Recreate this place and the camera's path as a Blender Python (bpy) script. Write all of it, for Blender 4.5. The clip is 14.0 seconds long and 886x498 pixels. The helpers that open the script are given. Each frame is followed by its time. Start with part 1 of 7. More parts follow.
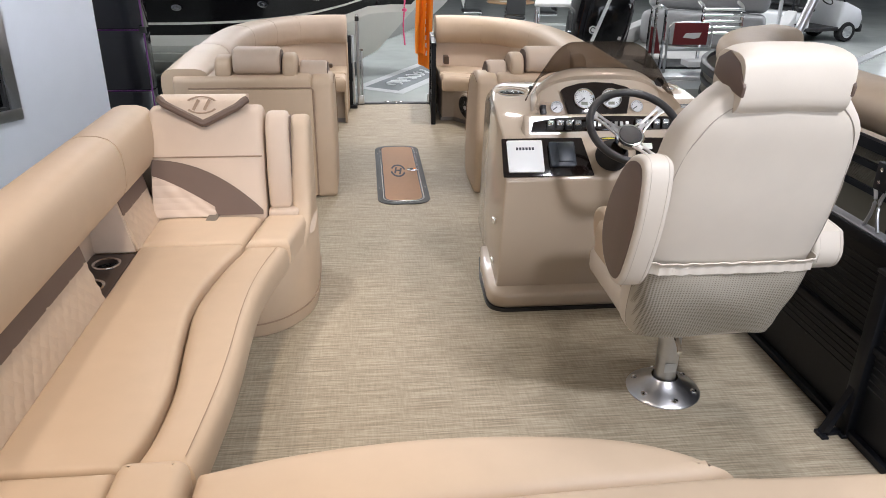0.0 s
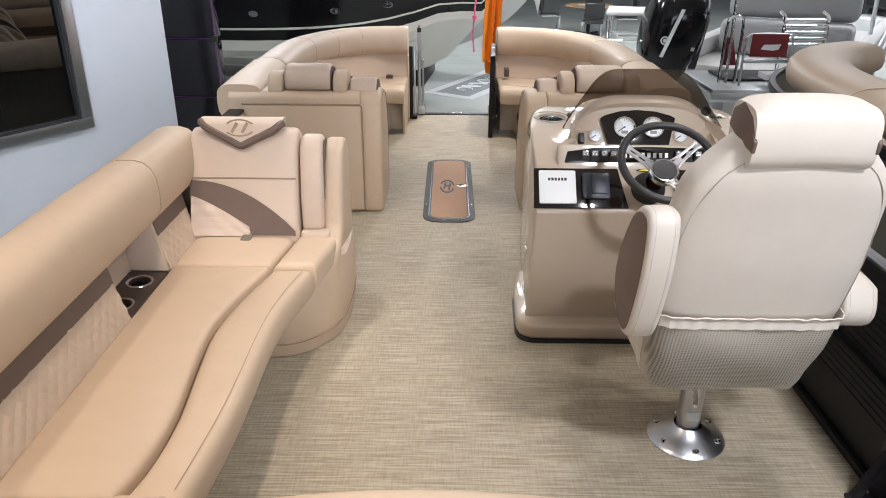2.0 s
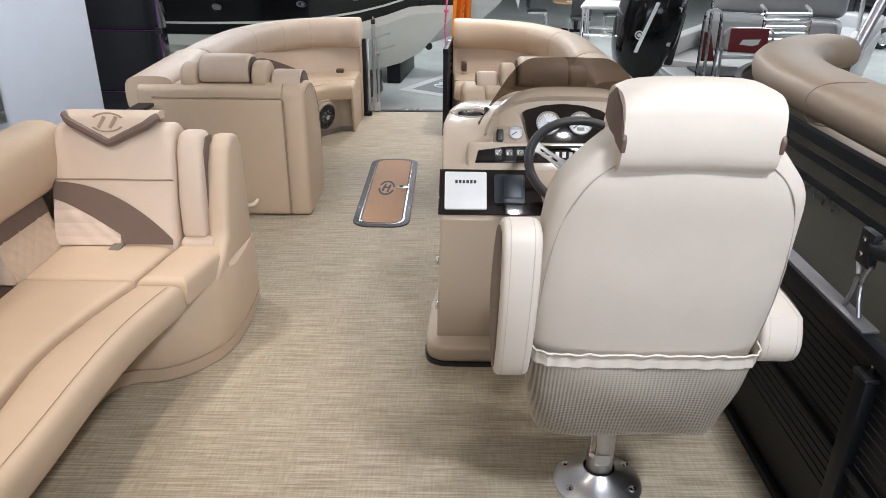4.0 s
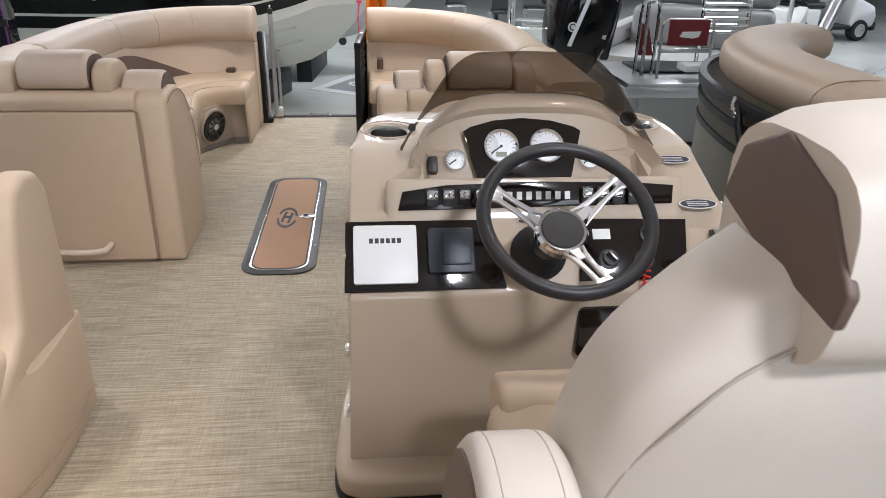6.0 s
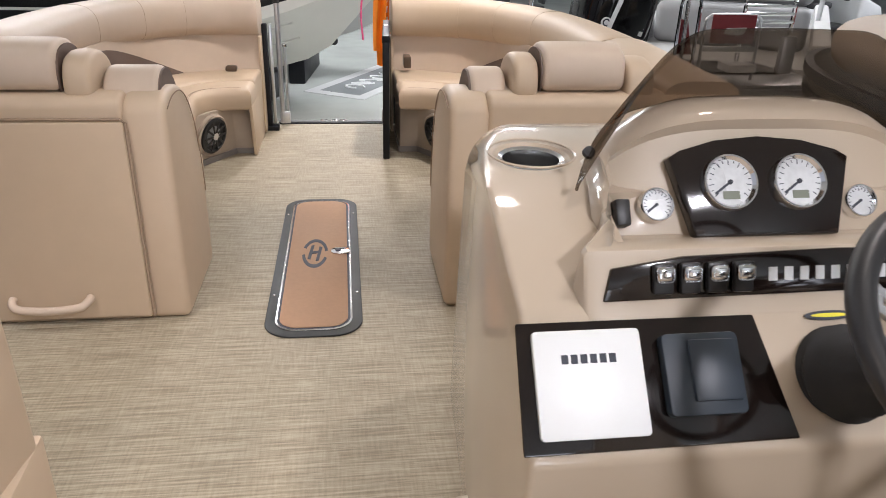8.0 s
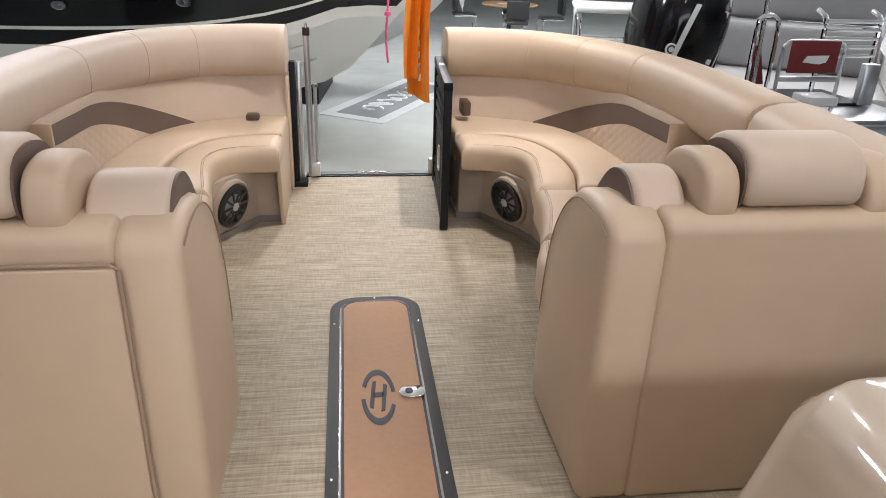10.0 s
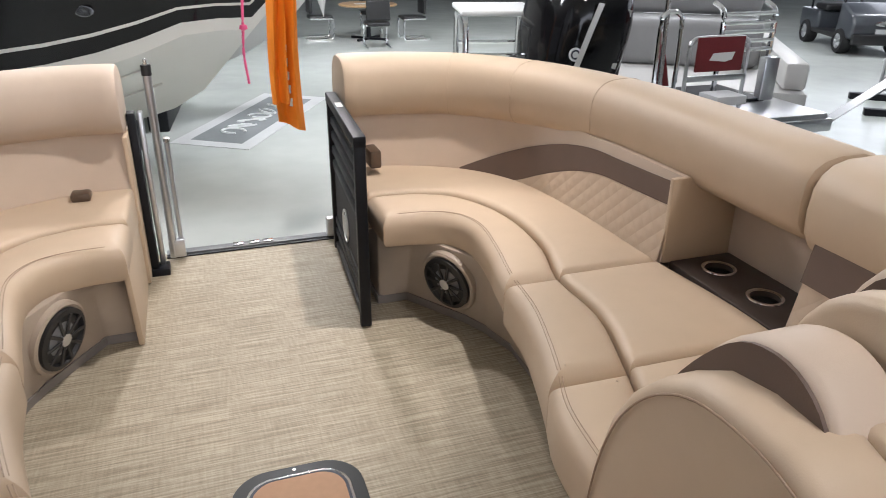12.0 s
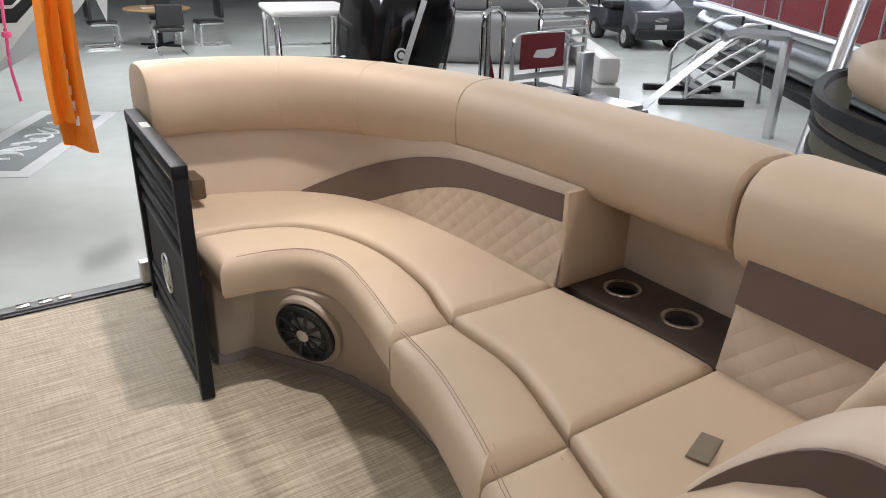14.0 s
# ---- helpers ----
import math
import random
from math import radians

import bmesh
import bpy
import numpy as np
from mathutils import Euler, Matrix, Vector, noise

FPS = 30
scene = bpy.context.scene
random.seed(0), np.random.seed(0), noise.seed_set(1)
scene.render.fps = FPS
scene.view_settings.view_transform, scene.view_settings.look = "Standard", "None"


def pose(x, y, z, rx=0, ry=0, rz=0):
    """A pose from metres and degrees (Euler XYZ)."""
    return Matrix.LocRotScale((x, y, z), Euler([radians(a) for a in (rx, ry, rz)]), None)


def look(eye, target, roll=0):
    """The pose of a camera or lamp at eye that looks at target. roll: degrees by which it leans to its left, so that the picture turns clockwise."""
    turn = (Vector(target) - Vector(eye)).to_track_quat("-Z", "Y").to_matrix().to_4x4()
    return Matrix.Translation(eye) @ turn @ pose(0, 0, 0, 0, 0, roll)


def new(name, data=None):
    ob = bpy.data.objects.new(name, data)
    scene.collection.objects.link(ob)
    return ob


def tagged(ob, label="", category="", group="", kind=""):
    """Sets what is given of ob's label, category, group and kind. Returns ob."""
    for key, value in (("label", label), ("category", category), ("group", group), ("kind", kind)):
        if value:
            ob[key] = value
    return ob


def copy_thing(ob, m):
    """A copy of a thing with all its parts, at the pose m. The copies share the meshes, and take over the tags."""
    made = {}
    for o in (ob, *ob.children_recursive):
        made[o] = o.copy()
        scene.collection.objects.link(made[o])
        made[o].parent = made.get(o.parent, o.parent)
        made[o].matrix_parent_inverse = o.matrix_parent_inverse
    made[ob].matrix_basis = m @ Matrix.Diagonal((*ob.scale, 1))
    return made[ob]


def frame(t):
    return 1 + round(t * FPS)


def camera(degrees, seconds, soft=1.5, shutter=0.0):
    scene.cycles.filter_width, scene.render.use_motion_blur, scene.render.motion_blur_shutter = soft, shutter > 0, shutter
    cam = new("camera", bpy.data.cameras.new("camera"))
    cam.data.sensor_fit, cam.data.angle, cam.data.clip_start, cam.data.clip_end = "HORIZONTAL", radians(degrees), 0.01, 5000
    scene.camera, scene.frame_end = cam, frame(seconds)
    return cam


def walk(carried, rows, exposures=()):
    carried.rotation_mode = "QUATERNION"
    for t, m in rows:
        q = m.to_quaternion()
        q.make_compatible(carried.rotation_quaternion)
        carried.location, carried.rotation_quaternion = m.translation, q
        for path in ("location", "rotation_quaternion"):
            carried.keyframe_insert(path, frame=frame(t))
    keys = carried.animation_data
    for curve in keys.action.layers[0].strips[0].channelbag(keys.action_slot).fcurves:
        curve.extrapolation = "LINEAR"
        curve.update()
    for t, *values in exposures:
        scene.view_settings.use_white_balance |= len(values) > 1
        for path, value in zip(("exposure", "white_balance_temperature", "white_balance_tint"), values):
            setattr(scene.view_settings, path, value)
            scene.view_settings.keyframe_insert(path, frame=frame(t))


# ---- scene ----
cam = camera(62.9, 14.0, soft=0.5, shutter=0.15)
PATH = [
    (0, (-0.293, 0.09, 1.568), (-0.097, 1.907, 0.758), 0.8),
    (0.5, (-0.28, 0.107, 1.633), (-0.157, 1.932, 0.824), 0.2),
    (1, (-0.251, 0.112, 1.688), (-0.205, 1.94, 0.878), 0.3),
    (1.5, (-0.185, 0.127, 1.711), (-0.182, 1.954, 0.898), 0.4),
    (2, (-0.088, 0.146, 1.675), (-0.1, 1.972, 0.86), 0.4),
    (2.5, (0.069, 0.175, 1.639), (0.043, 2.002, 0.826), 0.4),
    (3, (0.177, 0.229, 1.622), (0.156, 2.057, 0.809), 0.5),
    (5.5, (0.354, 1.168, 1.462), (0.435, 2.987, 0.635), 0.8),
    (6, (0.332, 1.412, 1.422), (0.53, 3.223, 0.598), 1.3),
    (6.5, (0.356, 1.653, 1.372), (0.581, 3.463, 0.551), 1.5),
    (7, (0.306, 1.813, 1.33), (0.536, 3.622, 0.51), 1.5),
    (7.5, (0.166, 2.003, 1.315), (0.414, 3.811, 0.498), 1.6),
    (8, (0.048, 2.213, 1.25), (0.303, 4.021, 0.433), 1.7),
    (8.5, (-0.037, 2.463, 1.221), (0.218, 4.271, 0.404), 1.7),
    (9, (-0.111, 2.672, 1.256), (0.136, 4.485, 0.447), 2.0),
    (11.5, (-0.194, 3.852, 1.312), (0.177, 5.642, 0.499), 0.5),
    (12, (-0.205, 4.051, 1.299), (0.392, 5.779, 0.49), 0.5),
    (12.5, (-0.196, 4.186, 1.284), (0.562, 5.853, 0.478), 0.6),
    (13, (-0.197, 4.266, 1.257), (0.732, 5.846, 0.457), 0.2),
    (13.5, (-0.209, 4.356, 1.232), (0.826, 5.87, 0.434), 0.7),
    (14, (-0.158, 4.465, 1.23), (0.88, 5.978, 0.435), 1.2),
]
# the camera's own exposure and white balance: seconds, stops, kelvin, tint
EXPOSURES = [(0, -0.85, 6450, 17), (3, -0.81, 6400, 16), (5.5, -0.98, 6200, 15), (6, -0.94, 6350, 17), (7, -0.64, 6400, 17), (8, -0.69, 6560, 18), (9, -0.74, 6610, 19), (11.5, -0.72, 6460, 17), (14, -0.81, 6510, 17)]
walk(cam, [(t, look(eye, target, roll)) for t, eye, target, roll in PATH], EXPOSURES)

from mathutils.geometry import delaunay_2d_cdt

# ---- light ----
world = bpy.data.worlds.new("sky_world")
scene.world = world
world.use_nodes = True
wn = world.node_tree
sky = wn.nodes.new("ShaderNodeTexSky")
sky.sky_type, sky.sun_disc = "NISHITA", False
sky.sun_elevation, sky.sun_rotation = radians(35), radians(120)
wn.links.new(sky.outputs[0], wn.nodes["Background"].inputs[0])
wn.nodes["Background"].inputs[1].default_value = 0.12

FLOOR_Z = -0.95
CEIL_Z = 3.6


def area_lamp(name, eye, target, sx, sy, watts, colour):
    d = bpy.data.lights.new(name, "AREA")
    d.shape, d.size, d.size_y, d.energy, d.color = "RECTANGLE", sx, sy, watts, colour
    ob = new(name, d)
    ob.matrix_world = look(eye, target)
    return ob


WARM, SOFT, COOL = (1.0, 0.87, 0.73), (1.0, 0.96, 0.90), (0.84, 0.92, 1.0)
# daylight through the shopfront glazing behind and on the starboard side
area_lamp("shopfront_daylight", (3.0, -7.6, 1.4), (1.0, 3, 0.6), 9.0, 3.2, 720, COOL)
area_lamp("side_daylight", (15.5, 12, 1.4), (2, 8, 0.0), 14.0, 3.2, 520, COOL)
# ceiling spots over the boat
for x, y, w, c in ((-1.8, 1.3, 52, WARM), (1.65, 3.65, 60, SOFT), (0.95, 6.0, 20, SOFT), (0.3, 9.0, 130, SOFT)):
    area_lamp("ceiling_spot", (x, y, CEIL_Z - 0.12), (x, y, 0), 0.2, 0.2, w, c)
# helm, aisle and wall lamps are unseen fills added to brighten those parts
for nm, eye, aim, watts, cone, soft_size, colour in (
        ("gate_spot", (0.98, 5.95), (-0.1, 6.75, 0), 480, 46, 0.06, SOFT),
        ("helm_fill", (1.5, -0.1), (0.75, 2.3, 0.6), 860, 54, 0.22, (0.93, 0.96, 1.0)),
        ("lounge_spot", (-0.7, 0.7), (-1.25, 1.75, 0.5), 430, 56, 0.12, (1.0, 0.84, 0.66)),
        ("aisle_fill", (-1.15, 3.6), (-0.45, 3.55, 0), 260, 42, 0.10, SOFT),
        ("wall_fill", (-2.2, 3.0), (-3.0, 4.4, 1.0), 780, 80, 0.12, COOL)):
    spot = bpy.data.lights.new(nm, "SPOT")
    spot.energy, spot.color, spot.spot_size, spot.spot_blend, spot.shadow_soft_size = watts, colour, radians(cone), 0.7, soft_size
    new(nm, spot).matrix_world = look((*eye, CEIL_Z - 0.12), aim)
for x, y, w in ((-3, 10.5, 290), (0.6, 12.5, 280), (5.5, 11.5, 130), (-3, 16, 340), (3, 17, 360), (8, 12.5, 180), (9, 18, 300), (14, 15, 240), (7.5, 7.5, 45)):
    area_lamp("ceiling_panel_light", (x, y, CEIL_Z - 0.12), (x, y, 0), 1.2, 0.6, w, (0.93, 0.98, 1.0))


# ---- materials ----
def mat(name, colour, rough=0.5, metal=0.0, scale=40.0, vary=0.06, bump=0.0, bump_scale=200.0, coat=0.0, spec=0.5):
    m = bpy.data.materials.new(name)
    m.use_nodes = True
    n, l = m.node_tree.nodes, m.node_tree.links
    p = n["Principled BSDF"]
    p.inputs["Roughness"].default_value, p.inputs["Metallic"].default_value = rough, metal
    p.inputs["Coat Weight"].default_value = coat
    p.inputs["Coat Roughness"].default_value = 0.06
    p.inputs["Specular IOR Level"].default_value = spec
    tc = n.new("ShaderNodeTexCoord")
    a, b = n.new("ShaderNodeTexNoise"), n.new("ShaderNodeTexNoise")
    a.inputs["Scale"].default_value, b.inputs["Scale"].default_value = scale, max(0.7, scale / 16)
    a.inputs["Detail"].default_value = 5
    l.new(tc.outputs["Object"], a.inputs["Vector"])
    l.new(tc.outputs["Object"], b.inputs["Vector"])
    add = n.new("ShaderNodeMath")
    add.operation = "ADD"
    l.new(a.outputs[0], add.inputs[0])
    l.new(b.outputs[0], add.inputs[1])
    ramp = n.new("ShaderNodeValToRGB")
    lo = [c * (1 - vary) for c in colour]
    hi = [min(1, c * (1 + vary)) for c in colour]
    ramp.color_ramp.elements[0].position, ramp.color_ramp.elements[1].position = 0.3, 0.7
    ramp.color_ramp.elements[0].color, ramp.color_ramp.elements[1].color = (*lo, 1), (*hi, 1)
    half = n.new("ShaderNodeMath")
    half.operation = "MULTIPLY"
    half.inputs[1].default_value = 0.5
    l.new(add.outputs[0], half.inputs[0])
    l.new(half.outputs[0], ramp.inputs[0])
    l.new(ramp.outputs[0], p.inputs["Base Color"])
    rr = n.new("ShaderNodeMapRange")
    rr.inputs["To Min"].default_value, rr.inputs["To Max"].default_value = rough * 0.85, min(1, rough * 1.15)
    l.new(b.outputs[0], rr.inputs["Value"])
    l.new(rr.outputs[0], p.inputs["Roughness"])
    if bump:
        g = n.new("ShaderNodeTexNoise")
        g.inputs["Scale"].default_value, g.inputs["Detail"].default_value = bump_scale, 3
        l.new(tc.outputs["Object"], g.inputs["Vector"])
        bp = n.new("ShaderNodeBump")
        bp.inputs["Strength"].default_value, bp.inputs["Distance"].default_value = bump, 0.002
        l.new(g.outputs[0], bp.inputs["Height"])
        l.new(bp.outputs[0], p.inputs["Normal"])
    return m


VINYL = mat("tan_vinyl", (0.55, 0.427, 0.305), 0.5, 0, 14, 0.04, 0.10, 420)
VINYL_BROWN = mat("brown_beige_vinyl", (0.40, 0.31, 0.225), 0.5, 0, 14, 0.05, 0.10, 420)
VINYL_PALE = mat("pale_beige_vinyl", (0.58, 0.468, 0.37), 0.5, 0, 14, 0.04, 0.10, 420)
VINYL_CHAIR = mat("cream_grey_vinyl", (0.64, 0.582, 0.503), 0.46, 0, 12, 0.04, 0.10, 420)
VINYL_DARK = mat("taupe_vinyl", (0.135, 0.092, 0.072), 0.5, 0, 14, 0.06, 0.12, 420)
QUILT_PALE = mat("quilted_pale_vinyl", (0.59, 0.485, 0.40), 0.5, 0, 14, 0.04, 0.10, 420)
TRAY = mat("dark_brown_moulding", (0.052, 0.036, 0.029), 0.5, 0, 20, 0.1, 0.15, 300)
QUILT = mat("quilted_tan_vinyl", (0.56, 0.445, 0.335), 0.5, 0, 14, 0.05, 0.12, 420)
SEAM = mat("seam_thread", (0.33, 0.235, 0.165), 0.7, 0, 60, 0.1)
CREASE = mat("tan_thread", (0.48, 0.365, 0.26), 0.7, 0, 60, 0.1)
PLINTH = mat("beige_rotomoulded_plastic", (0.42, 0.35, 0.28), 0.5, 0, 20, 0.06, 0.15, 300)
GEL = mat("beige_gelcoat", (0.465, 0.380, 0.288), 0.42, 0, 6, 0.03, 0.0, 100, coat=1.0, spec=0.4)
BLACK = mat("black_powder_coat", (0.006, 0.007, 0.010), 0.45, 0, 50, 0.2, 0.1, 400, spec=0.3)
BLACK_PLASTIC = mat("black_plastic", (0.018, 0.018, 0.019), 0.42, 0, 40, 0.15, 0.08, 350)
RUBBER = mat("black_rubber", (0.02, 0.02, 0.021), 0.75, 0, 40, 0.2, 0.1, 250)
GLOSS_DARK = mat("dark_walnut_gloss_panel", (0.010, 0.006, 0.005), 0.10, 0, 8, 0.3, coat=0.3)
ALU = mat("brushed_aluminium", (0.62, 0.63, 0.65), 0.32, 1, 60, 0.06, 0.05, 300)
SATIN = mat("satin_steel", (0.84, 0.84, 0.85), 0.34, 1, 50, 0.04)
CHROME = mat("chrome", (0.82, 0.83, 0.85), 0.09, 1, 20, 0.03)
STEEL = mat("stainless_steel", (0.55, 0.55, 0.55), 0.22, 1, 40, 0.06)
WHITE_COVER = mat("white_plastic_cover", (0.74, 0.76, 0.76), 0.4, 0, 20, 0.02)
NAVY = mat("dark_blue_grey_plastic", (0.022, 0.032, 0.045), 0.42, 0, 40, 0.1)
DIAL = mat("silver_dial_face", (0.58, 0.60, 0.61), 0.28, 0.2, 90, 0.14)
INK = mat("dark_print", (0.03, 0.035, 0.05), 0.6, 0, 30, 0.1)
SILVER_PRINT = mat("silver_print", (0.72, 0.72, 0.70), 0.3, 0.6, 30, 0.05)
RED = mat("red_cord", (0.70, 0.03, 0.02), 0.4, 0, 30, 0.08)
YELLOW = mat("yellow_label", (0.75, 0.68, 0.04), 0.5, 0, 30, 0.04)
BLUE = mat("pale_blue_label", (0.30, 0.50, 0.75), 0.5, 0, 30, 0.05)
WALL_PAINT = mat("white_wall_paint", (0.66, 0.70, 0.76), 0.7, 0, 12, 0.03, 0.08, 120)
WALL_PANEL = mat("glossy_white_wall_panel", (0.68, 0.72, 0.78), 0.32, 0, 6, 0.03, 0.03, 60)
CEIL_PAINT = mat("white_ceiling_tile", (0.72, 0.72, 0.70), 0.85, 0, 12, 0.04)
HULL_BLACK = mat("black_gelcoat_hull", (0.006, 0.006, 0.007), 0.12, 0, 4, 0.2, coat=0.1, spec=0.3)
HULL_WHITE = mat("white_gelcoat_hull", (0.70, 0.70, 0.66), 0.2, 0, 4, 0.03, coat=0.4)
HULL_GREY = mat("grey_fibreglass_hull", (0.50, 0.50, 0.49), 0.4, 0, 6, 0.05)
ORANGE = mat("orange_nylon_flag", (0.90, 0.24, 0.01), 0.6, 0, 30, 0.06, 0.1, 150)
PINK = mat("pink_ribbon", (0.90, 0.12, 0.30), 0.5, 0, 30, 0.05)
PURPLE = mat("purple_trim", (0.16, 0.03, 0.20), 0.4, 0, 30, 0.1)
PANEL_BLACK = mat("black_gloss_display_panel", (0.006, 0.006, 0.010), 0.14, 0, 5, 0.3, coat=0.3)
RUG_GREY = mat("grey_printed_mat", (0.20, 0.215, 0.22), 0.7, 0, 50, 0.12, 0.15, 300)
RUG_PALE = mat("pale_mat_border", (0.52, 0.53, 0.53), 0.7, 0, 50, 0.08, 0.15, 300)
MAROON = mat("maroon_canvas", (0.16, 0.010, 0.014), 0.6, 0, 50, 0.12, 0.15, 250)
MAROON_PANEL = mat("red_corrugated_panel", (0.22, 0.022, 0.026), 0.4, 0, 20, 0.15)
FENCE_GOLD = mat("bronze_aluminium_panel", (0.165, 0.15, 0.115), 0.42, 0.35, 15, 0.06)
PONTOON = mat("polished_pontoon_aluminium", (0.58, 0.60, 0.62), 0.28, 1, 8, 0.06)
CART = mat("charcoal_cart_body", (0.055, 0.062, 0.072), 0.3, 0, 10, 0.1, coat=0.3)
CART_WHITE = mat("white_cart_body", (0.66, 0.67, 0.68), 0.3, 0, 10, 0.03, coat=0.3)
TYRE = mat("tyre_rubber", (0.016, 0.016, 0.017), 0.8, 0, 40, 0.2, 0.2, 150)
GREY_SEAT = mat("grey_marine_vinyl", (0.27, 0.275, 0.28), 0.45, 0, 12, 0.05)
TABLE_TOP = mat("wood_table_top", (0.42, 0.26, 0.13), 0.35, 0, 20, 0.15)
SOCKET = mat("dark_mesh_cloth", (0.03, 0.03, 0.032), 0.8, 0, 80, 0.2)


def glass(name, colour, rough=0.02, gloss=0.06):
    m = bpy.data.materials.new(name)
    m.use_nodes = True
    n, l = m.node_tree.nodes, m.node_tree.links
    out = n["Material Output"]
    n.remove(n["Principled BSDF"])
    mix, tr, gl = (n.new("ShaderNode" + k) for k in ("MixShader", "BsdfTransparent", "BsdfGlossy"))
    tr.inputs[0].default_value = (*colour, 1)
    gl.inputs["Roughness"].default_value = rough
    mix.inputs[0].default_value = gloss
    l.new(tr.outputs[0], mix.inputs[1])
    l.new(gl.outputs[0], mix.inputs[2])
    l.new(mix.outputs[0], out.inputs[0])
    return m


SMOKE = glass("smoked_acrylic", (0.46, 0.415, 0.375))
CLEAR = glass("clear_glass", (0.90, 0.93, 0.93))
TINTED = glass("dark_tinted_glass", (0.13, 0.14, 0.15), 0.01, 0.14)


def woven(name, colours, sx, sy):
    """Woven vinyl: uneven weft lines across the boat over a finer warp."""
    m = bpy.data.materials.new(name)
    m.use_nodes = True
    n, l = m.node_tree.nodes, m.node_tree.links
    p = n["Principled BSDF"]
    p.inputs["Roughness"].default_value = 0.62
    tc = n.new("ShaderNodeTexCoord")
    outs = []
    for k, (ax, ay) in enumerate(((sx, sy), (sy * 0.9, sx * 2.5), (sx * 6, sy * 2.5))):
        mp = n.new("ShaderNodeMapping")
        mp.inputs["Scale"].default_value = (ax, ay, 1)
        t = n.new("ShaderNodeTexNoise")
        t.inputs["Scale"].default_value, t.inputs["Detail"].default_value = 1, 4
        l.new(tc.outputs["Object"], mp.inputs[0])
        l.new(mp.outputs[0], t.inputs["Vector"])
        outs.append(t)
    m1, m2 = n.new("ShaderNodeMath"), n.new("ShaderNodeMath")
    m1.operation = m2.operation = "MULTIPLY_ADD"
    m1.inputs[1].default_value, m2.inputs[1].default_value = 0.20, 0.60
    l.new(outs[1].outputs[0], m1.inputs[0])
    m3 = n.new("ShaderNodeMath")
    m3.operation = "MULTIPLY"
    m3.inputs[1].default_value = 0.20
    l.new(outs[2].outputs[0], m3.inputs[0])
    l.new(m3.outputs[0], m1.inputs[2])
    l.new(outs[0].outputs[0], m2.inputs[0])
    l.new(m1.outputs[0], m2.inputs[2])
    r = n.new("ShaderNodeValToRGB")
    r.color_ramp.elements[0].position, r.color_ramp.elements[1].position = 0.395, 0.605
    r.color_ramp.elements[0].color, r.color_ramp.elements[1].color = (*colours[0], 1), (*colours[2], 1)
    e = r.color_ramp.elements.new(0.5)
    e.color = (*colours[1], 1)
    l.new(m2.outputs[0], r.inputs[0])
    l.new(r.outputs[0], p.inputs["Base Color"])
    bp = n.new("ShaderNodeBump")
    bp.inputs["Strength"].default_value, bp.inputs["Distance"].default_value = 0.25, 0.002
    l.new(m2.outputs[0], bp.inputs["Height"])
    l.new(bp.outputs[0], p.inputs["Normal"])
    return m


def quilted(m, scale, strength):
    """Adds a raised diamond quilting to a vinyl."""
    n, l = m.node_tree.nodes, m.node_tree.links
    tc, mp, v, bp = n.new("ShaderNodeTexCoord"), n.new("ShaderNodeMapping"), n.new("ShaderNodeTexVoronoi"), n.new("ShaderNodeBump")
    mp.inputs["Rotation"].default_value = (radians(45), 0, 0)
    mp.inputs["Scale"].default_value = (0.2, 1, 1)
    v.inputs["Scale"].default_value, v.inputs["Randomness"].default_value = scale, 0.0
    bp.inputs["Strength"].default_value, bp.inputs["Distance"].default_value, bp.invert = strength, 0.012, True
    l.new(tc.outputs["Object"], mp.inputs[0])
    l.new(mp.outputs[0], v.inputs["Vector"])
    l.new(v.outputs["Distance"], bp.inputs["Height"])
    l.new(bp.outputs[0], n["Principled BSDF"].inputs["Normal"])


quilted(QUILT, 25, 0.45)
quilted(QUILT_PALE, 22, 0.6)
DECK = woven("woven_vinyl_deck", ((0.240, 0.200, 0.142), (0.342, 0.294, 0.214), (0.45, 0.396, 0.298)), 5, 150)
HALL_FLOOR = mat("polished_grey_hall_floor", (0.54, 0.57, 0.54), 0.2, 0, 3, 0.08, 0.02, 30)


# ---- building helpers ----
def cut(ob, *cutters):
    """Carves the cutter shapes out of a mesh for good."""
    for bm in cutters:
        bmesh.ops.recalc_face_normals(bm, faces=bm.faces)
        me = bpy.data.meshes.new("cutter")
        bm.to_mesh(me)
        bm.free()
        c = new("cutter", me)
        mod = ob.modifiers.new("cut", "BOOLEAN")
        mod.operation, mod.object, mod.solver = "DIFFERENCE", c, "EXACT"
        dg = bpy.context.evaluated_depsgraph_get()
        done = bpy.data.meshes.new_from_object(ob.evaluated_get(dg))
        ob.modifiers.clear()
        ob.data = done
        bpy.data.objects.remove(c)
        done.shade_smooth()
        done.set_sharp_from_angle(angle=radians(38))


HOME = {}


def thing(name, at=(0, 0, 0), label="", category="", group="", kind=""):
    ob = new(name)
    ob.empty_display_size = 0.1
    ob.location = at
    HOME[ob] = Matrix.Translation(at)
    return tagged(ob, label, category, group, kind)


def link_mesh(name, bm, material, smooth=True):
    bmesh.ops.recalc_face_normals(bm, faces=bm.faces)
    me = bpy.data.meshes.new(name)
    bm.to_mesh(me)
    bm.free()
    me.materials.append(material)
    if smooth:
        me.shade_smooth()
        me.set_sharp_from_angle(angle=radians(38))
    return new(name, me)


def part(name, bm, material, parent, label=""):
    ob = link_mesh(name, bm, material)
    ob.parent = parent
    ob.matrix_parent_inverse = HOME.get(parent, Matrix()).inverted()
    return tagged(ob, label)


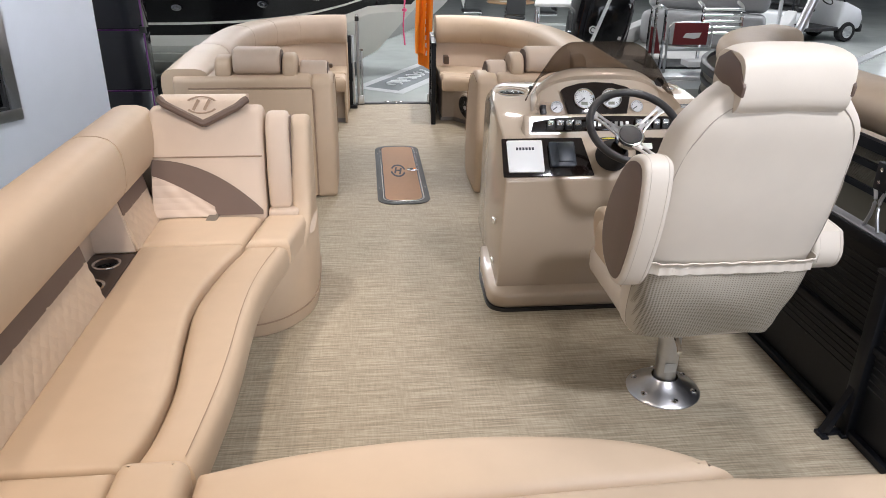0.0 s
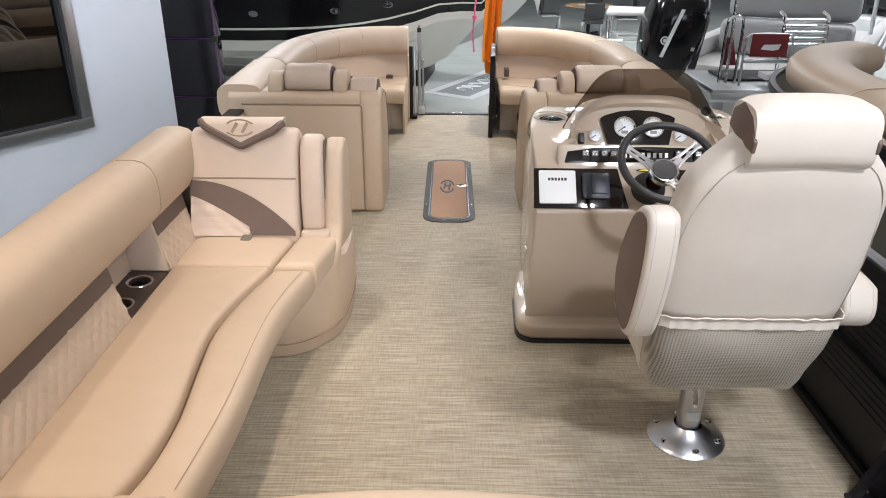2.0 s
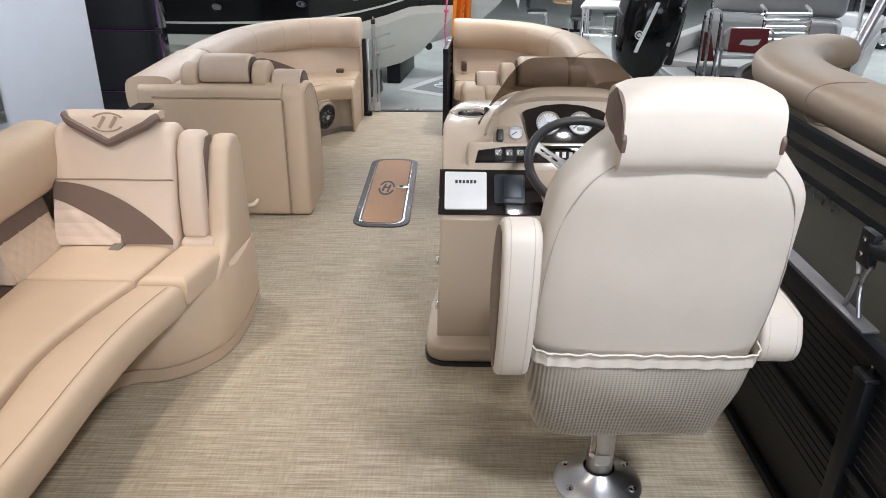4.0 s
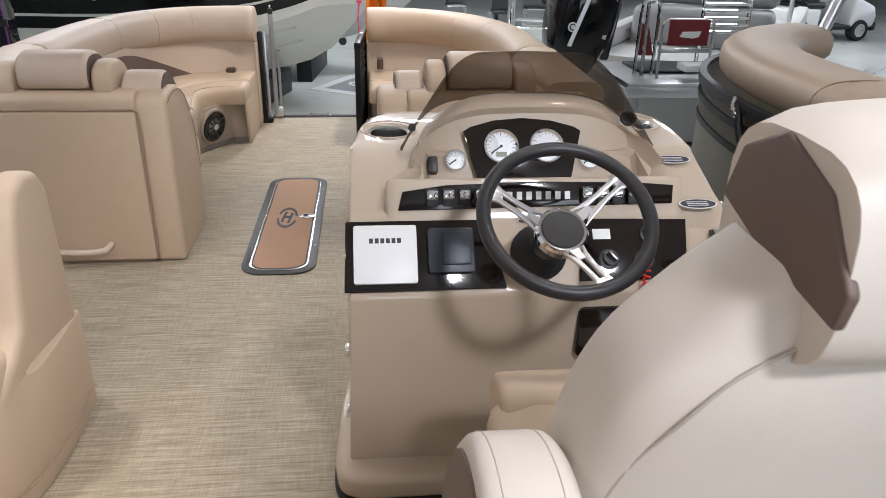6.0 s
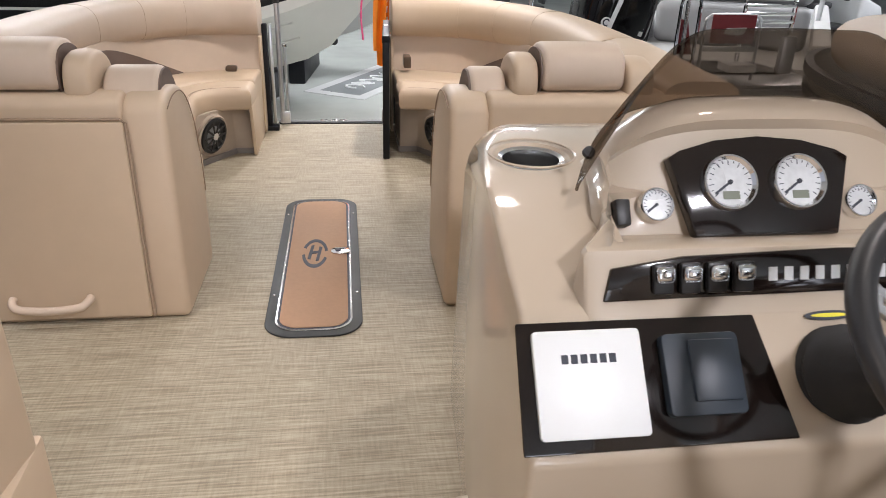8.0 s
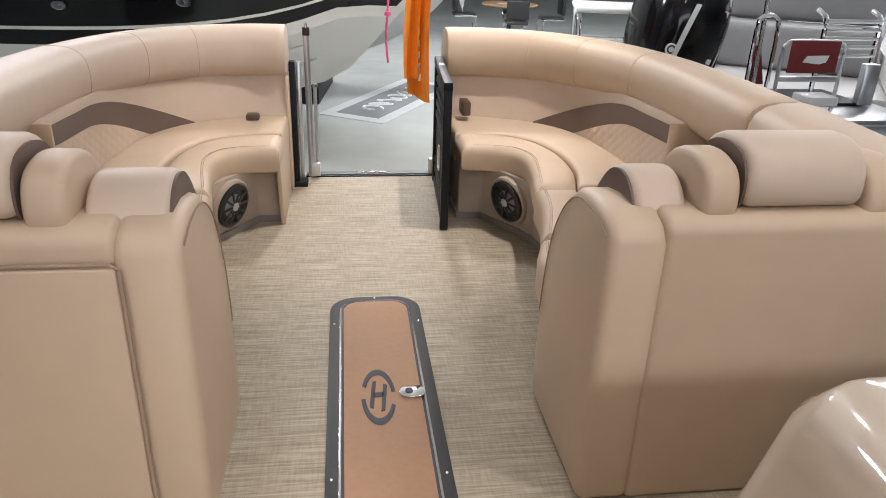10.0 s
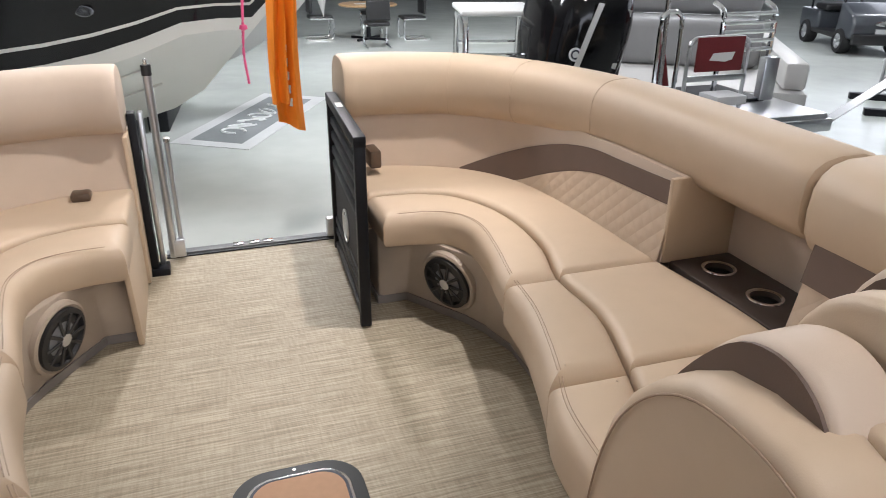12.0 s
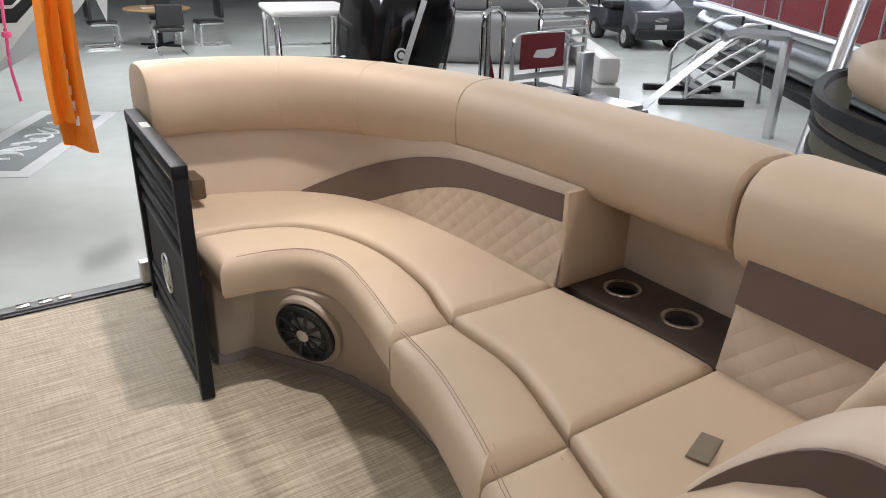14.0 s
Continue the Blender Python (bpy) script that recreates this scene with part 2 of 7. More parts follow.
def lone(name, bm, material, label="", category="", group="", kind=""):
    return tagged(link_mesh(name, bm, material), label, category, group, kind)


def merge(*bms):
    out = bms[0]
    for b in bms[1:]:
        me = bpy.data.meshes.new("tmp")
        b.to_mesh(me)
        b.free()
        out.from_mesh(me)
        bpy.data.meshes.remove(me)
    return out


def moved(bm, m):
    bmesh.ops.transform(bm, matrix=m, verts=bm.verts)
    return bm


def box(x0, y0, z0, x1, y1, z1, r=0.0, seg=2):
    bm = bmesh.new()
    bmesh.ops.create_cube(bm, size=1)
    s = Matrix.Diagonal((abs(x1 - x0), abs(y1 - y0), abs(z1 - z0), 1))
    moved(bm, Matrix.Translation(((x0 + x1) / 2, (y0 + y1) / 2, (z0 + z1) / 2)) @ s)
    if r:
        bmesh.ops.bevel(bm, geom=bm.edges[:], offset=r, segments=seg, profile=0.5, affect="EDGES")
    return bm


def rounded(bm, r, seg=2, limit=25):
    sharp = [e for e in bm.edges if len(e.link_faces) == 2 and e.calc_face_angle(0) > radians(limit)]
    bmesh.ops.bevel(bm, geom=sharp, offset=r, segments=seg, profile=0.5, affect="EDGES", clamp_overlap=True)
    return bm


def prism(profile, axis, a0, a1, r=0.0, seg=2, limit=25):
    """A closed 2D outline pushed out along an axis. For x the outline is (y, z), for y (x, z), for z (x, y)."""
    bm = bmesh.new()
    put = {"x": lambda a, p: (a, p[0], p[1]), "y": lambda a, p: (p[0], a, p[1]), "z": lambda a, p: (p[0], p[1], a)}[axis]
    v0, v1 = [bm.verts.new(put(a0, p)) for p in profile], [bm.verts.new(put(a1, p)) for p in profile]
    k = len(profile)
    bm.faces.new(v0)
    bm.faces.new(v1[::-1])
    for i in range(k):
        bm.faces.new((v0[i], v1[i], v1[(i + 1) % k], v0[(i + 1) % k]))
    bmesh.ops.recalc_face_normals(bm, faces=bm.faces)
    return rounded(bm, r, seg, limit) if r else bm


def spline(ctrl, n=6, closed=False):
    """A smooth line through the points."""
    P = [Vector(c) for c in ctrl]
    k, out = len(P), []
    for i in range(k if closed else k - 1):
        if closed:
            a, b, c, d = P[i - 1], P[i], P[(i + 1) % k], P[(i + 2) % k]
        else:
            b, c = P[i], P[i + 1]
            a = P[i - 1] if i else b * 2 - c
            d = P[i + 2] if i + 2 < k else c * 2 - b
        for j in range(n):
            t = j / n
            out.append(0.5 * (2 * b + (c - a) * t + (2 * a - 5 * b + 4 * c - d) * t * t + (3 * b - a - 3 * c + d) * t ** 3))
    if not closed:
        out.append(P[-1])
    return out


def evened(poly, step):
    """The closed outline again, with points about a step apart."""
    out = []
    for i, a in enumerate(poly):
        b = poly[(i + 1) % len(poly)]
        a, b = Vector(a[:2]), Vector(b[:2])
        k = max(1, round((b - a).length / step))
        out += [a.lerp(b, j / k) for j in range(k)]
    return out


def inset(poly, d):
    k, out = len(poly), []
    for i in range(k):
        a, b, c = poly[i - 1], poly[i], poly[(i + 1) % k]
        n1 = Vector((-(b - a).y, (b - a).x)).normalized()
        n2 = Vector((-(c - b).y, (c - b).x)).normalized()
        n = n1 + n2
        n = n / max(0.35, n.length_squared / 2) if n.length > 1e-6 else n1
        out.append(b + n * d)
    return out


def area(poly):
    return sum(a[0] * b[1] - b[0] * a[1] for a, b in zip(poly, poly[1:] + poly[:1])) / 2


def pad(outline, z0, z1, r=0.03, crown=0.008, step=0.05, steps=4, low=0.0):
    """A cushion: an upright outline with a rounded upper edge and a slightly raised top."""
    poly = []
    for p in outline:
        p = Vector(p[:2])
        if not poly or (p - poly[-1]).length > 0.006:
            poly.append(p)
    if (poly[0] - poly[-1]).length < 0.006:
        poly.pop()
    k = len(poly)
    corners = [poly[i] for i in range(k) if (poly[i] - poly[i - 1]).angle(poly[(i + 1) % k] - poly[i], 0) > 0.7]
    poly = [p for p in evened(poly, step) if all((p - c).length < 1e-5 or (p - c).length > r * 1.25 for c in corners)]
    if area(poly) < 0:
        poly.reverse()
    rings = [(low, z0), (low * 0.3, z0 + low * 0.35), (0, z0 + low)] if low else [(0, z0)]
    for i in range(steps + 1):
        a = i / steps * math.pi / 2
        rings.append((r * (1 - math.cos(a)), z1 - r + r * math.sin(a)))
    bm, prev = bmesh.new(), None
    for d, z in rings:
        vs = [bm.verts.new((p.x, p.y, z)) for p in inset(poly, d)]
        if prev:
            for i in range(len(vs)):
                j = (i + 1) % len(vs)
                bm.faces.new((prev[i], prev[j], vs[j], vs[i]))
        else:
            bm.faces.new(vs[::-1])
        prev = vs
    top = [Vector((v.co.x, v.co.y)) for v in prev]
    x0, x1 = min(p.x for p in top), max(p.x for p in top)
    y0, y1 = min(p.y for p in top), max(p.y for p in top)

    def depth(q):
        best = 9.0
        for p1, p2 in zip(top, top[1:] + top[:1]):
            w = p2 - p1
            t = max(0, min(1, (q - p1).dot(w) / max(w.length_squared, 1e-9)))
            best = min(best, (q - p1 - w * t).length)
        return best

    def within(q):
        c = False
        for p1, p2 in zip(top, top[1:] + top[:1]):
            if (p1.y > q.y) != (p2.y > q.y) and q.x < (p2.x - p1.x) * (q.y - p1.y) / (p2.y - p1.y) + p1.x:
                c = not c
        return c

    inner = []
    for i in range(1, int((x1 - x0) / 0.045) + 1):
        for j in range(1, int((y1 - y0) / 0.045) + 1):
            q = Vector((x0 + 0.045 * i, y0 + 0.045 * j))
            if within(q) and depth(q) > 0.018:
                inner.append(q)
    vs, _, fs, _, _, _ = delaunay_2d_cdt(top + inner, [], [list(range(len(top)))], 1, 1e-5)
    new_v = [bm.verts.new((p.x, p.y, z1 + (crown * min(1, depth(p) / 0.07) ** 0.6 if k >= len(top) else 0))) for k, p in enumerate(vs)]
    for f in fs:
        bm.faces.new([new_v[k] for k in f])
    bmesh.ops.remove_doubles(bm, verts=bm.verts, dist=0.0002)
    return bm


def tube(points, r, n=8, caps=True):
    pts = [Vector(p) for p in points]
    bm, prev, up = bmesh.new(), None, Vector((0, 0, 1))
    first = None
    for i, p in enumerate(pts):
        d = (pts[min(i + 1, len(pts) - 1)] - pts[max(i - 1, 0)]).normalized()
        side = d.cross(up)
        side = side.normalized() if side.length > 0.05 else d.cross(Vector((0, 1, 0))).normalized()
        top = side.cross(d)
        ring = [bm.verts.new(p + (side * math.cos(a) + top * math.sin(a)) * r) for a in (2 * math.pi * j / n for j in range(n))]
        if prev:
            for j in range(n):
                bm.faces.new((prev[j], prev[(j + 1) % n], ring[(j + 1) % n], ring[j]))
        else:
            first = ring
        prev = ring
    if caps:
        bm.faces.new(first[::-1])
        bm.faces.new(prev)
    return bm


def lathe(profile, n=24, m=None):
    """A body turned about z from (radius, height) pairs, then moved by m."""
    bm, prev = bmesh.new(), None
    for r, z in profile:
        ring = [bm.verts.new((max(r, 0.0004) * math.cos(2 * math.pi * j / n), max(r, 0.0004) * math.sin(2 * math.pi * j / n), z)) for j in range(n)]
        if prev:
            for j in range(n):
                bm.faces.new((prev[j], prev[(j + 1) % n], ring[(j + 1) % n], ring[j]))
        prev = ring
    bmesh.ops.remove_doubles(bm, verts=bm.verts, dist=0.0005)
    return moved(bm, m) if m else bm


def ring_torus(R, r, m, n=40, k=10, a0=0.0, a1=2 * math.pi):
    bm, rings = bmesh.new(), []
    full = abs(a1 - a0 - 2 * math.pi) < 1e-6
    for i in range(n + (0 if full else 1)):
        a = a0 + (a1 - a0) * i / n
        rings.append([bm.verts.new(m @ Vector(((R + r * math.cos(b)) * math.cos(a), (R + r * math.cos(b)) * math.sin(a), r * math.sin(b)))) for b in (2 * math.pi * j / k for j in range(k))])
    for i in range(len(rings) if full else len(rings) - 1):
        p, q = rings[i], rings[(i + 1) % len(rings)]
        for j in range(k):
            bm.faces.new((p[j], p[(j + 1) % k], q[(j + 1) % k], q[j]))
    return bm


def sheet(rows, thick=0.0):
    """A skin over a grid of points, thickened if asked."""
    bm = bmesh.new()
    g = [[bm.verts.new(p) for p in row] for row in rows]
    for a, b in zip(g, g[1:]):
        for i in range(len(a) - 1):
            bm.faces.new((a[i], a[i + 1], b[i + 1], b[i]))
    if thick:
        bmesh.ops.recalc_face_normals(bm, faces=bm.faces)
        bmesh.ops.solidify(bm, geom=bm.faces[:], thickness=thick)
    return bm


def loft(path, section, closed_ends=True):
    """Sweeps section(i, s), a list of (out, up) pairs, along a plan line of (x, y) points; out is to the right of the way."""
    pts = [Vector(p[:2]) for p in path]
    k, bm, prev = len(pts), bmesh.new(), None
    for i, p in enumerate(pts):
        d = (pts[min(i + 1, k - 1)] - pts[max(i - 1, 0)]).normalized()
        o = Vector((d.y, -d.x))
        ring = [bm.verts.new((p.x + o.x * a, p.y + o.y * a, z)) for a, z in section(i, i / (k - 1))]
        if prev:
            for j in range(len(ring)):
                bm.faces.new((prev[j], prev[(j + 1) % len(ring)], ring[(j + 1) % len(ring)], ring[j]))
        elif closed_ends:
            bm.faces.new(ring)
        prev = ring
    if closed_ends:
        bm.faces.new(prev[::-1])
    return bm


def oval(w0, w1, z0, z1, n=14, square=2.6):
    """A rounded cross-section between those limits."""
    out = []
    for j in range(n):
        a = 2 * math.pi * j / n
        c, s = math.cos(a), math.sin(a)
        x = math.copysign(abs(c) ** (2 / square), c)
        z = math.copysign(abs(s) ** (2 / square), s)
        out.append(((w0 + w1) / 2 + x * (w1 - w0) / 2, (z0 + z1) / 2 + z * (z1 - z0) / 2))
    return out


# ---- hall ----
lone("ground", box(-16, -12, FLOOR_Z - 0.2, 22, 40, FLOOR_Z), HALL_FLOOR, "polished pale grey showroom floor", "floor", kind="structure")
lone("ceiling", box(-16, -12, CEIL_Z, 22, 40, CEIL_Z + 0.2), CEIL_PAINT, "plain white showroom ceiling", "ceiling", kind="structure")
lone("wall_west", box(-16.2, -12, FLOOR_Z, -16, 40, CEIL_Z), WALL_PAINT, "plain white showroom wall", "wall", kind="structure")
lone("wall_north", box(-16, 40, FLOOR_Z, 22, 40.2, CEIL_Z), WALL_PAINT, "plain white showroom wall", "wall", kind="structure")
for nm, a, b in (("wall_east", (22, -12), (22.2, 40)), ("wall_south", (-16, -12.2), (22, -12))):
    lone(nm, box(a[0], a[1], FLOOR_Z, b[0], b[1], CEIL_Z), WALL_PAINT, "plain white showroom wall", "wall", kind="structure")


def white_wall():
    """The white panelled partition with its dark window, slanting back past the boat's side."""
    m = pose(-2.22, 5.74, 0, 0, 0, 60)
    w0, w1, z0, z1 = -3.2, -0.72, 0.37, 1.95
    at = lambda *a: moved(box(*a), m)
    lone("wall_partition", merge(at(w1, 0, FLOOR_Z, 0, 0.2, CEIL_Z), at(-8, 0, FLOOR_Z, w0, 0.2, CEIL_Z), at(w0, 0, FLOOR_Z, w1, 0.2, z0), at(w0, 0, z1, w1, 0.2, CEIL_Z)),
         WALL_PANEL, "glossy white panelled partition wall with a dark window", "wall", kind="structure")
    win = thing("window_1", tuple(m @ Vector((w1, 0, z0))), "dark tinted window in a silver frame", "window", kind="structure")
    for a in ((w0, -0.02, z0, w1, 0.05, z0 + 0.075, 0.006), (w0, -0.02, z1 - 0.075, w1, 0.05, z1, 0.006),
              (w1 - 0.075, -0.02, z0 + 0.075, w1, 0.05, z1 - 0.075, 0.006), (w0, -0.02, z0 + 0.075, w0 + 0.075, 0.05, z1 - 0.075, 0.006)):
        part("window_frame", at(*a), ALU, win)
    part("gasket", at(w1 - 0.095, -0.004, z0 + 0.075, w1 - 0.075, 0.03, z1 - 0.075), RUBBER, win)
    part("gasket", at(w0 + 0.075, -0.004, z0 + 0.075, w1 - 0.095, 0.03, z0 + 0.095), RUBBER, win)
    part("pane", at(w0 + 0.075, 0.03, z0 + 0.095, w1 - 0.095, 0.036, z1 - 0.075), TINTED, win)
    for x in (w1 - 0.20, w1 - 0.30):
        part("mullion", at(x - 0.02, 0.06, z0 + 0.30, x + 0.02, 0.09, z1, 0.004), ALU, win)
    part("inner_rail", at(w0, 0.06, z0 + 0.26, w1 - 0.15, 0.09, z0 + 0.30, 0.004), ALU, win)
    # walls added behind the pane to shut out light, so the window stays dark
    for nm, a in (("wall_blackout_back", (-8, 2.2, -0.3, 2.3)), ("wall_blackout_end", (-0.4, 0.2, -0.3, 2.2)), ("wall_blackout_side", (-8, 0.2, -7.9, 2.2))):
        lone(nm, at(a[0], a[1], FLOOR_Z, a[2], a[3], CEIL_Z), WALL_PAINT, "plain wall added behind the window to keep it dark", "wall", kind="structure")


white_wall()


def display_panels():
    d = thing("exhibition_tower", (-2.9, 7.3, FLOOR_Z), "tall black gloss exhibition tower with purple edging", "exhibition tower")
    x0, x1 = -4.0, -2.34
    for z0, z1 in ((FLOOR_Z, 0.10), (0.115, 0.66), (0.675, 1.9)):
        part("panel", box(x0, 7.30, z0, x1, 7.5, z1, 0.006), PANEL_BLACK, d)
    for z in (0.1075, 0.6675):
        part("purple_strip", box(x0, 7.292, z - 0.004, x1 + 0.01, 7.3, z + 0.004), PURPLE, d)
    part("purple_edge", tube([(x1 + 0.005, 7.292, z) for z in (FLOOR_Z, 0.3, 1.2, 1.9)], 0.008), PURPLE, d)
    part("corner_clip", box(x1 - 0.03, 7.27, 0.64, x1 + 0.03, 7.30, 0.70, 0.006), BLACK_PLASTIC, d)


display_panels()

# ---- the pontoon boat's deck ----
CX = -0.06  # centreline of the boat


def mirror_x(x):
    return 2 * CX - x


HALF = 1.36
deck_outline = [(CX - HALF, -1.2), (CX + HALF, -1.2), (CX + HALF, 6.2), (CX + 1.2, 6.65), (CX + 0.9, 7.0), (CX + 0.5, 7.14),
                (CX - 0.5, 7.14), (CX - 0.9, 7.0), (CX - 1.2, 6.65), (CX - HALF, 6.2)]
lone("floor", prism(deck_outline, "z", -0.05, 0.0), DECK, "woven beige and grey vinyl boat deck", "deck", kind="structure")
edge = inset([Vector(p) for p in deck_outline], -0.012)
lone("trim", prism(edge, "z", -0.16, -0.05), BLACK, "black deck edge trim of the boat", "trim", kind="structure")


def pontoons():
    for x in (CX - 0.9, CX, CX + 0.9):
        t = thing("pontoon_tube", (x, 3, FLOOR_Z), "polished aluminium pontoon tube under the deck", "pontoon", "pontoons under the deck")
        pts = [(x, y, -0.5) for y in (-1.1, 1, 3, 5, 6.2)]
        part("tube", tube(pts, 0.32, 24), PONTOON, t)
        part("nose_cone", lathe([(0.32, 0), (0.30, 0.25), (0.2, 0.55), (0.03, 0.8)], 24, pose(x, 6.2, -0.5, -90)), PONTOON, t)
        part("riser", box(x - 0.05, -1.0, -0.22, x + 0.05, 6.2, -0.16), ALU, t)
        for y in (0.2, 4.8):
            part("bunk", box(x - 0.12, y, FLOOR_Z, x + 0.12, y + 0.2, -0.80, 0.01), BLACK, t)


pontoons()

sill = thing("gate_sill", (CX, 7.12, 0), "grey aluminium gate threshold with small fittings", "threshold")
part("threshold", box(-0.40, 7.105, 0.001, 0.36, 7.155, 0.012, 0.003), mat("weathered_aluminium", (0.16, 0.165, 0.17), 0.55, 0.6, 40, 0.15), sill)
part("dark_channel", box(-0.40, 7.085, 0.001, 0.36, 7.103, 0.006), BLACK, sill)
for x in (-0.10, -0.03, 0.03):
    part("catch", box(x - 0.025, 7.115, 0.013, x + 0.02, 7.145, 0.018, 0.002), STEEL, sill)


def outline_logo(parent, centre, w, h, material, turn=0.0):
    """A ring broken above and below with three bars in it, flat on a surface facing up."""
    m = pose(*centre, 0, 0, turn)
    for a0, a1 in ((0.12, 2.75), (3.26, 5.9)):
        b = ring_torus(1.0, 0.13, Matrix(), 18, 6, a0, a1)
        moved(b, m @ Matrix.Diagonal((w / 2, h / 2, 0.012, 1)))
        part("emblem_arc", b, material, parent)
    for pts in (((-0.62, -0.42), (-0.36, -0.50), (-0.10, 0.62), (-0.36, 0.58)), ((0.10, -0.62), (0.36, -0.58), (0.62, 0.42), (0.36, 0.50)), ((-0.40, -0.06), (0.36, -0.02), (0.40, 0.14), (-0.34, 0.12))):
        b = prism([(x * w / 2, y * h / 2) for x, y in pts], "z", -0.001, 0.0015)
        part("emblem_bar", moved(b, m), material, parent)


def capsule(x0, y0, x1, y1, r, n=8):
    out = []
    for cx, cy, a in ((x1 - r, y0 + r, -90), (x1 - r, y1 - r, 0), (x0 + r, y1 - r, 90), (x0 + r, y0 + r, 180)):
        out += [(cx + r * math.cos(radians(a + 90 * i / n)), cy + r * math.sin(radians(a + 90 * i / n))) for i in range(n + 1)]
    return out


def floor_hatch():
    h = thing("floor_hatch", (-0.08, 4.95, 0), "tan locker hatch with grey rim in the deck", "hatch")
    x0, x1, y0, y1 = -0.245, 0.085, 4.30, 5.60
    part("rim", prism(capsule(x0, y0, x1, y1, 0.10), "z", 0.0, 0.007, 0.002), mat("grey_rubber_rim", (0.022, 0.026, 0.027), 0.5), h)
    part("steel_edge", prism(capsule(x0 + 0.034, y0 + 0.034, x1 - 0.034, y1 - 0.034, 0.075), "z", 0.007, 0.010, 0.001), STEEL, h)
    part("dark_gap", prism(capsule(x0 + 0.041, y0 + 0.041, x1 - 0.041, y1 - 0.041, 0.07), "z", 0.010, 0.0105), INK, h)
    part("lid", prism(capsule(x0 + 0.049, y0 + 0.049, x1 - 0.049, y1 - 0.049, 0.065), "z", 0.0105, 0.013, 0.001),
         mat("brown_hatch_carpet", (0.40, 0.24, 0.145), 0.75, 0, 60, 0.08, 0.3, 500), h, "tan carpeted lid")
    outline_logo(h, (-0.093, 4.945, 0.014), 0.092, 0.25, INK, 0)
    latch = part("latch", prism(capsule(-0.03, 4.925, 0.05, 4.985, 0.028), "z", 0.013, 0.020, 0.003), CHROME, h, "chrome flush latch")
    part("keyhole", lathe([(0.012, 0), (0.012, 0.003), (0.0, 0.003)], 14, pose(0.0, 4.955, 0.0205)), INK, latch)
    for x, y in ((x0 + 0.016, 4.6), (x0 + 0.016, 5.4), (x1 - 0.016, 4.6), (x1 - 0.016, 5.4), (-0.08, 5.585)):
        part("screw", lathe([(0.005, 0), (0.004, 0.002), (0, 0.002)], 10, pose(x, y, 0.007)), STEEL, h)


floor_hatch()


# ---- bow lounges ----
def stitched(parent, pts, r=0.0035, material=None, name="piping"):
    part(name, tube(pts, r, 6), material or SEAM, parent)


def speaker(parent, centre, normal, R=0.088):
    m = look(centre, Vector(centre) + Vector(normal)) @ pose(0, 0, 0, 0, 180, 0)
    sp = part("speaker", lathe([(R + 0.012, -0.01), (R + 0.010, 0.010), (R - 0.004, 0.014), (R - 0.010, 0.002), (0.0, -0.004)], 28, m), BLACK_PLASTIC, parent, "round black speaker grille")
    part("cone", lathe([(R * 0.62, 0.0), (R * 0.5, 0.006), (0.0, 0.001)], 20, m), GREY_SEAT, sp)
    for i in range(10):
        a = 2 * math.pi * i / 10
        b = box(0.018, -0.0055, 0.010, R - 0.004, 0.0055, 0.017, 0.002, 1)
        part("spoke", moved(b, m @ pose(0, 0, 0, 0, 0, math.degrees(a))), BLACK_PLASTIC, sp)
    part("hub", lathe([(0.022, 0.008), (0.020, 0.018), (0.0, 0.020)], 16, m), ALU, sp)


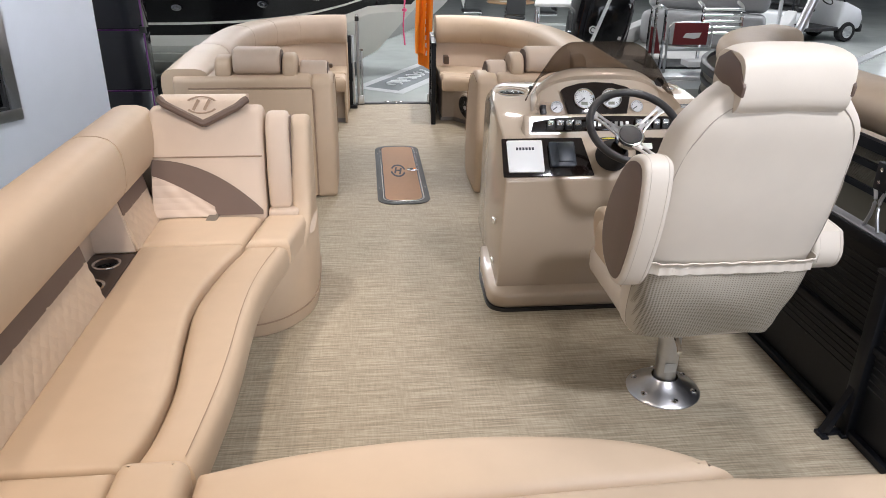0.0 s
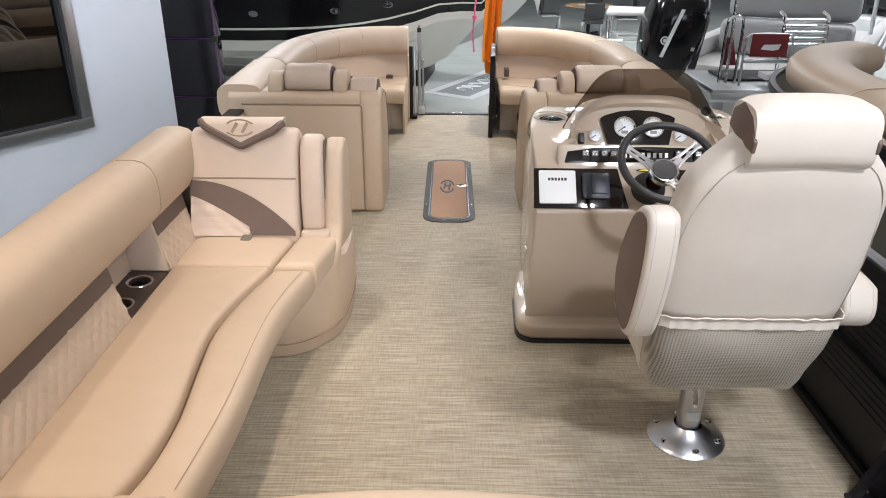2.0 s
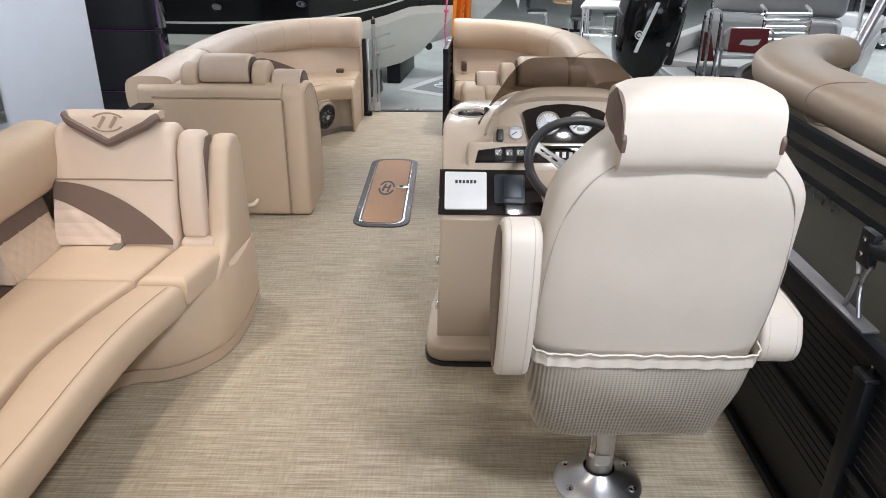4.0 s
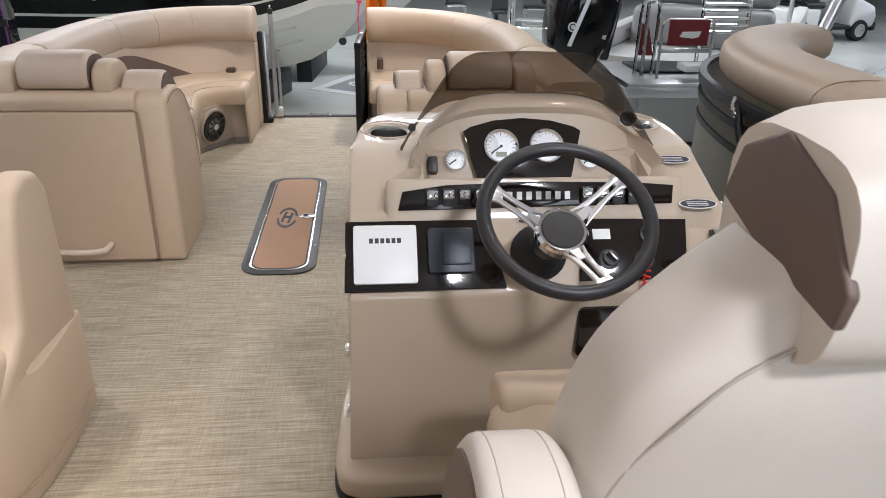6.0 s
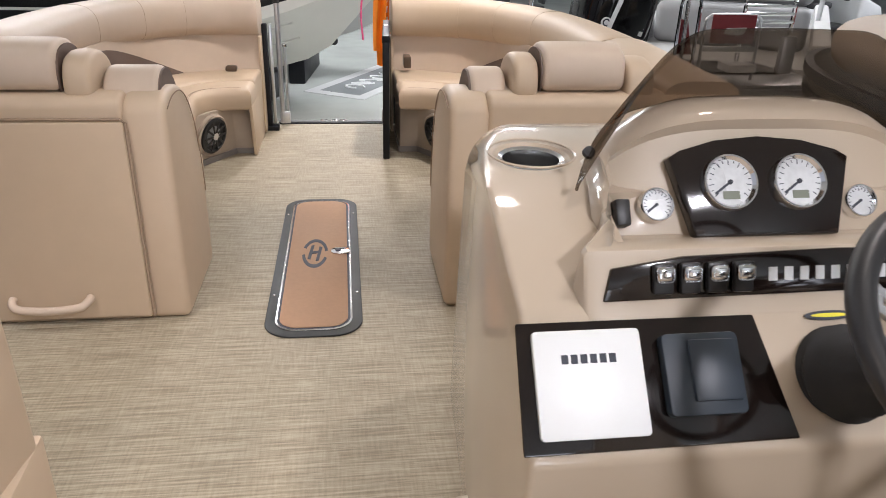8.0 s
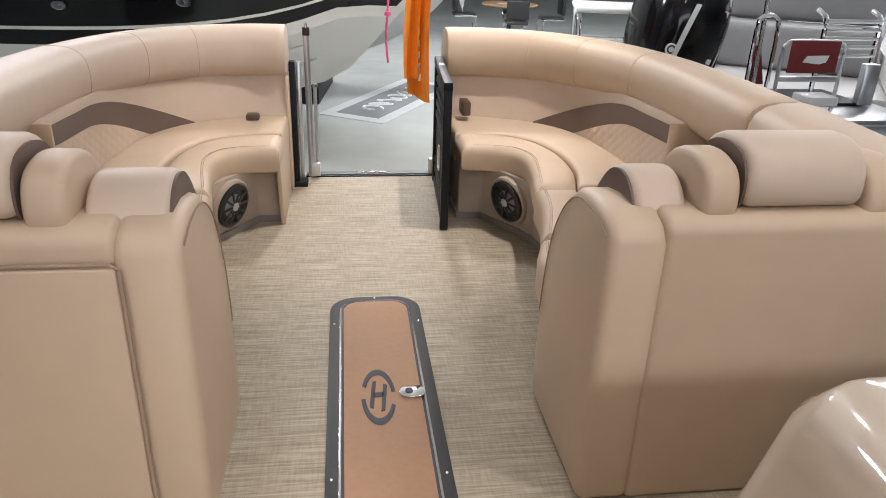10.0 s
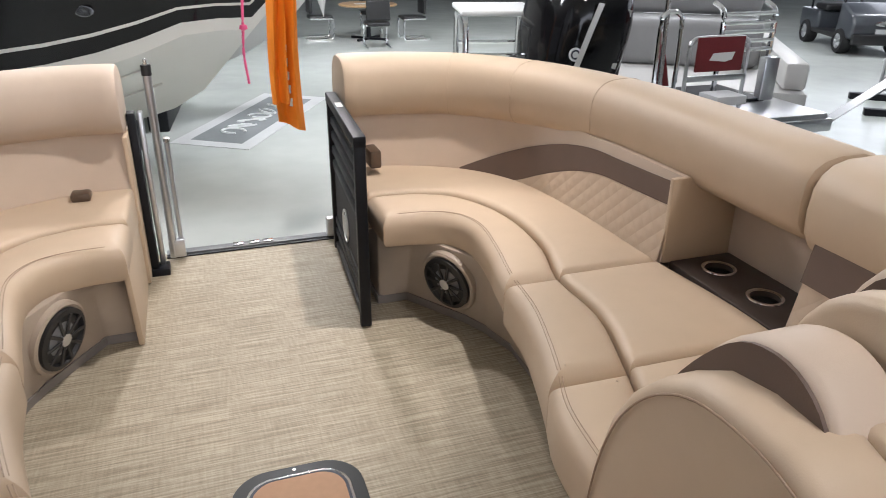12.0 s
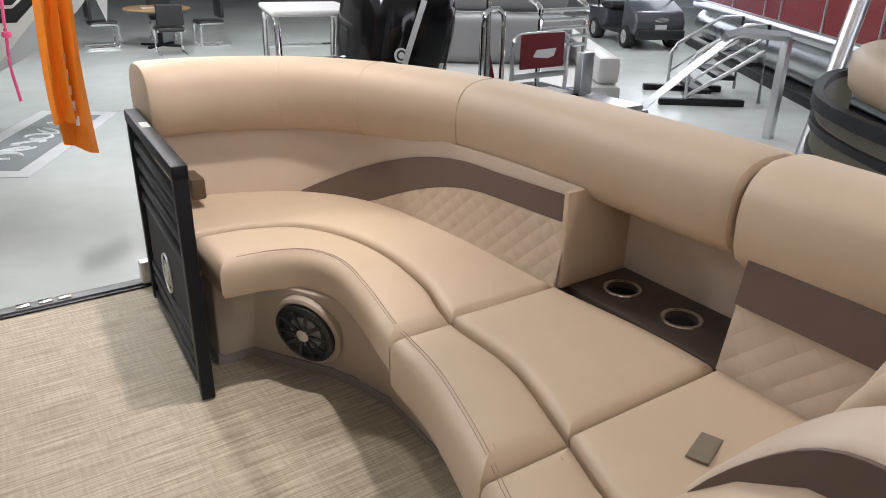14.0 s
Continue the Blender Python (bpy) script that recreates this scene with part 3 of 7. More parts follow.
def bow_lounge(side):
    """A curved bow lounge; side 1 is starboard, -1 its mirror image to port."""
    X = (lambda x: x) if side > 0 else mirror_x
    P = lambda pts: [(X(p[0]), *p[1:]) for p in pts]
    word = "starboard" if side > 0 else "port"
    g = thing("bow_lounge", (X(0.9), 5.6, 0), "curved tan vinyl bow lounge with taupe stripe on the deck", "lounge seat", "bow lounges")
    front = spline([(0.345, 6.262), (0.47, 6.25), (0.56, 6.20), (0.60, 6.085), (0.58, 5.90), (0.545, 5.71), (0.525, 5.52), (0.487, 5.36), (0.45, 5.235), (0.405, 5.10), (0.385, 4.90)], 5)
    seam = spline([(0.345, 6.50), (0.50, 6.49), (0.65, 6.42), (0.742, 6.27), (0.775, 6.08), (0.762, 5.88), (0.712, 5.69), (0.712, 5.46), (0.650, 5.235), (0.597, 5.07), (0.57, 4.90)], 5)
    back = spline([(0.345, 6.84), (0.55, 6.82), (0.80, 6.69), (0.95, 6.46), (1.01, 6.10), (1.03, 5.70), (1.06, 5.40), (1.06, 5.20), (1.05, 4.74)], 5)

    def between(line, y0, y1):
        return [Vector(p[:2]) for p in line if y1 - 1e-4 <= p[1] <= y0 + 1e-4]

    def at_y(line, y):
        for a, b in zip(line, line[1:]):
            if (a[1] - y) * (b[1] - y) <= 0 and a[1] != b[1]:
                t = (y - a[1]) / (b[1] - a[1])
                return Vector((a[0] + (b[0] - a[0]) * t, y))
        return Vector(line[-1][:2])

    cuts = [(9, 5.69), (5.69, 5.215), (5.215, 4.90)]
    gap = 0.0035
    for (ya, yb), low in zip(cuts, (0.285, 0.25, 0.25)):
        top = lambda line: ([at_y(line, ya - gap)] if ya < 8 else []) + between(line, ya - gap, yb + gap) + [at_y(line, yb + gap)]
        f, s = top(front), top(seam)
        s_in = [p + Vector((-gap, -gap)) for p in s]
        part("front_cushion", pad(P([tuple(p) for p in f + s_in[::-1]]), low, 0.412, 0.045, 0.006, 0.03, 5, 0.03), VINYL, g)
        s2, bk = [p + Vector((gap, gap)) for p in top(seam)], top(back)
        part("seat_cushion", pad(P([tuple(p) for p in s2 + bk[::-1]]), 0.27, 0.412, 0.022, 0.008, 0.04), VINYL, g)
        for d in (0.026, 0.034):
            stitched(g, P([(p.x + d, p.y + 0.01, 0.413) for p in f][1:-1]), 0.0009)
    # plinth, set back at the bow for the speaker
    foot = [(0.36, 6.82), (0.36, 6.42), (0.47, 6.42), (0.618, 6.19), (0.66, 6.10), (0.70, 5.95), (0.695, 5.68), (0.65, 5.45), (0.585, 5.22), (0.54, 5.05), (0.50, 4.72)]
    brow = [(0.36, 6.82), (0.36, 6.42), (0.465, 6.335), (0.622, 6.06), (0.628, 6.0), (0.612, 5.90), (0.578, 5.71), (0.557, 5.52), (0.518, 5.36), (0.482, 5.235), (0.42, 4.72)]
    rear = [(1.27, 4.72), (1.27, 5.9), (1.1, 6.5), (0.85, 6.85)]

    def flare(z0, z1, grow):
        bm = bmesh.new()
        mix = lambda z: [(a[0] + (b[0] - a[0]) * (z / 0.30) - grow, a[1] + (b[1] - a[1]) * (z / 0.30) - grow) for a, b in zip(foot, brow)] + rear
        lo, hi = [[bm.verts.new((X(p[0]), p[1], z)) for p in mix(z)] for z in (z0, z1)]
        bm.faces.new(lo[::-1])
        bm.faces.new(hi)
        for a in range(len(lo)):
            b = (a + 1) % len(lo)
            bm.faces.new((lo[a], lo[b], hi[b], hi[a]))
        bmesh.ops.recalc_face_normals(bm, faces=bm.faces)
        return rounded(bm, 0.008, 2, 12) if not grow else bm

    part("plinth", flare(0.0, 0.30, 0.0), PLINTH, g)
    part("toe_kick", flare(0.0, 0.035, 0.005), mat("grey_kick_strip_" + word, (0.23, 0.21, 0.20), 0.5), g)
    out = Vector((-0.84 * side, -0.49, -0.18)).normalized()
    ctr = Vector((X(0.566), 6.200, 0.170)) + out * 0.012
    ms = look(ctr, ctr + out) @ pose(0, 0, 0, 0, 180, 0)
    part("speaker_surround", lathe([(0.118, -0.02), (0.116, 0.004), (0.108, 0.009), (0.099, 0.004), (0.0, 0.0)], 32, ms), PLINTH, g, "moulded beige speaker surround")
    speaker(g, tuple(ctr + out * 0.006), tuple(out))
    # backrest under the cap: bow panel, and aft panel behind the tray
    path = [(p[0] + 0.0, p[1]) for p in back]

    def back_panel(y0, y1):
        pts = [p for p in path if y1 <= p[1] <= y0]
        pts = [tuple(at_y(path, y0))] * (y0 < 8) + [tuple(p) for p in pts] + [tuple(at_y(path, y1))]
        clean = [pts[0]]
        for p in pts[1:]:
            if (Vector(p) - Vector(clean[-1])).length > 0.008:
                clean.append(p)
        return clean

    def wall_of(pts, z0, z1, thick, lean=0.05):
        sec = lambda i, s: [(0, z0), (-lean * 0.35 - 0.008, (z0 + z1) / 2), (-lean, z1), (-lean - thick, z1), (-thick, z0)]
        return loft(pts, sec)

    for a, b in ((9, 5.68), (5.215, 4.76)):
        pts = back_panel(a, b)
        part("back_panel", moved(wall_of(pts, 0.40, 0.66, 0.09), Matrix()) if side > 0 else moved(wall_of(pts, 0.40, 0.66, 0.09), Matrix.Translation((2 * CX, 0, 0)) @ Matrix.Diagonal((-1, 1, 1, 1))), VINYL_PALE if a > 8 else QUILT, g)

    def on_back(pts, s_lo, s_hi, low, high, proud, n=26):
        """A skin on the backrest between two height lines given along it."""
        L = [0]
        for p, q in zip(pts, pts[1:]):
            L.append(L[-1] + (Vector(q) - Vector(p)).length)
        rows = []
        for i in range(n + 1):
            s = s_lo + (s_hi - s_lo) * i / n
            d = s * L[-1]
            j = max(k for k in range(len(L)) if L[k] <= d + 1e-9)
            j = min(j, len(pts) - 2)
            p, q = Vector(pts[j]), Vector(pts[j + 1])
            u = p.lerp(q, (d - L[j]) / (L[j + 1] - L[j]))
            w = (q - p).normalized()
            o = Vector((w.y, -w.x))
            row = []
            for k in range(6):
                h = low(s) + (high(s) - low(s)) * k / 5
                f = (h - 0.40) / 0.26
                off = -(0.05 * (0.35 * 2 * f if f < 0.5 else 0.35 + 0.65 * (2 * f - 1)) + 0.008 * (1 - abs(2 * f - 1))) + proud
                row.append((X(u.x + o.x * off), u.y + o.y * off, h))
            rows.append(row)
        return sheet(rows, 0.004)

    pb = back_panel(9, 5.68)
    lower_arc = lambda s: 0.405 + 0.155 * math.sin(math.pi / 2 * max(0, min(1, (s - 0.47) / 0.34))) + 0.012 * max(0, (s - 0.80) / 0.2)
    upper_arc = lambda s: 0.412 + 0.215 * math.sin(math.pi / 2 * max(0, min(1, (s - 0.30) / 0.46))) + 0.012 * max(0, (s - 0.80) / 0.2)
    part("taupe_stripe", on_back(pb, 0.30, 1.0, lambda s: lower_arc(s) if s > 0.47 else 0.404, upper_arc, 0.005), VINYL_DARK, g, "taupe vinyl stripe")
    part("quilted_inset", on_back(pb, 0.475, 1.0, lambda s: 0.404, lambda s: lower_arc(s) - 0.001, 0.008), QUILT, g, "quilted tan inset")
    pa = back_panel(5.215, 4.76)
    part("taupe_stripe", on_back(pa, 0.0, 1.0, lambda s: 0.55, lambda s: 0.645, 0.005), VINYL_DARK, g)
    # recess wall and tray with two cup holders
    part("recess_wall", box(X(1.27), 5.19, 0.38, X(1.30), 5.70, 0.66, 0.004), VINYL_PALE, g)
    part("recess_side", box(X(1.04), 5.672, 0.40, X(1.28), 5.69, 0.66, 0.004), VINYL, g)
    tray = part("cup_tray", box(X(1.06), 5.205, 0.315, X(1.275), 5.672, 0.408, 0.008), TRAY, g, "dark brown moulded cup tray")
    for y in (5.578, 5.39):
        m = pose(X(1.165), y, 0.408)
        part("cup_ring", lathe([(0.039, 0.001), (0.044, 0.004), (0.049, 0.003), (0.050, 0.0)], 28, m), CHROME, tray)
        cut(tray, lathe([(0.0, -0.08), (0.040, -0.08), (0.040, 0.02), (0.0, 0.02)], 28, m))
        part("cup", lathe([(0.041, 0.003), (0.037, -0.07), (0.0, -0.07)], 28, m), STEEL, tray)
    # rolled cap round the top
    cap = [Vector((0.338, 6.93)), Vector((0.343, 6.93))] + spline([(0.352, 6.93), (0.56, 6.925), (0.84, 6.81), (1.05, 6.55), (1.175, 6.20), (1.215, 5.80), (1.215, 5.285)], 6) + [Vector((1.215, 5.273)), Vector((1.215, 5.266))]
    def cap_sec(i, s):
        e = {0: 0.022, 1: 0.006, 2: 0.0015}.get(min(i, len(cap) - 1 - i), 0.0)
        return oval(-0.13 + e, 0.13 - e, 0.60 + 0.012 * s + e, 0.845 - 0.01 * s - e, 18, 2.8)

    def mirrored(bm):
        return bm if side > 0 else moved(bm, Matrix.Translation((2 * CX, 0, 0)) @ Matrix.Diagonal((-1, 1, 1, 1)))

    part("back_cap", mirrored(loft(cap, cap_sec)), VINYL_PALE if side < 0 else VINYL, g)
    part("back_cap", mirrored(loft([(1.215, 5.264), (1.215, 5.257), (1.216, 5.24), (1.22, 5.0), (1.22, 4.75), (1.22, 4.50)], lambda i, s: oval(-0.15 + (0.024, 0.007, 0, 0, 0, 0)[i], 0.13 - (0.024, 0.007, 0, 0, 0, 0)[i], 0.59 + (0.024, 0.007, 0, 0, 0, 0)[i], 0.835 - (0.024, 0.007, 0, 0.012, 0.024, 0.035)[i], 18, 2.8 + 0.3 * max(0, i - 2)))), VINYL, g)
    for k in (13, 19, 26):
        p, q = Vector(cap[k]), Vector(cap[k + 1])
        w, s = (q - Vector(cap[k - 1])).normalized(), k / (len(cap) - 1)
        hoop = [(X(p.x + w.y * a), p.y - w.x * a, z) for a, z in oval(-0.13, 0.13, 0.60 + 0.012 * s, 0.845 - 0.01 * s, 54, 2.8)]
        part("cap_seam", tube(hoop + hoop[:1], 0.0009, 5), CREASE, g)
    # seat back at the aft end with armrest and pillows
    blk = prism([(4.47, 0.0), (4.47, 0.735), (4.50, 0.76), (4.70, 0.76), (4.74, 0.72), (4.78, 0.40), (4.78, 0.0)], "x", X(0.50), X(1.30), 0.018, 3)
    part("seat_back", blk, VINYL, g)
    arm = [(4.468, 0.0), (4.468, 0.70), (4.49, 0.738), (4.55, 0.757), (4.64, 0.760), (4.72, 0.745), (4.79, 0.702), (4.85, 0.64), (4.895, 0.56), (4.93, 0.45), (4.95, 0.30), (4.96, 0.15), (4.95, 0.0)]
    body = prism(arm, "x", X(0.375), X(0.51), 0.026, 3, 40)
    part("armrest", body, VINYL, g)
    stitched(g, [(X(0.372), y, z) for y, z in spline([(4.49, 0.715), (4.56, 0.735), (4.64, 0.738), (4.71, 0.724), (4.775, 0.685), (4.83, 0.625), (4.872, 0.55), (4.905, 0.44), (4.925, 0.30)], 4)], 0.002)
    wx = 0.455 if side > 0 else 0.408
    dome = [(4.535, 0.70), (4.555, 0.765), (4.60, 0.805), (4.655, 0.818), (4.72, 0.80), (4.785, 0.74), (4.85, 0.65), (4.89, 0.55), (4.88, 0.45), (4.70, 0.45), (4.56, 0.55)]
    dome = [tuple(p) for p in spline([(a, b, 0) for a, b in dome], 3, True)]
    dome = [(p[0], p[1]) for p in dome]
    part("wing_pillow", prism(dome, "x", X(wx), X(0.575), 0.018, 3, 40), VINYL_PALE, g)
    part("wing_side", prism([(4.70 + (a - 4.70) * 0.95, 0.64 + (b - 0.64) * 0.95) for a, b in dome], "x", X(wx - 0.0045), X(wx + 0.002)), VINYL_DARK, g, "taupe side of the pillow")
    bol = [tuple(p)[:2] for p in spline([(4.51, 0.765, 0), (4.50, 0.84, 0), (4.54, 0.895, 0), (4.64, 0.905, 0), (4.73, 0.86, 0), (4.79, 0.74, 0), (4.82, 0.55, 0), (4.76, 0.45, 0), (4.66, 0.60, 0), (4.60, 0.755, 0)], 3, True)]
    part("wing_pillow", prism([(a, b - 0.035) for a, b in bol], "x", X(0.585), X(0.668), 0.02, 3, 40), VINYL, g)
    part("headrest_bolster", prism(bol, "x", X(0.680), X(0.955), 0.02, 3, 40), VINYL_PALE, g)
    part("bolster_side", prism([(4.65 + (a - 4.65) * 0.9, 0.73 + (b - 0.73) * 0.9) for a, b in bol], "x", X(0.675), X(0.681)), VINYL_DARK, g)
    part("wing_pillow", prism([(a, b - 0.045) for a, b in bol], "x", X(0.965), X(1.06), 0.02, 3, 40), VINYL, g)
    if side > 0:
        part("pull_strap", moved(box(-0.045, -0.02, 0, 0.045, 0.02, 0.005, 0.002), pose(0.80, 5.045, 0.419, 0, 4, 20)), mat("grey_strap", (0.20, 0.17, 0.13), 0.8), g, "grey webbing pull strap")
    # outside panel of the fence and end block by the gate
    rail = spline([(0.33, 7.04), (0.58, 7.03), (0.90, 6.90), (1.13, 6.62), (1.26, 6.22), (1.30, 5.80), (1.30, 4.3)], 6)
    part("fence_panel", mirrored(loft(rail, lambda i, s: [(-0.012, 0.01), (0.0, 0.01), (0.0, 0.60), (-0.012, 0.60)])), FENCE_GOLD, g)
    part("end_panel", box(X(0.335), 6.84, 0.01, X(0.352), 7.02, 0.60, 0.004), VINYL, g)
    brown = mat("brown_latch_" + word, (0.10, 0.065, 0.042), 0.4)
    if side > 0:
        part("knob", box(0.405, 6.68, 0.445, 0.450, 6.79, 0.515, 0.008), brown, g, "brown plastic latch")
    else:
        part("knob", box(-0.655, 6.69, 0.418, -0.59, 6.75, 0.450, 0.010), brown, g, "brown plastic latch")
    if side < 0:
        part("gate_side_panel", prism([(6.375, 0.0), (6.30, 0.30), (6.84, 0.30), (6.84, 0.0)], "x", X(0.347), X(0.366), 0.005), VINYL, g)
    return g


bow_lounge(1)
port = bow_lounge(-1)
XL = mirror_x
# door in the aft face of the port lounge
door = thing("locker_door", (-0.95, 4.455, 0.02), "tan padded locker door with a pull handle, closed", "locker door")
part("leaf", box(-1.33, 4.452, 0.02, -0.617, 4.469, 0.685, 0.007, 3), VINYL, door)
part("piping", tube([(-0.612, 4.458, 0.02), (-0.612, 4.457, 0.35), (-0.612, 4.456, 0.68), (-0.625, 4.456, 0.692), (-0.95, 4.456, 0.692), (-1.33, 4.456, 0.692)], 0.005, 8), SEAM, door)
hp = spline([(-1.04, 4.45, 0.10), (-1.035, 4.425, 0.095), (-1.01, 4.405, 0.085), (-0.92, 4.400, 0.080), (-0.83, 4.405, 0.085), (-0.805, 4.425, 0.095), (-0.80, 4.45, 0.10)], 4)
part("handle", tube(hp, 0.0135, 10), VINYL_PALE, door, "moulded beige pull handle")


# ---- bow gates ----
def bow_gate():
    g = thing("bow_gate", (0.27, 6.6, 0), "black tube bow gate swung open into the boat", "gate")
    A, B = Vector((0.315, 6.965)), Vector((0.272, 6.25))
    d = (B - A).normalized()
    yaw = math.degrees(math.atan2(d.y, d.x))
    m = pose(A.x, A.y, 0, 0, 0, yaw)
    W = (B - A).length
    bar = lambda x0, z0, x1, z1, t=0.013, r=0.005: moved(box(x0, -t, z0, x1, t, z1, r), m)
    part("upright", bar(W - 0.032, 0.006, W, 0.69, 0.019), BLACK, g)
    part("upright", bar(0, 0.02, 0.032, 0.69, 0.019), BLACK, g)
    part("top_rail", bar(0, 0.655, W, 0.695, 0.021), BLACK, g)
    part("bottom_rail", bar(0.03, 0.02, W - 0.03, 0.055), BLACK, g)
    for z in (0.585, 0.525, 0.465, 0.405, 0.155, 0.105):
        part("cross_rail", bar(0.03, z - 0.019, W - 0.03, z + 0.019, 0.010, 0.008), BLACK, g)
    part("mesh_panel", bar(0.03, 0.055, W - 0.03, 0.40, 0.003, 0), SOCKET, g, "dark screen panel")
    b = ring_torus(0.062, 0.004, Matrix(), 28, 6)
    part("emblem_ring", moved(b, m @ pose(W * 0.45, -0.006, 0.24, 90, 0, 0)), SILVER_PRINT, g)
    for x in (-0.022, 0.0, 0.022):
        part("emblem_bar", moved(box(x - 0.005, -0.008, 0.205, x + 0.005, -0.004, 0.275), m @ pose(W * 0.45, 0, 0)), SILVER_PRINT, g)
    part("label", moved(box(-0.035, -0.012, 0, 0.035, 0.012, 0.0015), m @ pose(0.25, 0, 0.695)), SILVER_PRINT, g)


bow_gate()


def gate_posts():
    p = thing("gate_post", (-0.43, 7.05, 0), "black gate post with a grey channel beside the port bow lounge", "gate post")
    part("upright", box(-0.455, 6.93, 0.0, -0.425, 6.985, 0.665, 0.005), BLACK, p)
    part("grey_channel", box(-0.42, 6.965, 0.02, -0.40, 7.005, 0.66, 0.004), ALU, p)
    part("foot", box(-0.458, 6.915, 0.0, -0.385, 7.0, 0.03, 0.004), BLACK, p)
    q = thing("boarding_gate_rail", (-0.37, 7.10, 0), "bright aluminium tube post at the bow opening", "gate rail")
    part("tube", tube([(-0.368, 7.075, z) for z in (0.012, 0.3, 0.81)], 0.0165, 12), ALU, q)
    part("cap", tube([(-0.368, 7.075, z) for z in (0.775, 0.815)], 0.019, 12), BLACK_PLASTIC, q)
    part("bolt_top", lathe([(0.008, 0), (0.008, 0.02), (0.0, 0.024)], 10, pose(-0.368, 7.075, 0.815)), STEEL, q)
    part("thin_tube", tube([(-0.335, 7.11, z) for z in (0.012, 0.3, 0.50)], 0.010, 10), ALU, q)
    part("knuckle", lathe([(0.0, -0.014), (0.014, -0.008), (0.014, 0.008), (0, 0.014)], 12, pose(-0.335, 7.11, 0.51)), STEEL, q)
    part("bracket", box(-0.385, 7.06, 0.012, -0.32, 7.09, 0.09, 0.004), ALU, q)
    # starboard stub beyond the open gate
    s = thing("gate_post", (0.30, 7.12, 0), "short white gate bracket at the bow opening", "gate post")
    part("bracket", box(0.29, 7.09, 0.012, 0.33, 7.13, 0.10, 0.006), ALU, s)


gate_posts()


# ---- helm chair ----
def helm_chair():
    g = thing("helm_chair", (0.775, 2.262, 0), "cream vinyl captain's chair on a brushed aluminium pedestal", "chair")
    c = (0.775, 2.262)
    ped = part("pedestal_base", lathe([(0.0, 0.0), (0.132, 0.0), (0.135, 0.006), (0.125, 0.016), (0.09, 0.030), (0.055, 0.055), (0.048, 0.062)], 36, pose(*c, 0)), ALU, g, "flared brushed aluminium base")
    for i in range(6):
        a = radians(30 + 60 * i)
        part("bolt", lathe([(0.012, 0.0), (0.012, 0.006), (0.006, 0.009), (0, 0.009)], 10, pose(c[0] + 0.108 * math.cos(a), c[1] + 0.108 * math.sin(a), 0.020)), CHROME, ped)
    part("post", lathe([(0.040, 0.05), (0.040, 0.25), (0.047, 0.255), (0.047, 0.34), (0.0, 0.34)], 24, pose(*c, 0)), ALU, g)
    part("post_label", box(c[0] - 0.025, c[1] - 0.0425, 0.10, c[0] + 0.02, c[1] - 0.0395, 0.135), WHITE_COVER, g)
    part("swivel_plate", box(0.62, 2.08, 0.335, 0.93, 2.42, 0.365, 0.008), BLACK, g)
    part("swivel_lever", tube([(0.70, 2.08, 0.345), (0.69, 2.02, 0.335), (0.68, 1.99, 0.33)], 0.008, 8), CHROME, g)
    part("seat_base", box(0.535, 2.04, 0.365, 0.985, 2.56, 0.47, 0.03, 3), VINYL_CHAIR, g)
    part("seat", pad(capsule(0.545, 2.06, 0.985, 2.60, 0.09), 0.46, 0.585, 0.045, 0.012, 0.04), VINYL, g)
    part("thigh_bolster", prism([tuple(p)[:2] for p in spline([(2.48, 0.50, 0), (2.50, 0.58, 0), (2.56, 0.615, 0), (2.64, 0.585, 0), (2.655, 0.52, 0), (2.60, 0.46, 0)], 4, True)], "x", 0.57, 0.95, 0.02, 3, 40), VINYL, g)

    # back: sections of (z, half width, back face y, thickness)
    secs = [(0.375, 0.225, 2.02, 0.17), (0.42, 0.240, 2.005, 0.18), (0.55, 0.255, 1.955, 0.19), (0.70, 0.264, 1.905, 0.19), (0.85, 0.266, 1.86, 0.18), (1.0, 0.260, 1.825, 0.17),
            (1.10, 0.245, 1.80, 0.155), (1.17, 0.195, 1.79, 0.145), (1.215, 0.150, 1.785, 0.135)]
    zs = spline([(a, b, c2) for a, b, c2, _ in secs], 4)
    th = spline([(a, d, 0) for a, _, _, d in secs], 4)
    rows = []
    for (z, w, y), (_, t, _) in zip(zs, th):
        o = oval(-w, w, 0, t, 28, 4.5)
        rows.append([(0.760 + a, y + b + 0.012 * (a / w) ** 2, z) for a, b in o])
    bm = bmesh.new()
    prev = None
    for r in rows:
        vs = [bm.verts.new(p) for p in r]
        if prev:
            for j in range(len(vs)):
                bm.faces.new((prev[j], prev[(j + 1) % len(vs)], vs[(j + 1) % len(vs)], vs[j]))
        else:
            bm.faces.new(vs[::-1])
        prev = vs
    bm.faces.new(prev)
    part("backrest", bm, VINYL_CHAIR, g)
    # taller roll at the head
    head = oval(-0.085, 0.085, 1.150, 1.318, 24, 3.2)
    hb = bmesh.new()
    prev = None
    for i in range(13):
        u = -1 + 2 * i / 12
        k, low = 1 - 0.16 * abs(u) ** 7, 1 - 0.04 * abs(u) ** 7
        vs = [hb.verts.new((0.758 + u * 0.144, 1.850 + a * low, 1.236 + (b - 1.236) * (k if b > 1.236 else low) - 0.005 * u * u)) for a, b in head]
        if prev:
            for j in range(len(vs)):
                hb.faces.new((prev[j], prev[(j + 1) % len(vs)], vs[(j + 1) % len(vs)], vs[j]))
        else:
            hb.faces.new(vs[::-1])
        prev = vs
    hb.faces.new(prev)
    part("headrest", hb, VINYL_CHAIR, g)
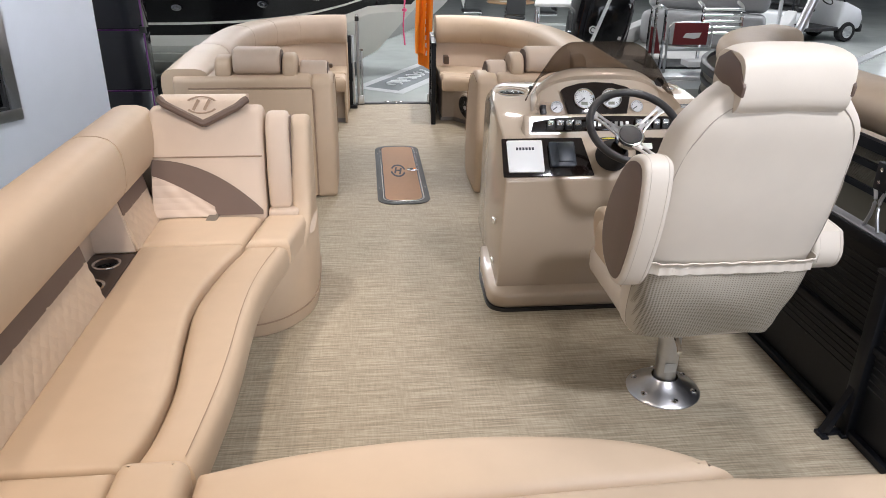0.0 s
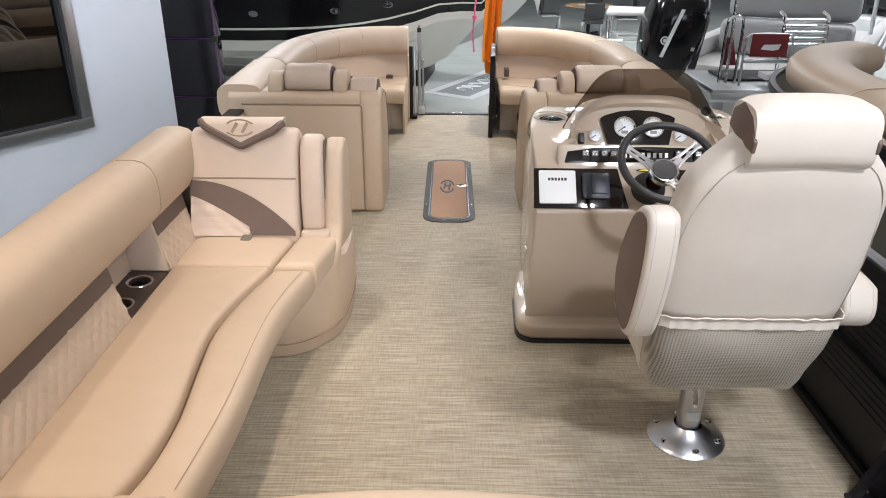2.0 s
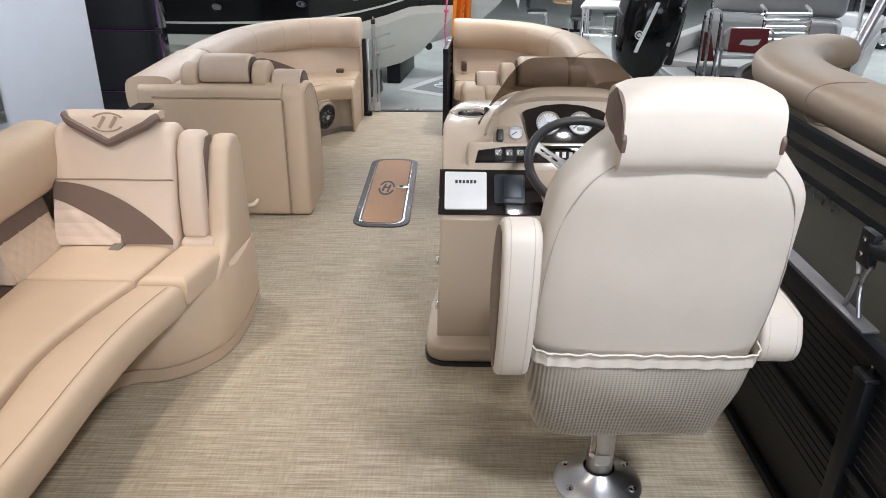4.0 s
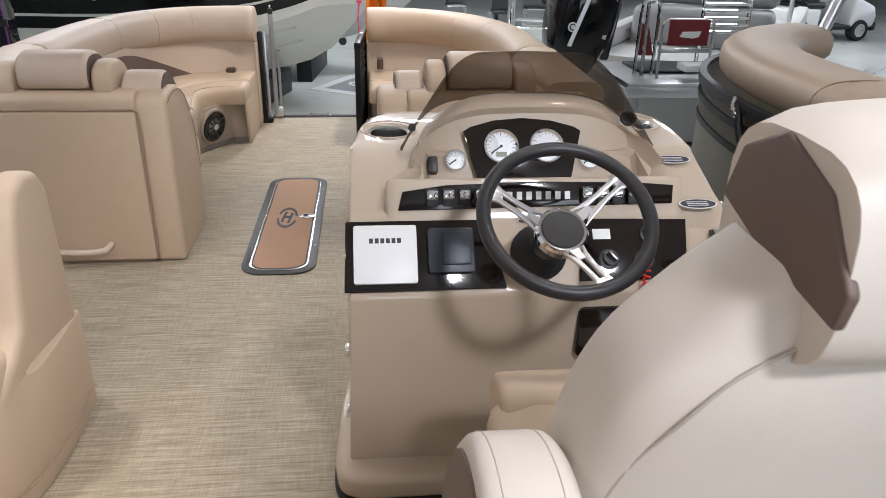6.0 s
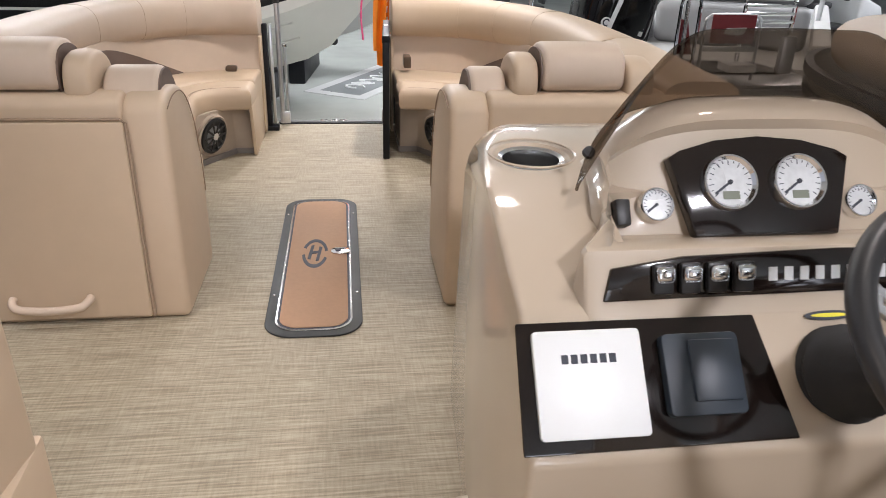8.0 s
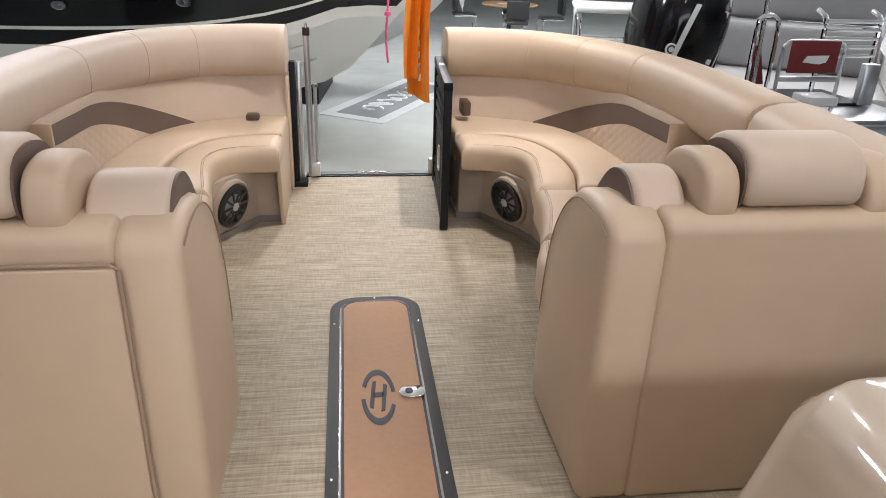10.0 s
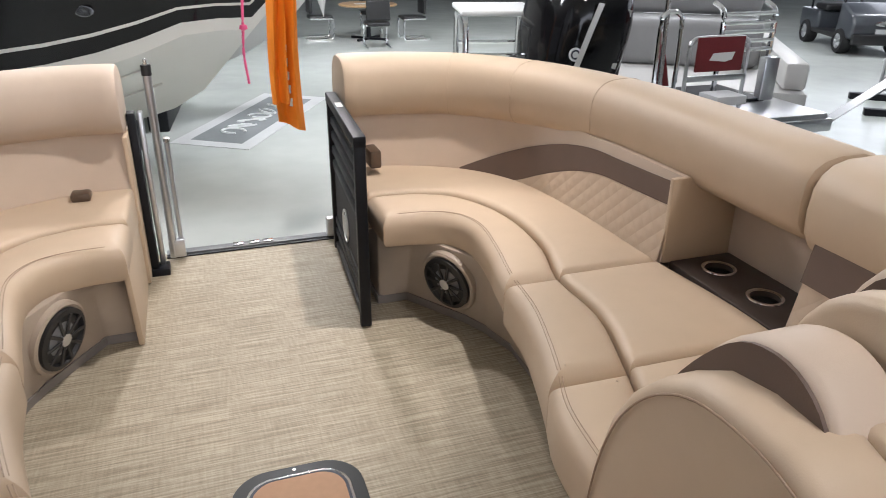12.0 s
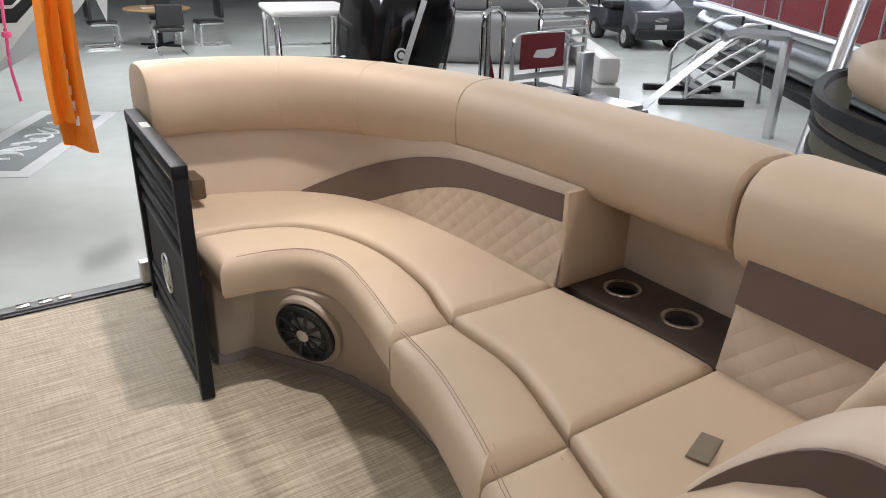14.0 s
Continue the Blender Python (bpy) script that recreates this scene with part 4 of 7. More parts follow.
    side = [(1.86, 1.300), (1.80, 1.276), (1.762, 1.225), (1.768, 1.198), (1.818, 1.205), (1.875, 1.214), (1.930, 1.230), (1.912, 1.275)]
    for x0, x1 in ((0.6105, 0.620), (0.896, 0.9055)):
        part("headrest_side", prism(side, "x", x0, x1, 0.003), VINYL_DARK, g, "taupe side of the headrest")
    # side seams
    for s in (-1, 1):
        pts = []
        for z, a, _ in spline([(0.69, 0.258, 0), (0.80, 0.255, 0), (0.90, 0.250, 0), (0.98, 0.240, 0), (1.06, 0.222, 0), (1.12, 0.192, 0), (1.155, 0.160, 0), (1.185, 0.118, 0)], 4):
            f = min(range(len(zs)), key=lambda k: abs(zs[k][0] - z))
            q = min(0.985, a / zs[f][1])
            pts.append((0.760 + s * a, zs[f][2] + th[f][1] / 2 * (1 - (1 - q ** 4.5) ** (1 / 4.5)) + 0.012 * q * q - 0.0012, z))
        part("seam", tube(spline(pts[::3], 3), 0.0016, 6), mat("pale_seam", (0.44, 0.39, 0.33), 0.6), g)
    # pocket of open mesh with a gathered band
    net = mat("beige_net", (0.47, 0.43, 0.355), 0.7, 0, 40, 0.05)
    n, l = net.node_tree.nodes, net.node_tree.links
    tc, sep = n.new("ShaderNodeTexCoord"), n.new("ShaderNodeTexVoronoi")
    sep.inputs["Scale"].default_value = 112
    mp = n.new("ShaderNodeMapping")
    mp.inputs["Scale"].default_value = (1, 0.05, 1.3)
    sep.inputs["Randomness"].default_value = 0.0
    l.new(tc.outputs["Object"], mp.inputs[0])
    l.new(mp.outputs[0], sep.inputs["Vector"])
    lt = n.new("ShaderNodeMath")
    lt.operation = "GREATER_THAN"
    lt.inputs[1].default_value = 0.36
    l.new(sep.outputs["Distance"], lt.inputs[0])
    mx, tr = n.new("ShaderNodeMixShader"), n.new("ShaderNodeBsdfTransparent")
    l.new(lt.outputs[0], mx.inputs[0])
    l.new(tr.outputs[0], mx.inputs[1])
    l.new(n["Principled BSDF"].outputs[0], mx.inputs[2])
    l.new(mx.outputs[0], n["Material Output"].inputs[0])
    rows = []
    for i in range(9):
        z = 0.385 + 0.285 * i / 8
        f = min(range(len(zs)), key=lambda k: abs(zs[k][0] - z))
        w, y = zs[f][1] + 0.004, zs[f][2]
        bag = 0.020 * math.sin(math.pi * min(1, i / 8))
        rows.append([(0.760 + w * math.sin(u * 1.45) / math.sin(1.45), y - 0.012 - bag * (1 - u * u) + 0.075 * abs(u) ** 7 + 0.003 * math.sin(7 * u + i), z + 0.004 * math.sin(5 * u)) for u in (-1 + 2 * j / 24 for j in range(25))])
    # darker sheet added behind the net; its colour paints the shade in the holes
    part("net_shade_sheet", sheet([[(x, y + 0.004, z) for x, y, z in r] for r in rows]), mat("painted_net_shade", (0.25, 0.22, 0.175), 0.8), g)
    part("net_pocket", sheet(rows), net, g, "beige mesh pocket")
    band = []
    for k in range(4):
        z = 0.655 + 0.013 * k
        f = min(range(len(zs)), key=lambda q: abs(zs[q][0] - z))
        w, y = zs[f][1] + 0.005, zs[f][2]
        band.append([(0.760 + w * math.sin(u * 1.45) / math.sin(1.45), y - 0.017 + 0.075 * abs(u) ** 7 + 0.0025 * math.sin(47 * u), z + 0.0012 * math.sin(31 * u)) for u in (-1 + 2 * j / 60 for j in range(61))])
    part("gathered_band", sheet(band, 0.004), VINYL_CHAIR, g)
    # folding armrests
    thread = mat("grey_beige_thread", (0.50, 0.44, 0.37), 0.7, 0, 60, 0.1)
    for s in (-1, 1):
        x0 = 0.772 + s * (0.268 if s > 0 else 0.282)
        x1 = x0 + s * (0.098 if s > 0 else 0.080)
        if s < 0:
            prof = spline([(1.80, 1.005, 0), (1.86, 1.032, 0), (1.95, 0.99, 0), (2.05, 0.86, 0), (2.09, 0.74, 0), (2.05, 0.65, 0), (1.95, 0.615, 0), (1.88, 0.66, 0), (1.81, 0.85, 0)], 4, True)
        else:
            prof = spline([(1.98, 0.73, 0), (2.02, 0.75, 0), (2.25, 0.755, 0), (2.42, 0.745, 0), (2.46, 0.71, 0), (2.42, 0.65, 0), (2.2, 0.625, 0), (2.02, 0.61, 0), (1.965, 0.66, 0)], 4, True)
        prof = [(p[0], p[1]) for p in prof]
        cy, cz = sum(p[0] for p in prof) / len(prof), sum(p[1] for p in prof) / len(prof)
        part("armrest", prism(prof, "x", x0, x1, 0.015, 3, 45), VINYL_CHAIR, g)
        for xs in (x0 + s * 0.0165, x1 - s * 0.0165):
            part("stitching", tube([(xs, a, b) for a, b in prof + prof[:1]], 0.0008, 5), thread, g)
        for xe in (x1,):
            part("armrest_side", prism([(cy + (a - cy) * 0.86, cz + (b - cz) * 0.9) for a, b in prof], "x", xe - 0.003, xe + 0.003, 0.001), VINYL_DARK, g, "taupe armrest side")
    return g


helm_chair()


# ---- helm console ----
def ellipse(cx, cy, a, b, n=28):
    return [(cx + a * math.cos(2 * math.pi * i / n), cy + b * math.sin(2 * math.pi * i / n)) for i in range(n)]


def on_plane(o, u, v):
    """A frame whose x runs along u, y along v and z out of the surface."""
    u, v = Vector(u).normalized(), Vector(v).normalized()
    w = u.cross(v)
    m = Matrix((u, v, w)).transposed().to_4x4()
    m.translation = o
    return m


def console():
    g = thing("helm_console", (0.72, 3.5, 0), "glossy beige helm console with dark dash panels and wheel", "helm console")
    x0, x1 = 0.262, 1.245
    prof = [(2.985, 0.06), (2.965, 0.30), (2.945, 0.600), (3.07, 0.752), (3.085, 0.765), (3.20, 0.800), (3.36, 0.845), (3.66, 0.868), (3.75, 0.855), (3.80, 0.80), (3.98, 0.30), (4.04, 0.0), (3.0, 0.0)]
    body = prism(prof, "x", x0, x1)
    # sides lean in to the top, and the bow corners are cut back
    for v in body.verts:
        t = v.co.z / 0.87
        if v.co.x < 0.7:
            v.co.x += 0.02 * t + max(0, v.co.y - 3.6) * (0.16 + 0.10 * t)
        else:
            v.co.x += max(0, min(v.co.y, 3.7) - 3.2) * 0.09 - max(0, v.co.y - 3.7) * 0.3
    bmesh.ops.recalc_face_normals(body, faces=body.faces)
    corner = [e for e in body.edges if all(v.co.y > 3.62 for v in e.verts) and abs(e.verts[0].co.x - e.verts[1].co.x) < 0.2]
    bmesh.ops.bevel(body, geom=corner, offset=0.13, segments=6, profile=0.5, affect="EDGES", clamp_overlap=True)
    bmesh.ops.bevel(body, geom=[e for e in body.edges if e.calc_face_angle(0) > radians(20)], offset=0.04, segments=4, profile=0.5, affect="EDGES", clamp_overlap=True)
    shell = part("body", body, GEL, g)
    foot = [(0.262, 3.46), (0.232, 3.25)] + [tuple(p)[:2] for p in spline([(0.224, 3.05, 0), (0.224, 2.985, 0), (0.240, 2.930, 0), (0.285, 2.902, 0), (0.345, 2.898, 0)], 4)] + [(1.15, 2.898), (1.22, 2.95), (1.22, 3.46)]
    part("foot_step", prism(foot, "z", 0.012, 0.085, 0.018, 3, 40), GEL, g)
    part("foot_gasket", prism([(a - 0.004 if a < 0.7 else a, b - 0.005 if b < 3 else b) for a, b in foot], "z", 0.0, 0.016), BLACK_PLASTIC, g, "black gasket strip")
    # hinged side door outline with latches
    for y in (3.10, 3.62):
        for z in (0.16, 0.36):
            part("hinge", box(0.262 - 0.006, y - 0.02, z - 0.012, 0.272, y + 0.02, z + 0.012, 0.003), CHROME, g) if y < 3.3 else None
    # cup holders on the top corners
    for cx, cy in ((0.392, 3.50), (1.155, 3.56)):
        z = 0.853 + (cy - 3.36) * 0.045
        m = pose(cx, cy, z + 0.003, 2.5)
        cut(shell, lathe([(0.0, -0.12), (0.060, -0.12), (0.060, -0.024), (0.072, -0.008), (0.080, 0.004), (0.082, 0.04), (0.0, 0.04)], 32, m))
        part("cup_lip", ring_torus(0.0815, 0.0025, m @ pose(0, 0, 0.0005), 40, 8), GEL, g)
        cup = part("cup_rim", lathe([(0.060, -0.026), (0.068, -0.013), (0.062, -0.008), (0.054, -0.012), (0.053, -0.02)], 32, m), CHROME, g)
        part("cup_wall", lathe([(0.057, -0.016), (0.052, -0.11), (0.0, -0.11)], 32, m), STEEL, cup)
    cut(shell, box(0.475, 3.135, 0.762, 1.085, 3.338, 1.0))
    # lower dash: slope between the front edge and the switch band
    D = on_plane((0.265, 2.945, 0.605), (1, 0, 0), (0, 0.125, 0.147))
    dash = lambda a0, b0, a1, b1, h0, h1, r=0.0: moved(box(a0, b0, h0, a1, b1, h1, r), D)
    part("left_dash_panel", moved(prism([(0.002, 0.008), (0.394, 0.010), (0.356, 0.186), (0.006, 0.186)], "z", 0.0, 0.006, 0.003), D), GLOSS_DARK, g, "dark gloss dash panel")
    part("right_dash_panel", moved(prism([(0.575, 0.022), (0.850, 0.022), (0.868, 0.178), (0.600, 0.184)], "z", 0.0, 0.004, 0.002), D), GLOSS_DARK, g)
    scr = part("display_cover", moved(prism(capsule(0.025, 0.026, 0.178, 0.172, 0.006, 3), "z", 0.006, 0.016, 0.003), D), WHITE_COVER, g, "white plastic display cover")
    for i in range(6):
        part("lettering_bar", dash(0.063 + i * 0.0135, 0.126, 0.0725 + i * 0.0135, 0.1385, 0.016, 0.0165), INK, scr)
    rad = part("radio_cover", moved(prism(capsule(0.205, 0.048, 0.316, 0.160, 0.008, 3), "z", 0.006, 0.024, 0.004), D), NAVY, g, "dark blue-grey moulded cover")
    part("cover_ridge", dash(0.240, 0.066, 0.308, 0.150, 0.024, 0.031, 0.003), NAVY, rad)
    # switch band
    S = on_plane((0.40, 3.082, 0.768), (1, 0, 0), (0, 0.35, 0.94))
    band_pts = [(0.0, 0.0), (0.70, 0.008), (0.703, 0.055), (0.60, 0.063), (0.36, 0.068), (0.12, 0.062), (0.012, 0.047)]
    band = part("switch_panel", moved(prism(band_pts, "z", -0.02, 0.008, 0.003), S), GLOSS_DARK, g, "dark gloss switch strip")
    for a in (0.085, 0.125, 0.165, 0.205, 0.475, 0.515, 0.555, 0.595):
        sw = part("rocker_switch", moved(box(a - 0.0155, 0.009, 0.008, a + 0.0155, 0.054, 0.020, 0.005), S), BLACK_PLASTIC, g)
        part("rocker_cap", moved(box(a - 0.0135, 0.028, 0.0165, a + 0.0135, 0.0515, 0.0245, 0.006, 3), S @ pose(0, 0, 0, 4)), CHROME, sw)
    for i in range(8):
        part("lettering_bar", moved(box(0.248 + i * 0.0245, 0.023, 0.008, 0.2615 + i * 0.0245, 0.043, 0.009), S), SILVER_PRINT, band)
    # instrument pod: arched hood over a sloping face
    PX = 0.757
    hood = []
    for i in range(41):
        u = -1 + 2 * i / 40
        k = max(0, min(1, (1 - abs(u)) / 0.14))
        k = k * k * (3 - 2 * k)
        lift = 0.150 * max(0, 1 - abs(u) ** 3.6) ** 0.8
        hx = PX + 0.03
        x, xb, xc = hx + 0.335 * u, hx + (0.30 if u < 0 else 0.34) * u, hx + (0.245 if u < 0 else 0.30) * u
        low_x = 0.752 + 0.372 * u
        rim = 0.032 * (1 - k)
        line = [(low_x, 3.066, 0.748), (low_x, 3.078, 0.766), (low_x, 3.103, 0.826), (low_x, 3.108, 0.835), (low_x, 3.118, 0.838), (x, 3.225 + 0.055 * k, 0.776 + rim * 1.9),
                (x, 3.232 + 0.070 * k, 0.774 + rim * 1.9), (x, 3.240 + 0.078 * k, 0.784 + rim * 1.7 + lift * 0.16), (x, 3.245 + 0.145 * k, 0.812 + rim + lift * 0.82),
                (x, 3.243 + 0.140 * k, 0.816 + rim + lift * 0.92), (x, 3.25 + 0.145 * k, 0.818 + rim + lift * 0.99), (x, 3.275 + 0.15 * k, 0.824 + rim + lift * 1.02), (xb, 3.47, 0.842 + rim * 0.6 + lift * 0.90), (xc, 3.58, 0.848 + lift * 0.55), (xc, 3.70, 0.855)]
        if i in (0, 40):
            # side walls of the pod down to the console top
            out = math.copysign(1, u)
            foot_line = [(px + out * 0.016, py, min(pz, 0.742 + (py - 3.07) * (0.36 if py < 3.2 else 0.31)) - 0.012) for px, py, pz in line]
            brow = [(px + out * 0.006, py, pz - 0.006) for px, py, pz in line]
            hood += [foot_line, brow, line] if i == 0 else [line, brow, foot_line]
        else:
            hood.append(line)
    part("instrument_hood", sheet(hood), GEL, g)
    F = on_plane((PX, 3.298, 0.806), (1, 0, 0), (0, 0.55, 0.835))
    gp = [(-0.130, -0.036), (0.130, -0.036), (0.166, 0.102), (0.145, 0.115), (0.08, 0.133), (0.0, 0.140), (-0.08, 0.133), (-0.145, 0.115), (-0.166, 0.102)]
    part("gauge_panel", moved(prism(gp, "z", -0.012, 0.012, 0.003), F), GLOSS_DARK, g, "dark gloss instrument panel")

    def gauge(cx, cy, R, h, lcd):
        m = F @ pose(cx, cy, h)
        bz = part("gauge_bezel", lathe([(R, -0.04), (R, 0.008), (R * 0.96, 0.012), (R * 0.90, 0.012), (R * 0.80, 0.006)], 36, m), CHROME, g, "chrome ringed dial")
        part("dial_face", lathe([(R * 0.82, 0.0062), (0, 0.0064)], 32, m), DIAL, bz)
        part("needle", moved(box(-0.002, 0, 0.0065, 0.002, R * 0.7, 0.008), m @ pose(0, 0, 0, 0, 0, 125)), INK, bz)
        part("hub_cap", lathe([(R * 0.09, 0.0064), (R * 0.08, 0.0095), (0, 0.0098)], 14, m), INK, bz)
        for k in range(17):
            a = radians(-40 + 260 * k / 16)
            part("tick", moved(box(R * (0.60 if k % 2 == 0 else 0.68), -0.0007, 0.0064, R * 0.77, 0.0007, 0.0070), m @ pose(0, 0, 0, 0, 0, math.degrees(a))), INK, bz)
        if lcd:
            part("counter_window", moved(box(-R * 0.3, -R * 0.6, 0.0064, R * 0.3, -R * 0.32, 0.0072), m), mat("lcd_grey", (0.16, 0.18, 0.14), 0.3), bz)

    gauge(-0.063, 0.056, 0.050, 0.012, True)
    gauge(0.064, 0.056, 0.050, 0.012, True)
    gauge(-0.188, 0.024, 0.030, -0.010, False)
    gauge(0.190, 0.024, 0.030, -0.010, False)
    part("usb_socket", moved(box(-0.264, -0.012, -0.03, -0.238, 0.034, 0.006, 0.004), F), BLACK_PLASTIC, g)

    # windscreen: raked, wrapped round the pod
    top, rows = [], []
    for i in range(41):
        u = -1 + 2 * i / 40
        a, half = abs(u), 0.340 if u < 0 else 0.362
        w = max(0, (a - 0.55) / 0.45)
        bx, by, bz = 0.757 + half * u, 3.475 - 0.175 * a ** 4, 0.858 + 0.105 * max(0, 1 - a ** 5.0)
        A, C, E = Vector((0, 3.355, 1.112)), Vector((half - 0.158, 3.352, 1.108)), Vector((half, 3.298, 0.868))
        if a < 0.36:
            q = A.lerp(C, a / 0.55)
        elif a > 0.72:
            q = C.lerp(E, (a - 0.55) / 0.45)
        else:
            k = (a - 0.36) / 0.36
            q = A.lerp(C, 0.36 / 0.55) * (1 - k) ** 2 + C * (2 * k * (1 - k)) + C.lerp(E, 0.17 / 0.45) * k * k
        tx, ty, tz = 0.757 + math.copysign(q.x, u), q.y, q.z
        rows.append([(bx + (tx - bx) * k / 6, by + (ty - by) * k / 6, bz + (tz - bz) * k / 6 + 0.010 * (1 - w) * math.sin(math.pi * k / 6)) for k in range(7)])
    ws = part("windscreen", sheet(rows, 0.005), SMOKE, g, "smoked acrylic windscreen")
    for i, r in ((2, 0.011), (37, 0.024)):
        part("screen_screw", lathe([(r, 0), (r * 0.9, 0.007), (0, 0.009)], 16, Matrix.Translation(rows[i][1]) @ pose(0, 0, 0, 50, 0, 0)), BLACK_PLASTIC, ws)
    # stickers on the starboard shoulder
    for cx, cy, z in ((1.172, 3.275, 0.828), (1.168, 3.075, 0.772)):
        m = pose(cx, cy, z + 0.004, 15 if z > 0.8 else 17)
        st = part("oval_sticker", moved(prism(ellipse(0, 0, 0.050, 0.020), "z", 0, 0.0012), m), WHITE_COVER, g, "oval warning sticker")
        part("sticker_field", moved(prism(ellipse(0, 0, 0.047, 0.0175), "z", 0.0012, 0.0018), m), INK, st)
        for k in range(3):
            part("print_bar", moved(box(-0.030, -0.009 + k * 0.007, 0.0018, 0.026, -0.006 + k * 0.007, 0.0023), m), SILVER_PRINT, st)
    part("shoulder_knob", lathe([(0.012, 0), (0.012, 0.018), (0.008, 0.022), (0, 0.022)], 14, pose(1.10, 3.44, 0.855)), BLACK_PLASTIC, g)
    part("shoulder_label", moved(box(-0.03, -0.007, 0, 0.03, 0.007, 0.001), pose(1.105, 3.40, 0.857, 3)), INK, g)
    # glove box, label panel
    part("glove_box", moved(prism(capsule(0.842, 0.415, 1.09, 0.557, 0.018, 4), "y", 2.940, 2.957, 0.004), Matrix()), GLOSS_DARK, g, "black glove box lid")
    part("glove_latch", lathe([(0.013, 0), (0.012, 0.008), (0, 0.010)], 14, pose(0.975, 2.942, 0.495, 90)), CHROME, g)
    # control box side with buttons and capacity label
    part("control_pod", prism([(2.93, 0.0), (2.915, 0.57), (2.96, 0.65), (3.06, 0.735), (3.2, 0.75), (3.2, 0.0)], "x", 1.118, 1.262, 0.022, 3), GEL, g)
    part("trim_switch", box(1.135, 2.908, 0.415, 1.250, 2.925, 0.470, 0.006), BLACK_PLASTIC, g)
    lab = part("capacity_label", box(1.140, 2.918, 0.295, 1.250, 2.925, 0.400), BLUE, g, "blue and yellow capacity label")
    part("label_band", box(1.142, 2.917, 0.345, 1.248, 2.918, 0.380), YELLOW, lab)
    for k in range(3):
        part("print_bar", box(1.146, 2.916, 0.352 + 0.008 * k, 1.225 - 0.01 * k, 2.917, 0.356 + 0.008 * k), INK, lab)
    for z in (0.36, 0.29):
        s2 = part("oval_sticker", moved(prism(ellipse(0, 0, 0.020, 0.032), "z", 0, 0.0012), pose(1.088, 2.951, z, 90, 0, 0)), WHITE_COVER, g)
        part("sticker_field", moved(prism(ellipse(0, 0, 0.0175, 0.029), "z", 0.0012, 0.0018), pose(1.088, 2.951, z, 90, 0, 0)), INK, s2)
    # ignition switches with red lanyard
    for a, b in ((0.655, 0.075), (0.745, 0.072)):
        k = part("ignition_switch", moved(lathe([(0.026, 0), (0.026, 0.005), (0.018, 0.007), (0.018, 0.018), (0, 0.018)], 20), D @ pose(a, b, 0.004)), BLACK_PLASTIC, g)
        part("key", moved(box(-0.003, -0.014, 0.018, 0.003, 0.014, 0.040, 0.001), D @ pose(a, b, 0.004, 0, 0, 40)), STEEL, k)
    part("dash_knob", moved(lathe([(0.024, 0), (0.024, 0.004), (0.017, 0.006), (0.016, 0.016), (0, 0.016)], 18), D @ pose(0.765, 0.140, 0.004)), BLACK_PLASTIC, g)
    badge = part("oval_badge", moved(prism(ellipse(0.475, 0.180, 0.040, 0.007), "z", 0.004, 0.0055), D), INK, g, "black and yellow oval badge")
    part("print_bar", moved(prism(ellipse(0.475, 0.180, 0.030, 0.003), "z", 0.0055, 0.006), D), YELLOW, badge)
    part("dash_label", dash(0.620, 0.128, 0.665, 0.155, 0.0045, 0.0055), WHITE_COVER, g)
    start = D @ Vector((0.745, 0.07, 0.03))
    coil = []
    for i in range(150):
        t = i / 149
        c0 = Vector(start).lerp(Vector((0.975, 2.925, 0.505)), t) + Vector((0, -0.03 * math.sin(math.pi * t), -0.02 * math.sin(math.pi * t)))
        a = t * 2 * math.pi * 17
        coil.append(c0 + Vector((math.cos(a) * 0.008, math.sin(a) * 0.008, 0)))
    part("lanyard", tube(coil, 0.0028, 6), RED, g, "red coiled kill-switch lanyard")

    # steering wheel
    hubc = Vector((0.738, 2.768, 0.871))
    tilt = radians(54)
    up = Vector((0, math.sin(tilt), math.cos(tilt)))
    W = on_plane(hubc, (1, 0, 0), up)
    sw = part("steering_wheel", ring_torus(0.1755, 0.0155, W, 56, 14), BLACK_PLASTIC, g, "black rim, three-spoke steering wheel")

    def dish(b):
        for v in b.verts:
            v.co.z += 0.052 * min(1, max(0, (v.co.x - 0.05) / 0.115))

    for deg in (36, 155, 290):
        m = W @ pose(0, 0, -0.056, 0, 0, deg)
        for q in (-1, 1):
            b = prism([(0.044, q * 0.026), (0.070, q * 0.020), (0.110, q * 0.0155), (0.148, q * 0.0165), (0.174, q * 0.027), (0.176, q * 0.004), (0.148, q * 0.005), (0.110, q * 0.005), (0.080, q * 0.006)], "z", -0.004, 0.004, 0.0012)
            dish(b)
            part("spoke_arm", moved(b, m), SATIN, sw, "satin metal spoke")
        for x0, x1, w in ((0.044, 0.082, 0.012), (0.146, 0.176, 0.012)):
            b = prism([(x0, -w), (x0, w), (x1, w * 0.6), (x1, -w * 0.6)], "z", -0.003, 0.0035)
            dish(b)
            part("spoke_web", moved(b, m), SATIN, sw)
    Wh = W @ pose(0, 0, -0.052)
    part("hub_ring", lathe([(0.057, -0.024), (0.058, -0.004), (0.052, 0.004), (0.046, 0.003)], 36, Wh), CHROME, sw)
    part("hub_cap", lathe([(0.047, 0.002), (0.044, 0.006), (0.0, 0.007)], 32, Wh), BLACK_PLASTIC, sw)
    seat_at = D @ Vector((0.478, 0.095, 0.0))
    along = (hubc + W.to_3x3() @ Vector((0, 0, -0.06)) - seat_at).normalized()
    Wb = on_plane(seat_at + along * 0.13, (1, 0, 0), along.cross(Vector((1, 0, 0))))
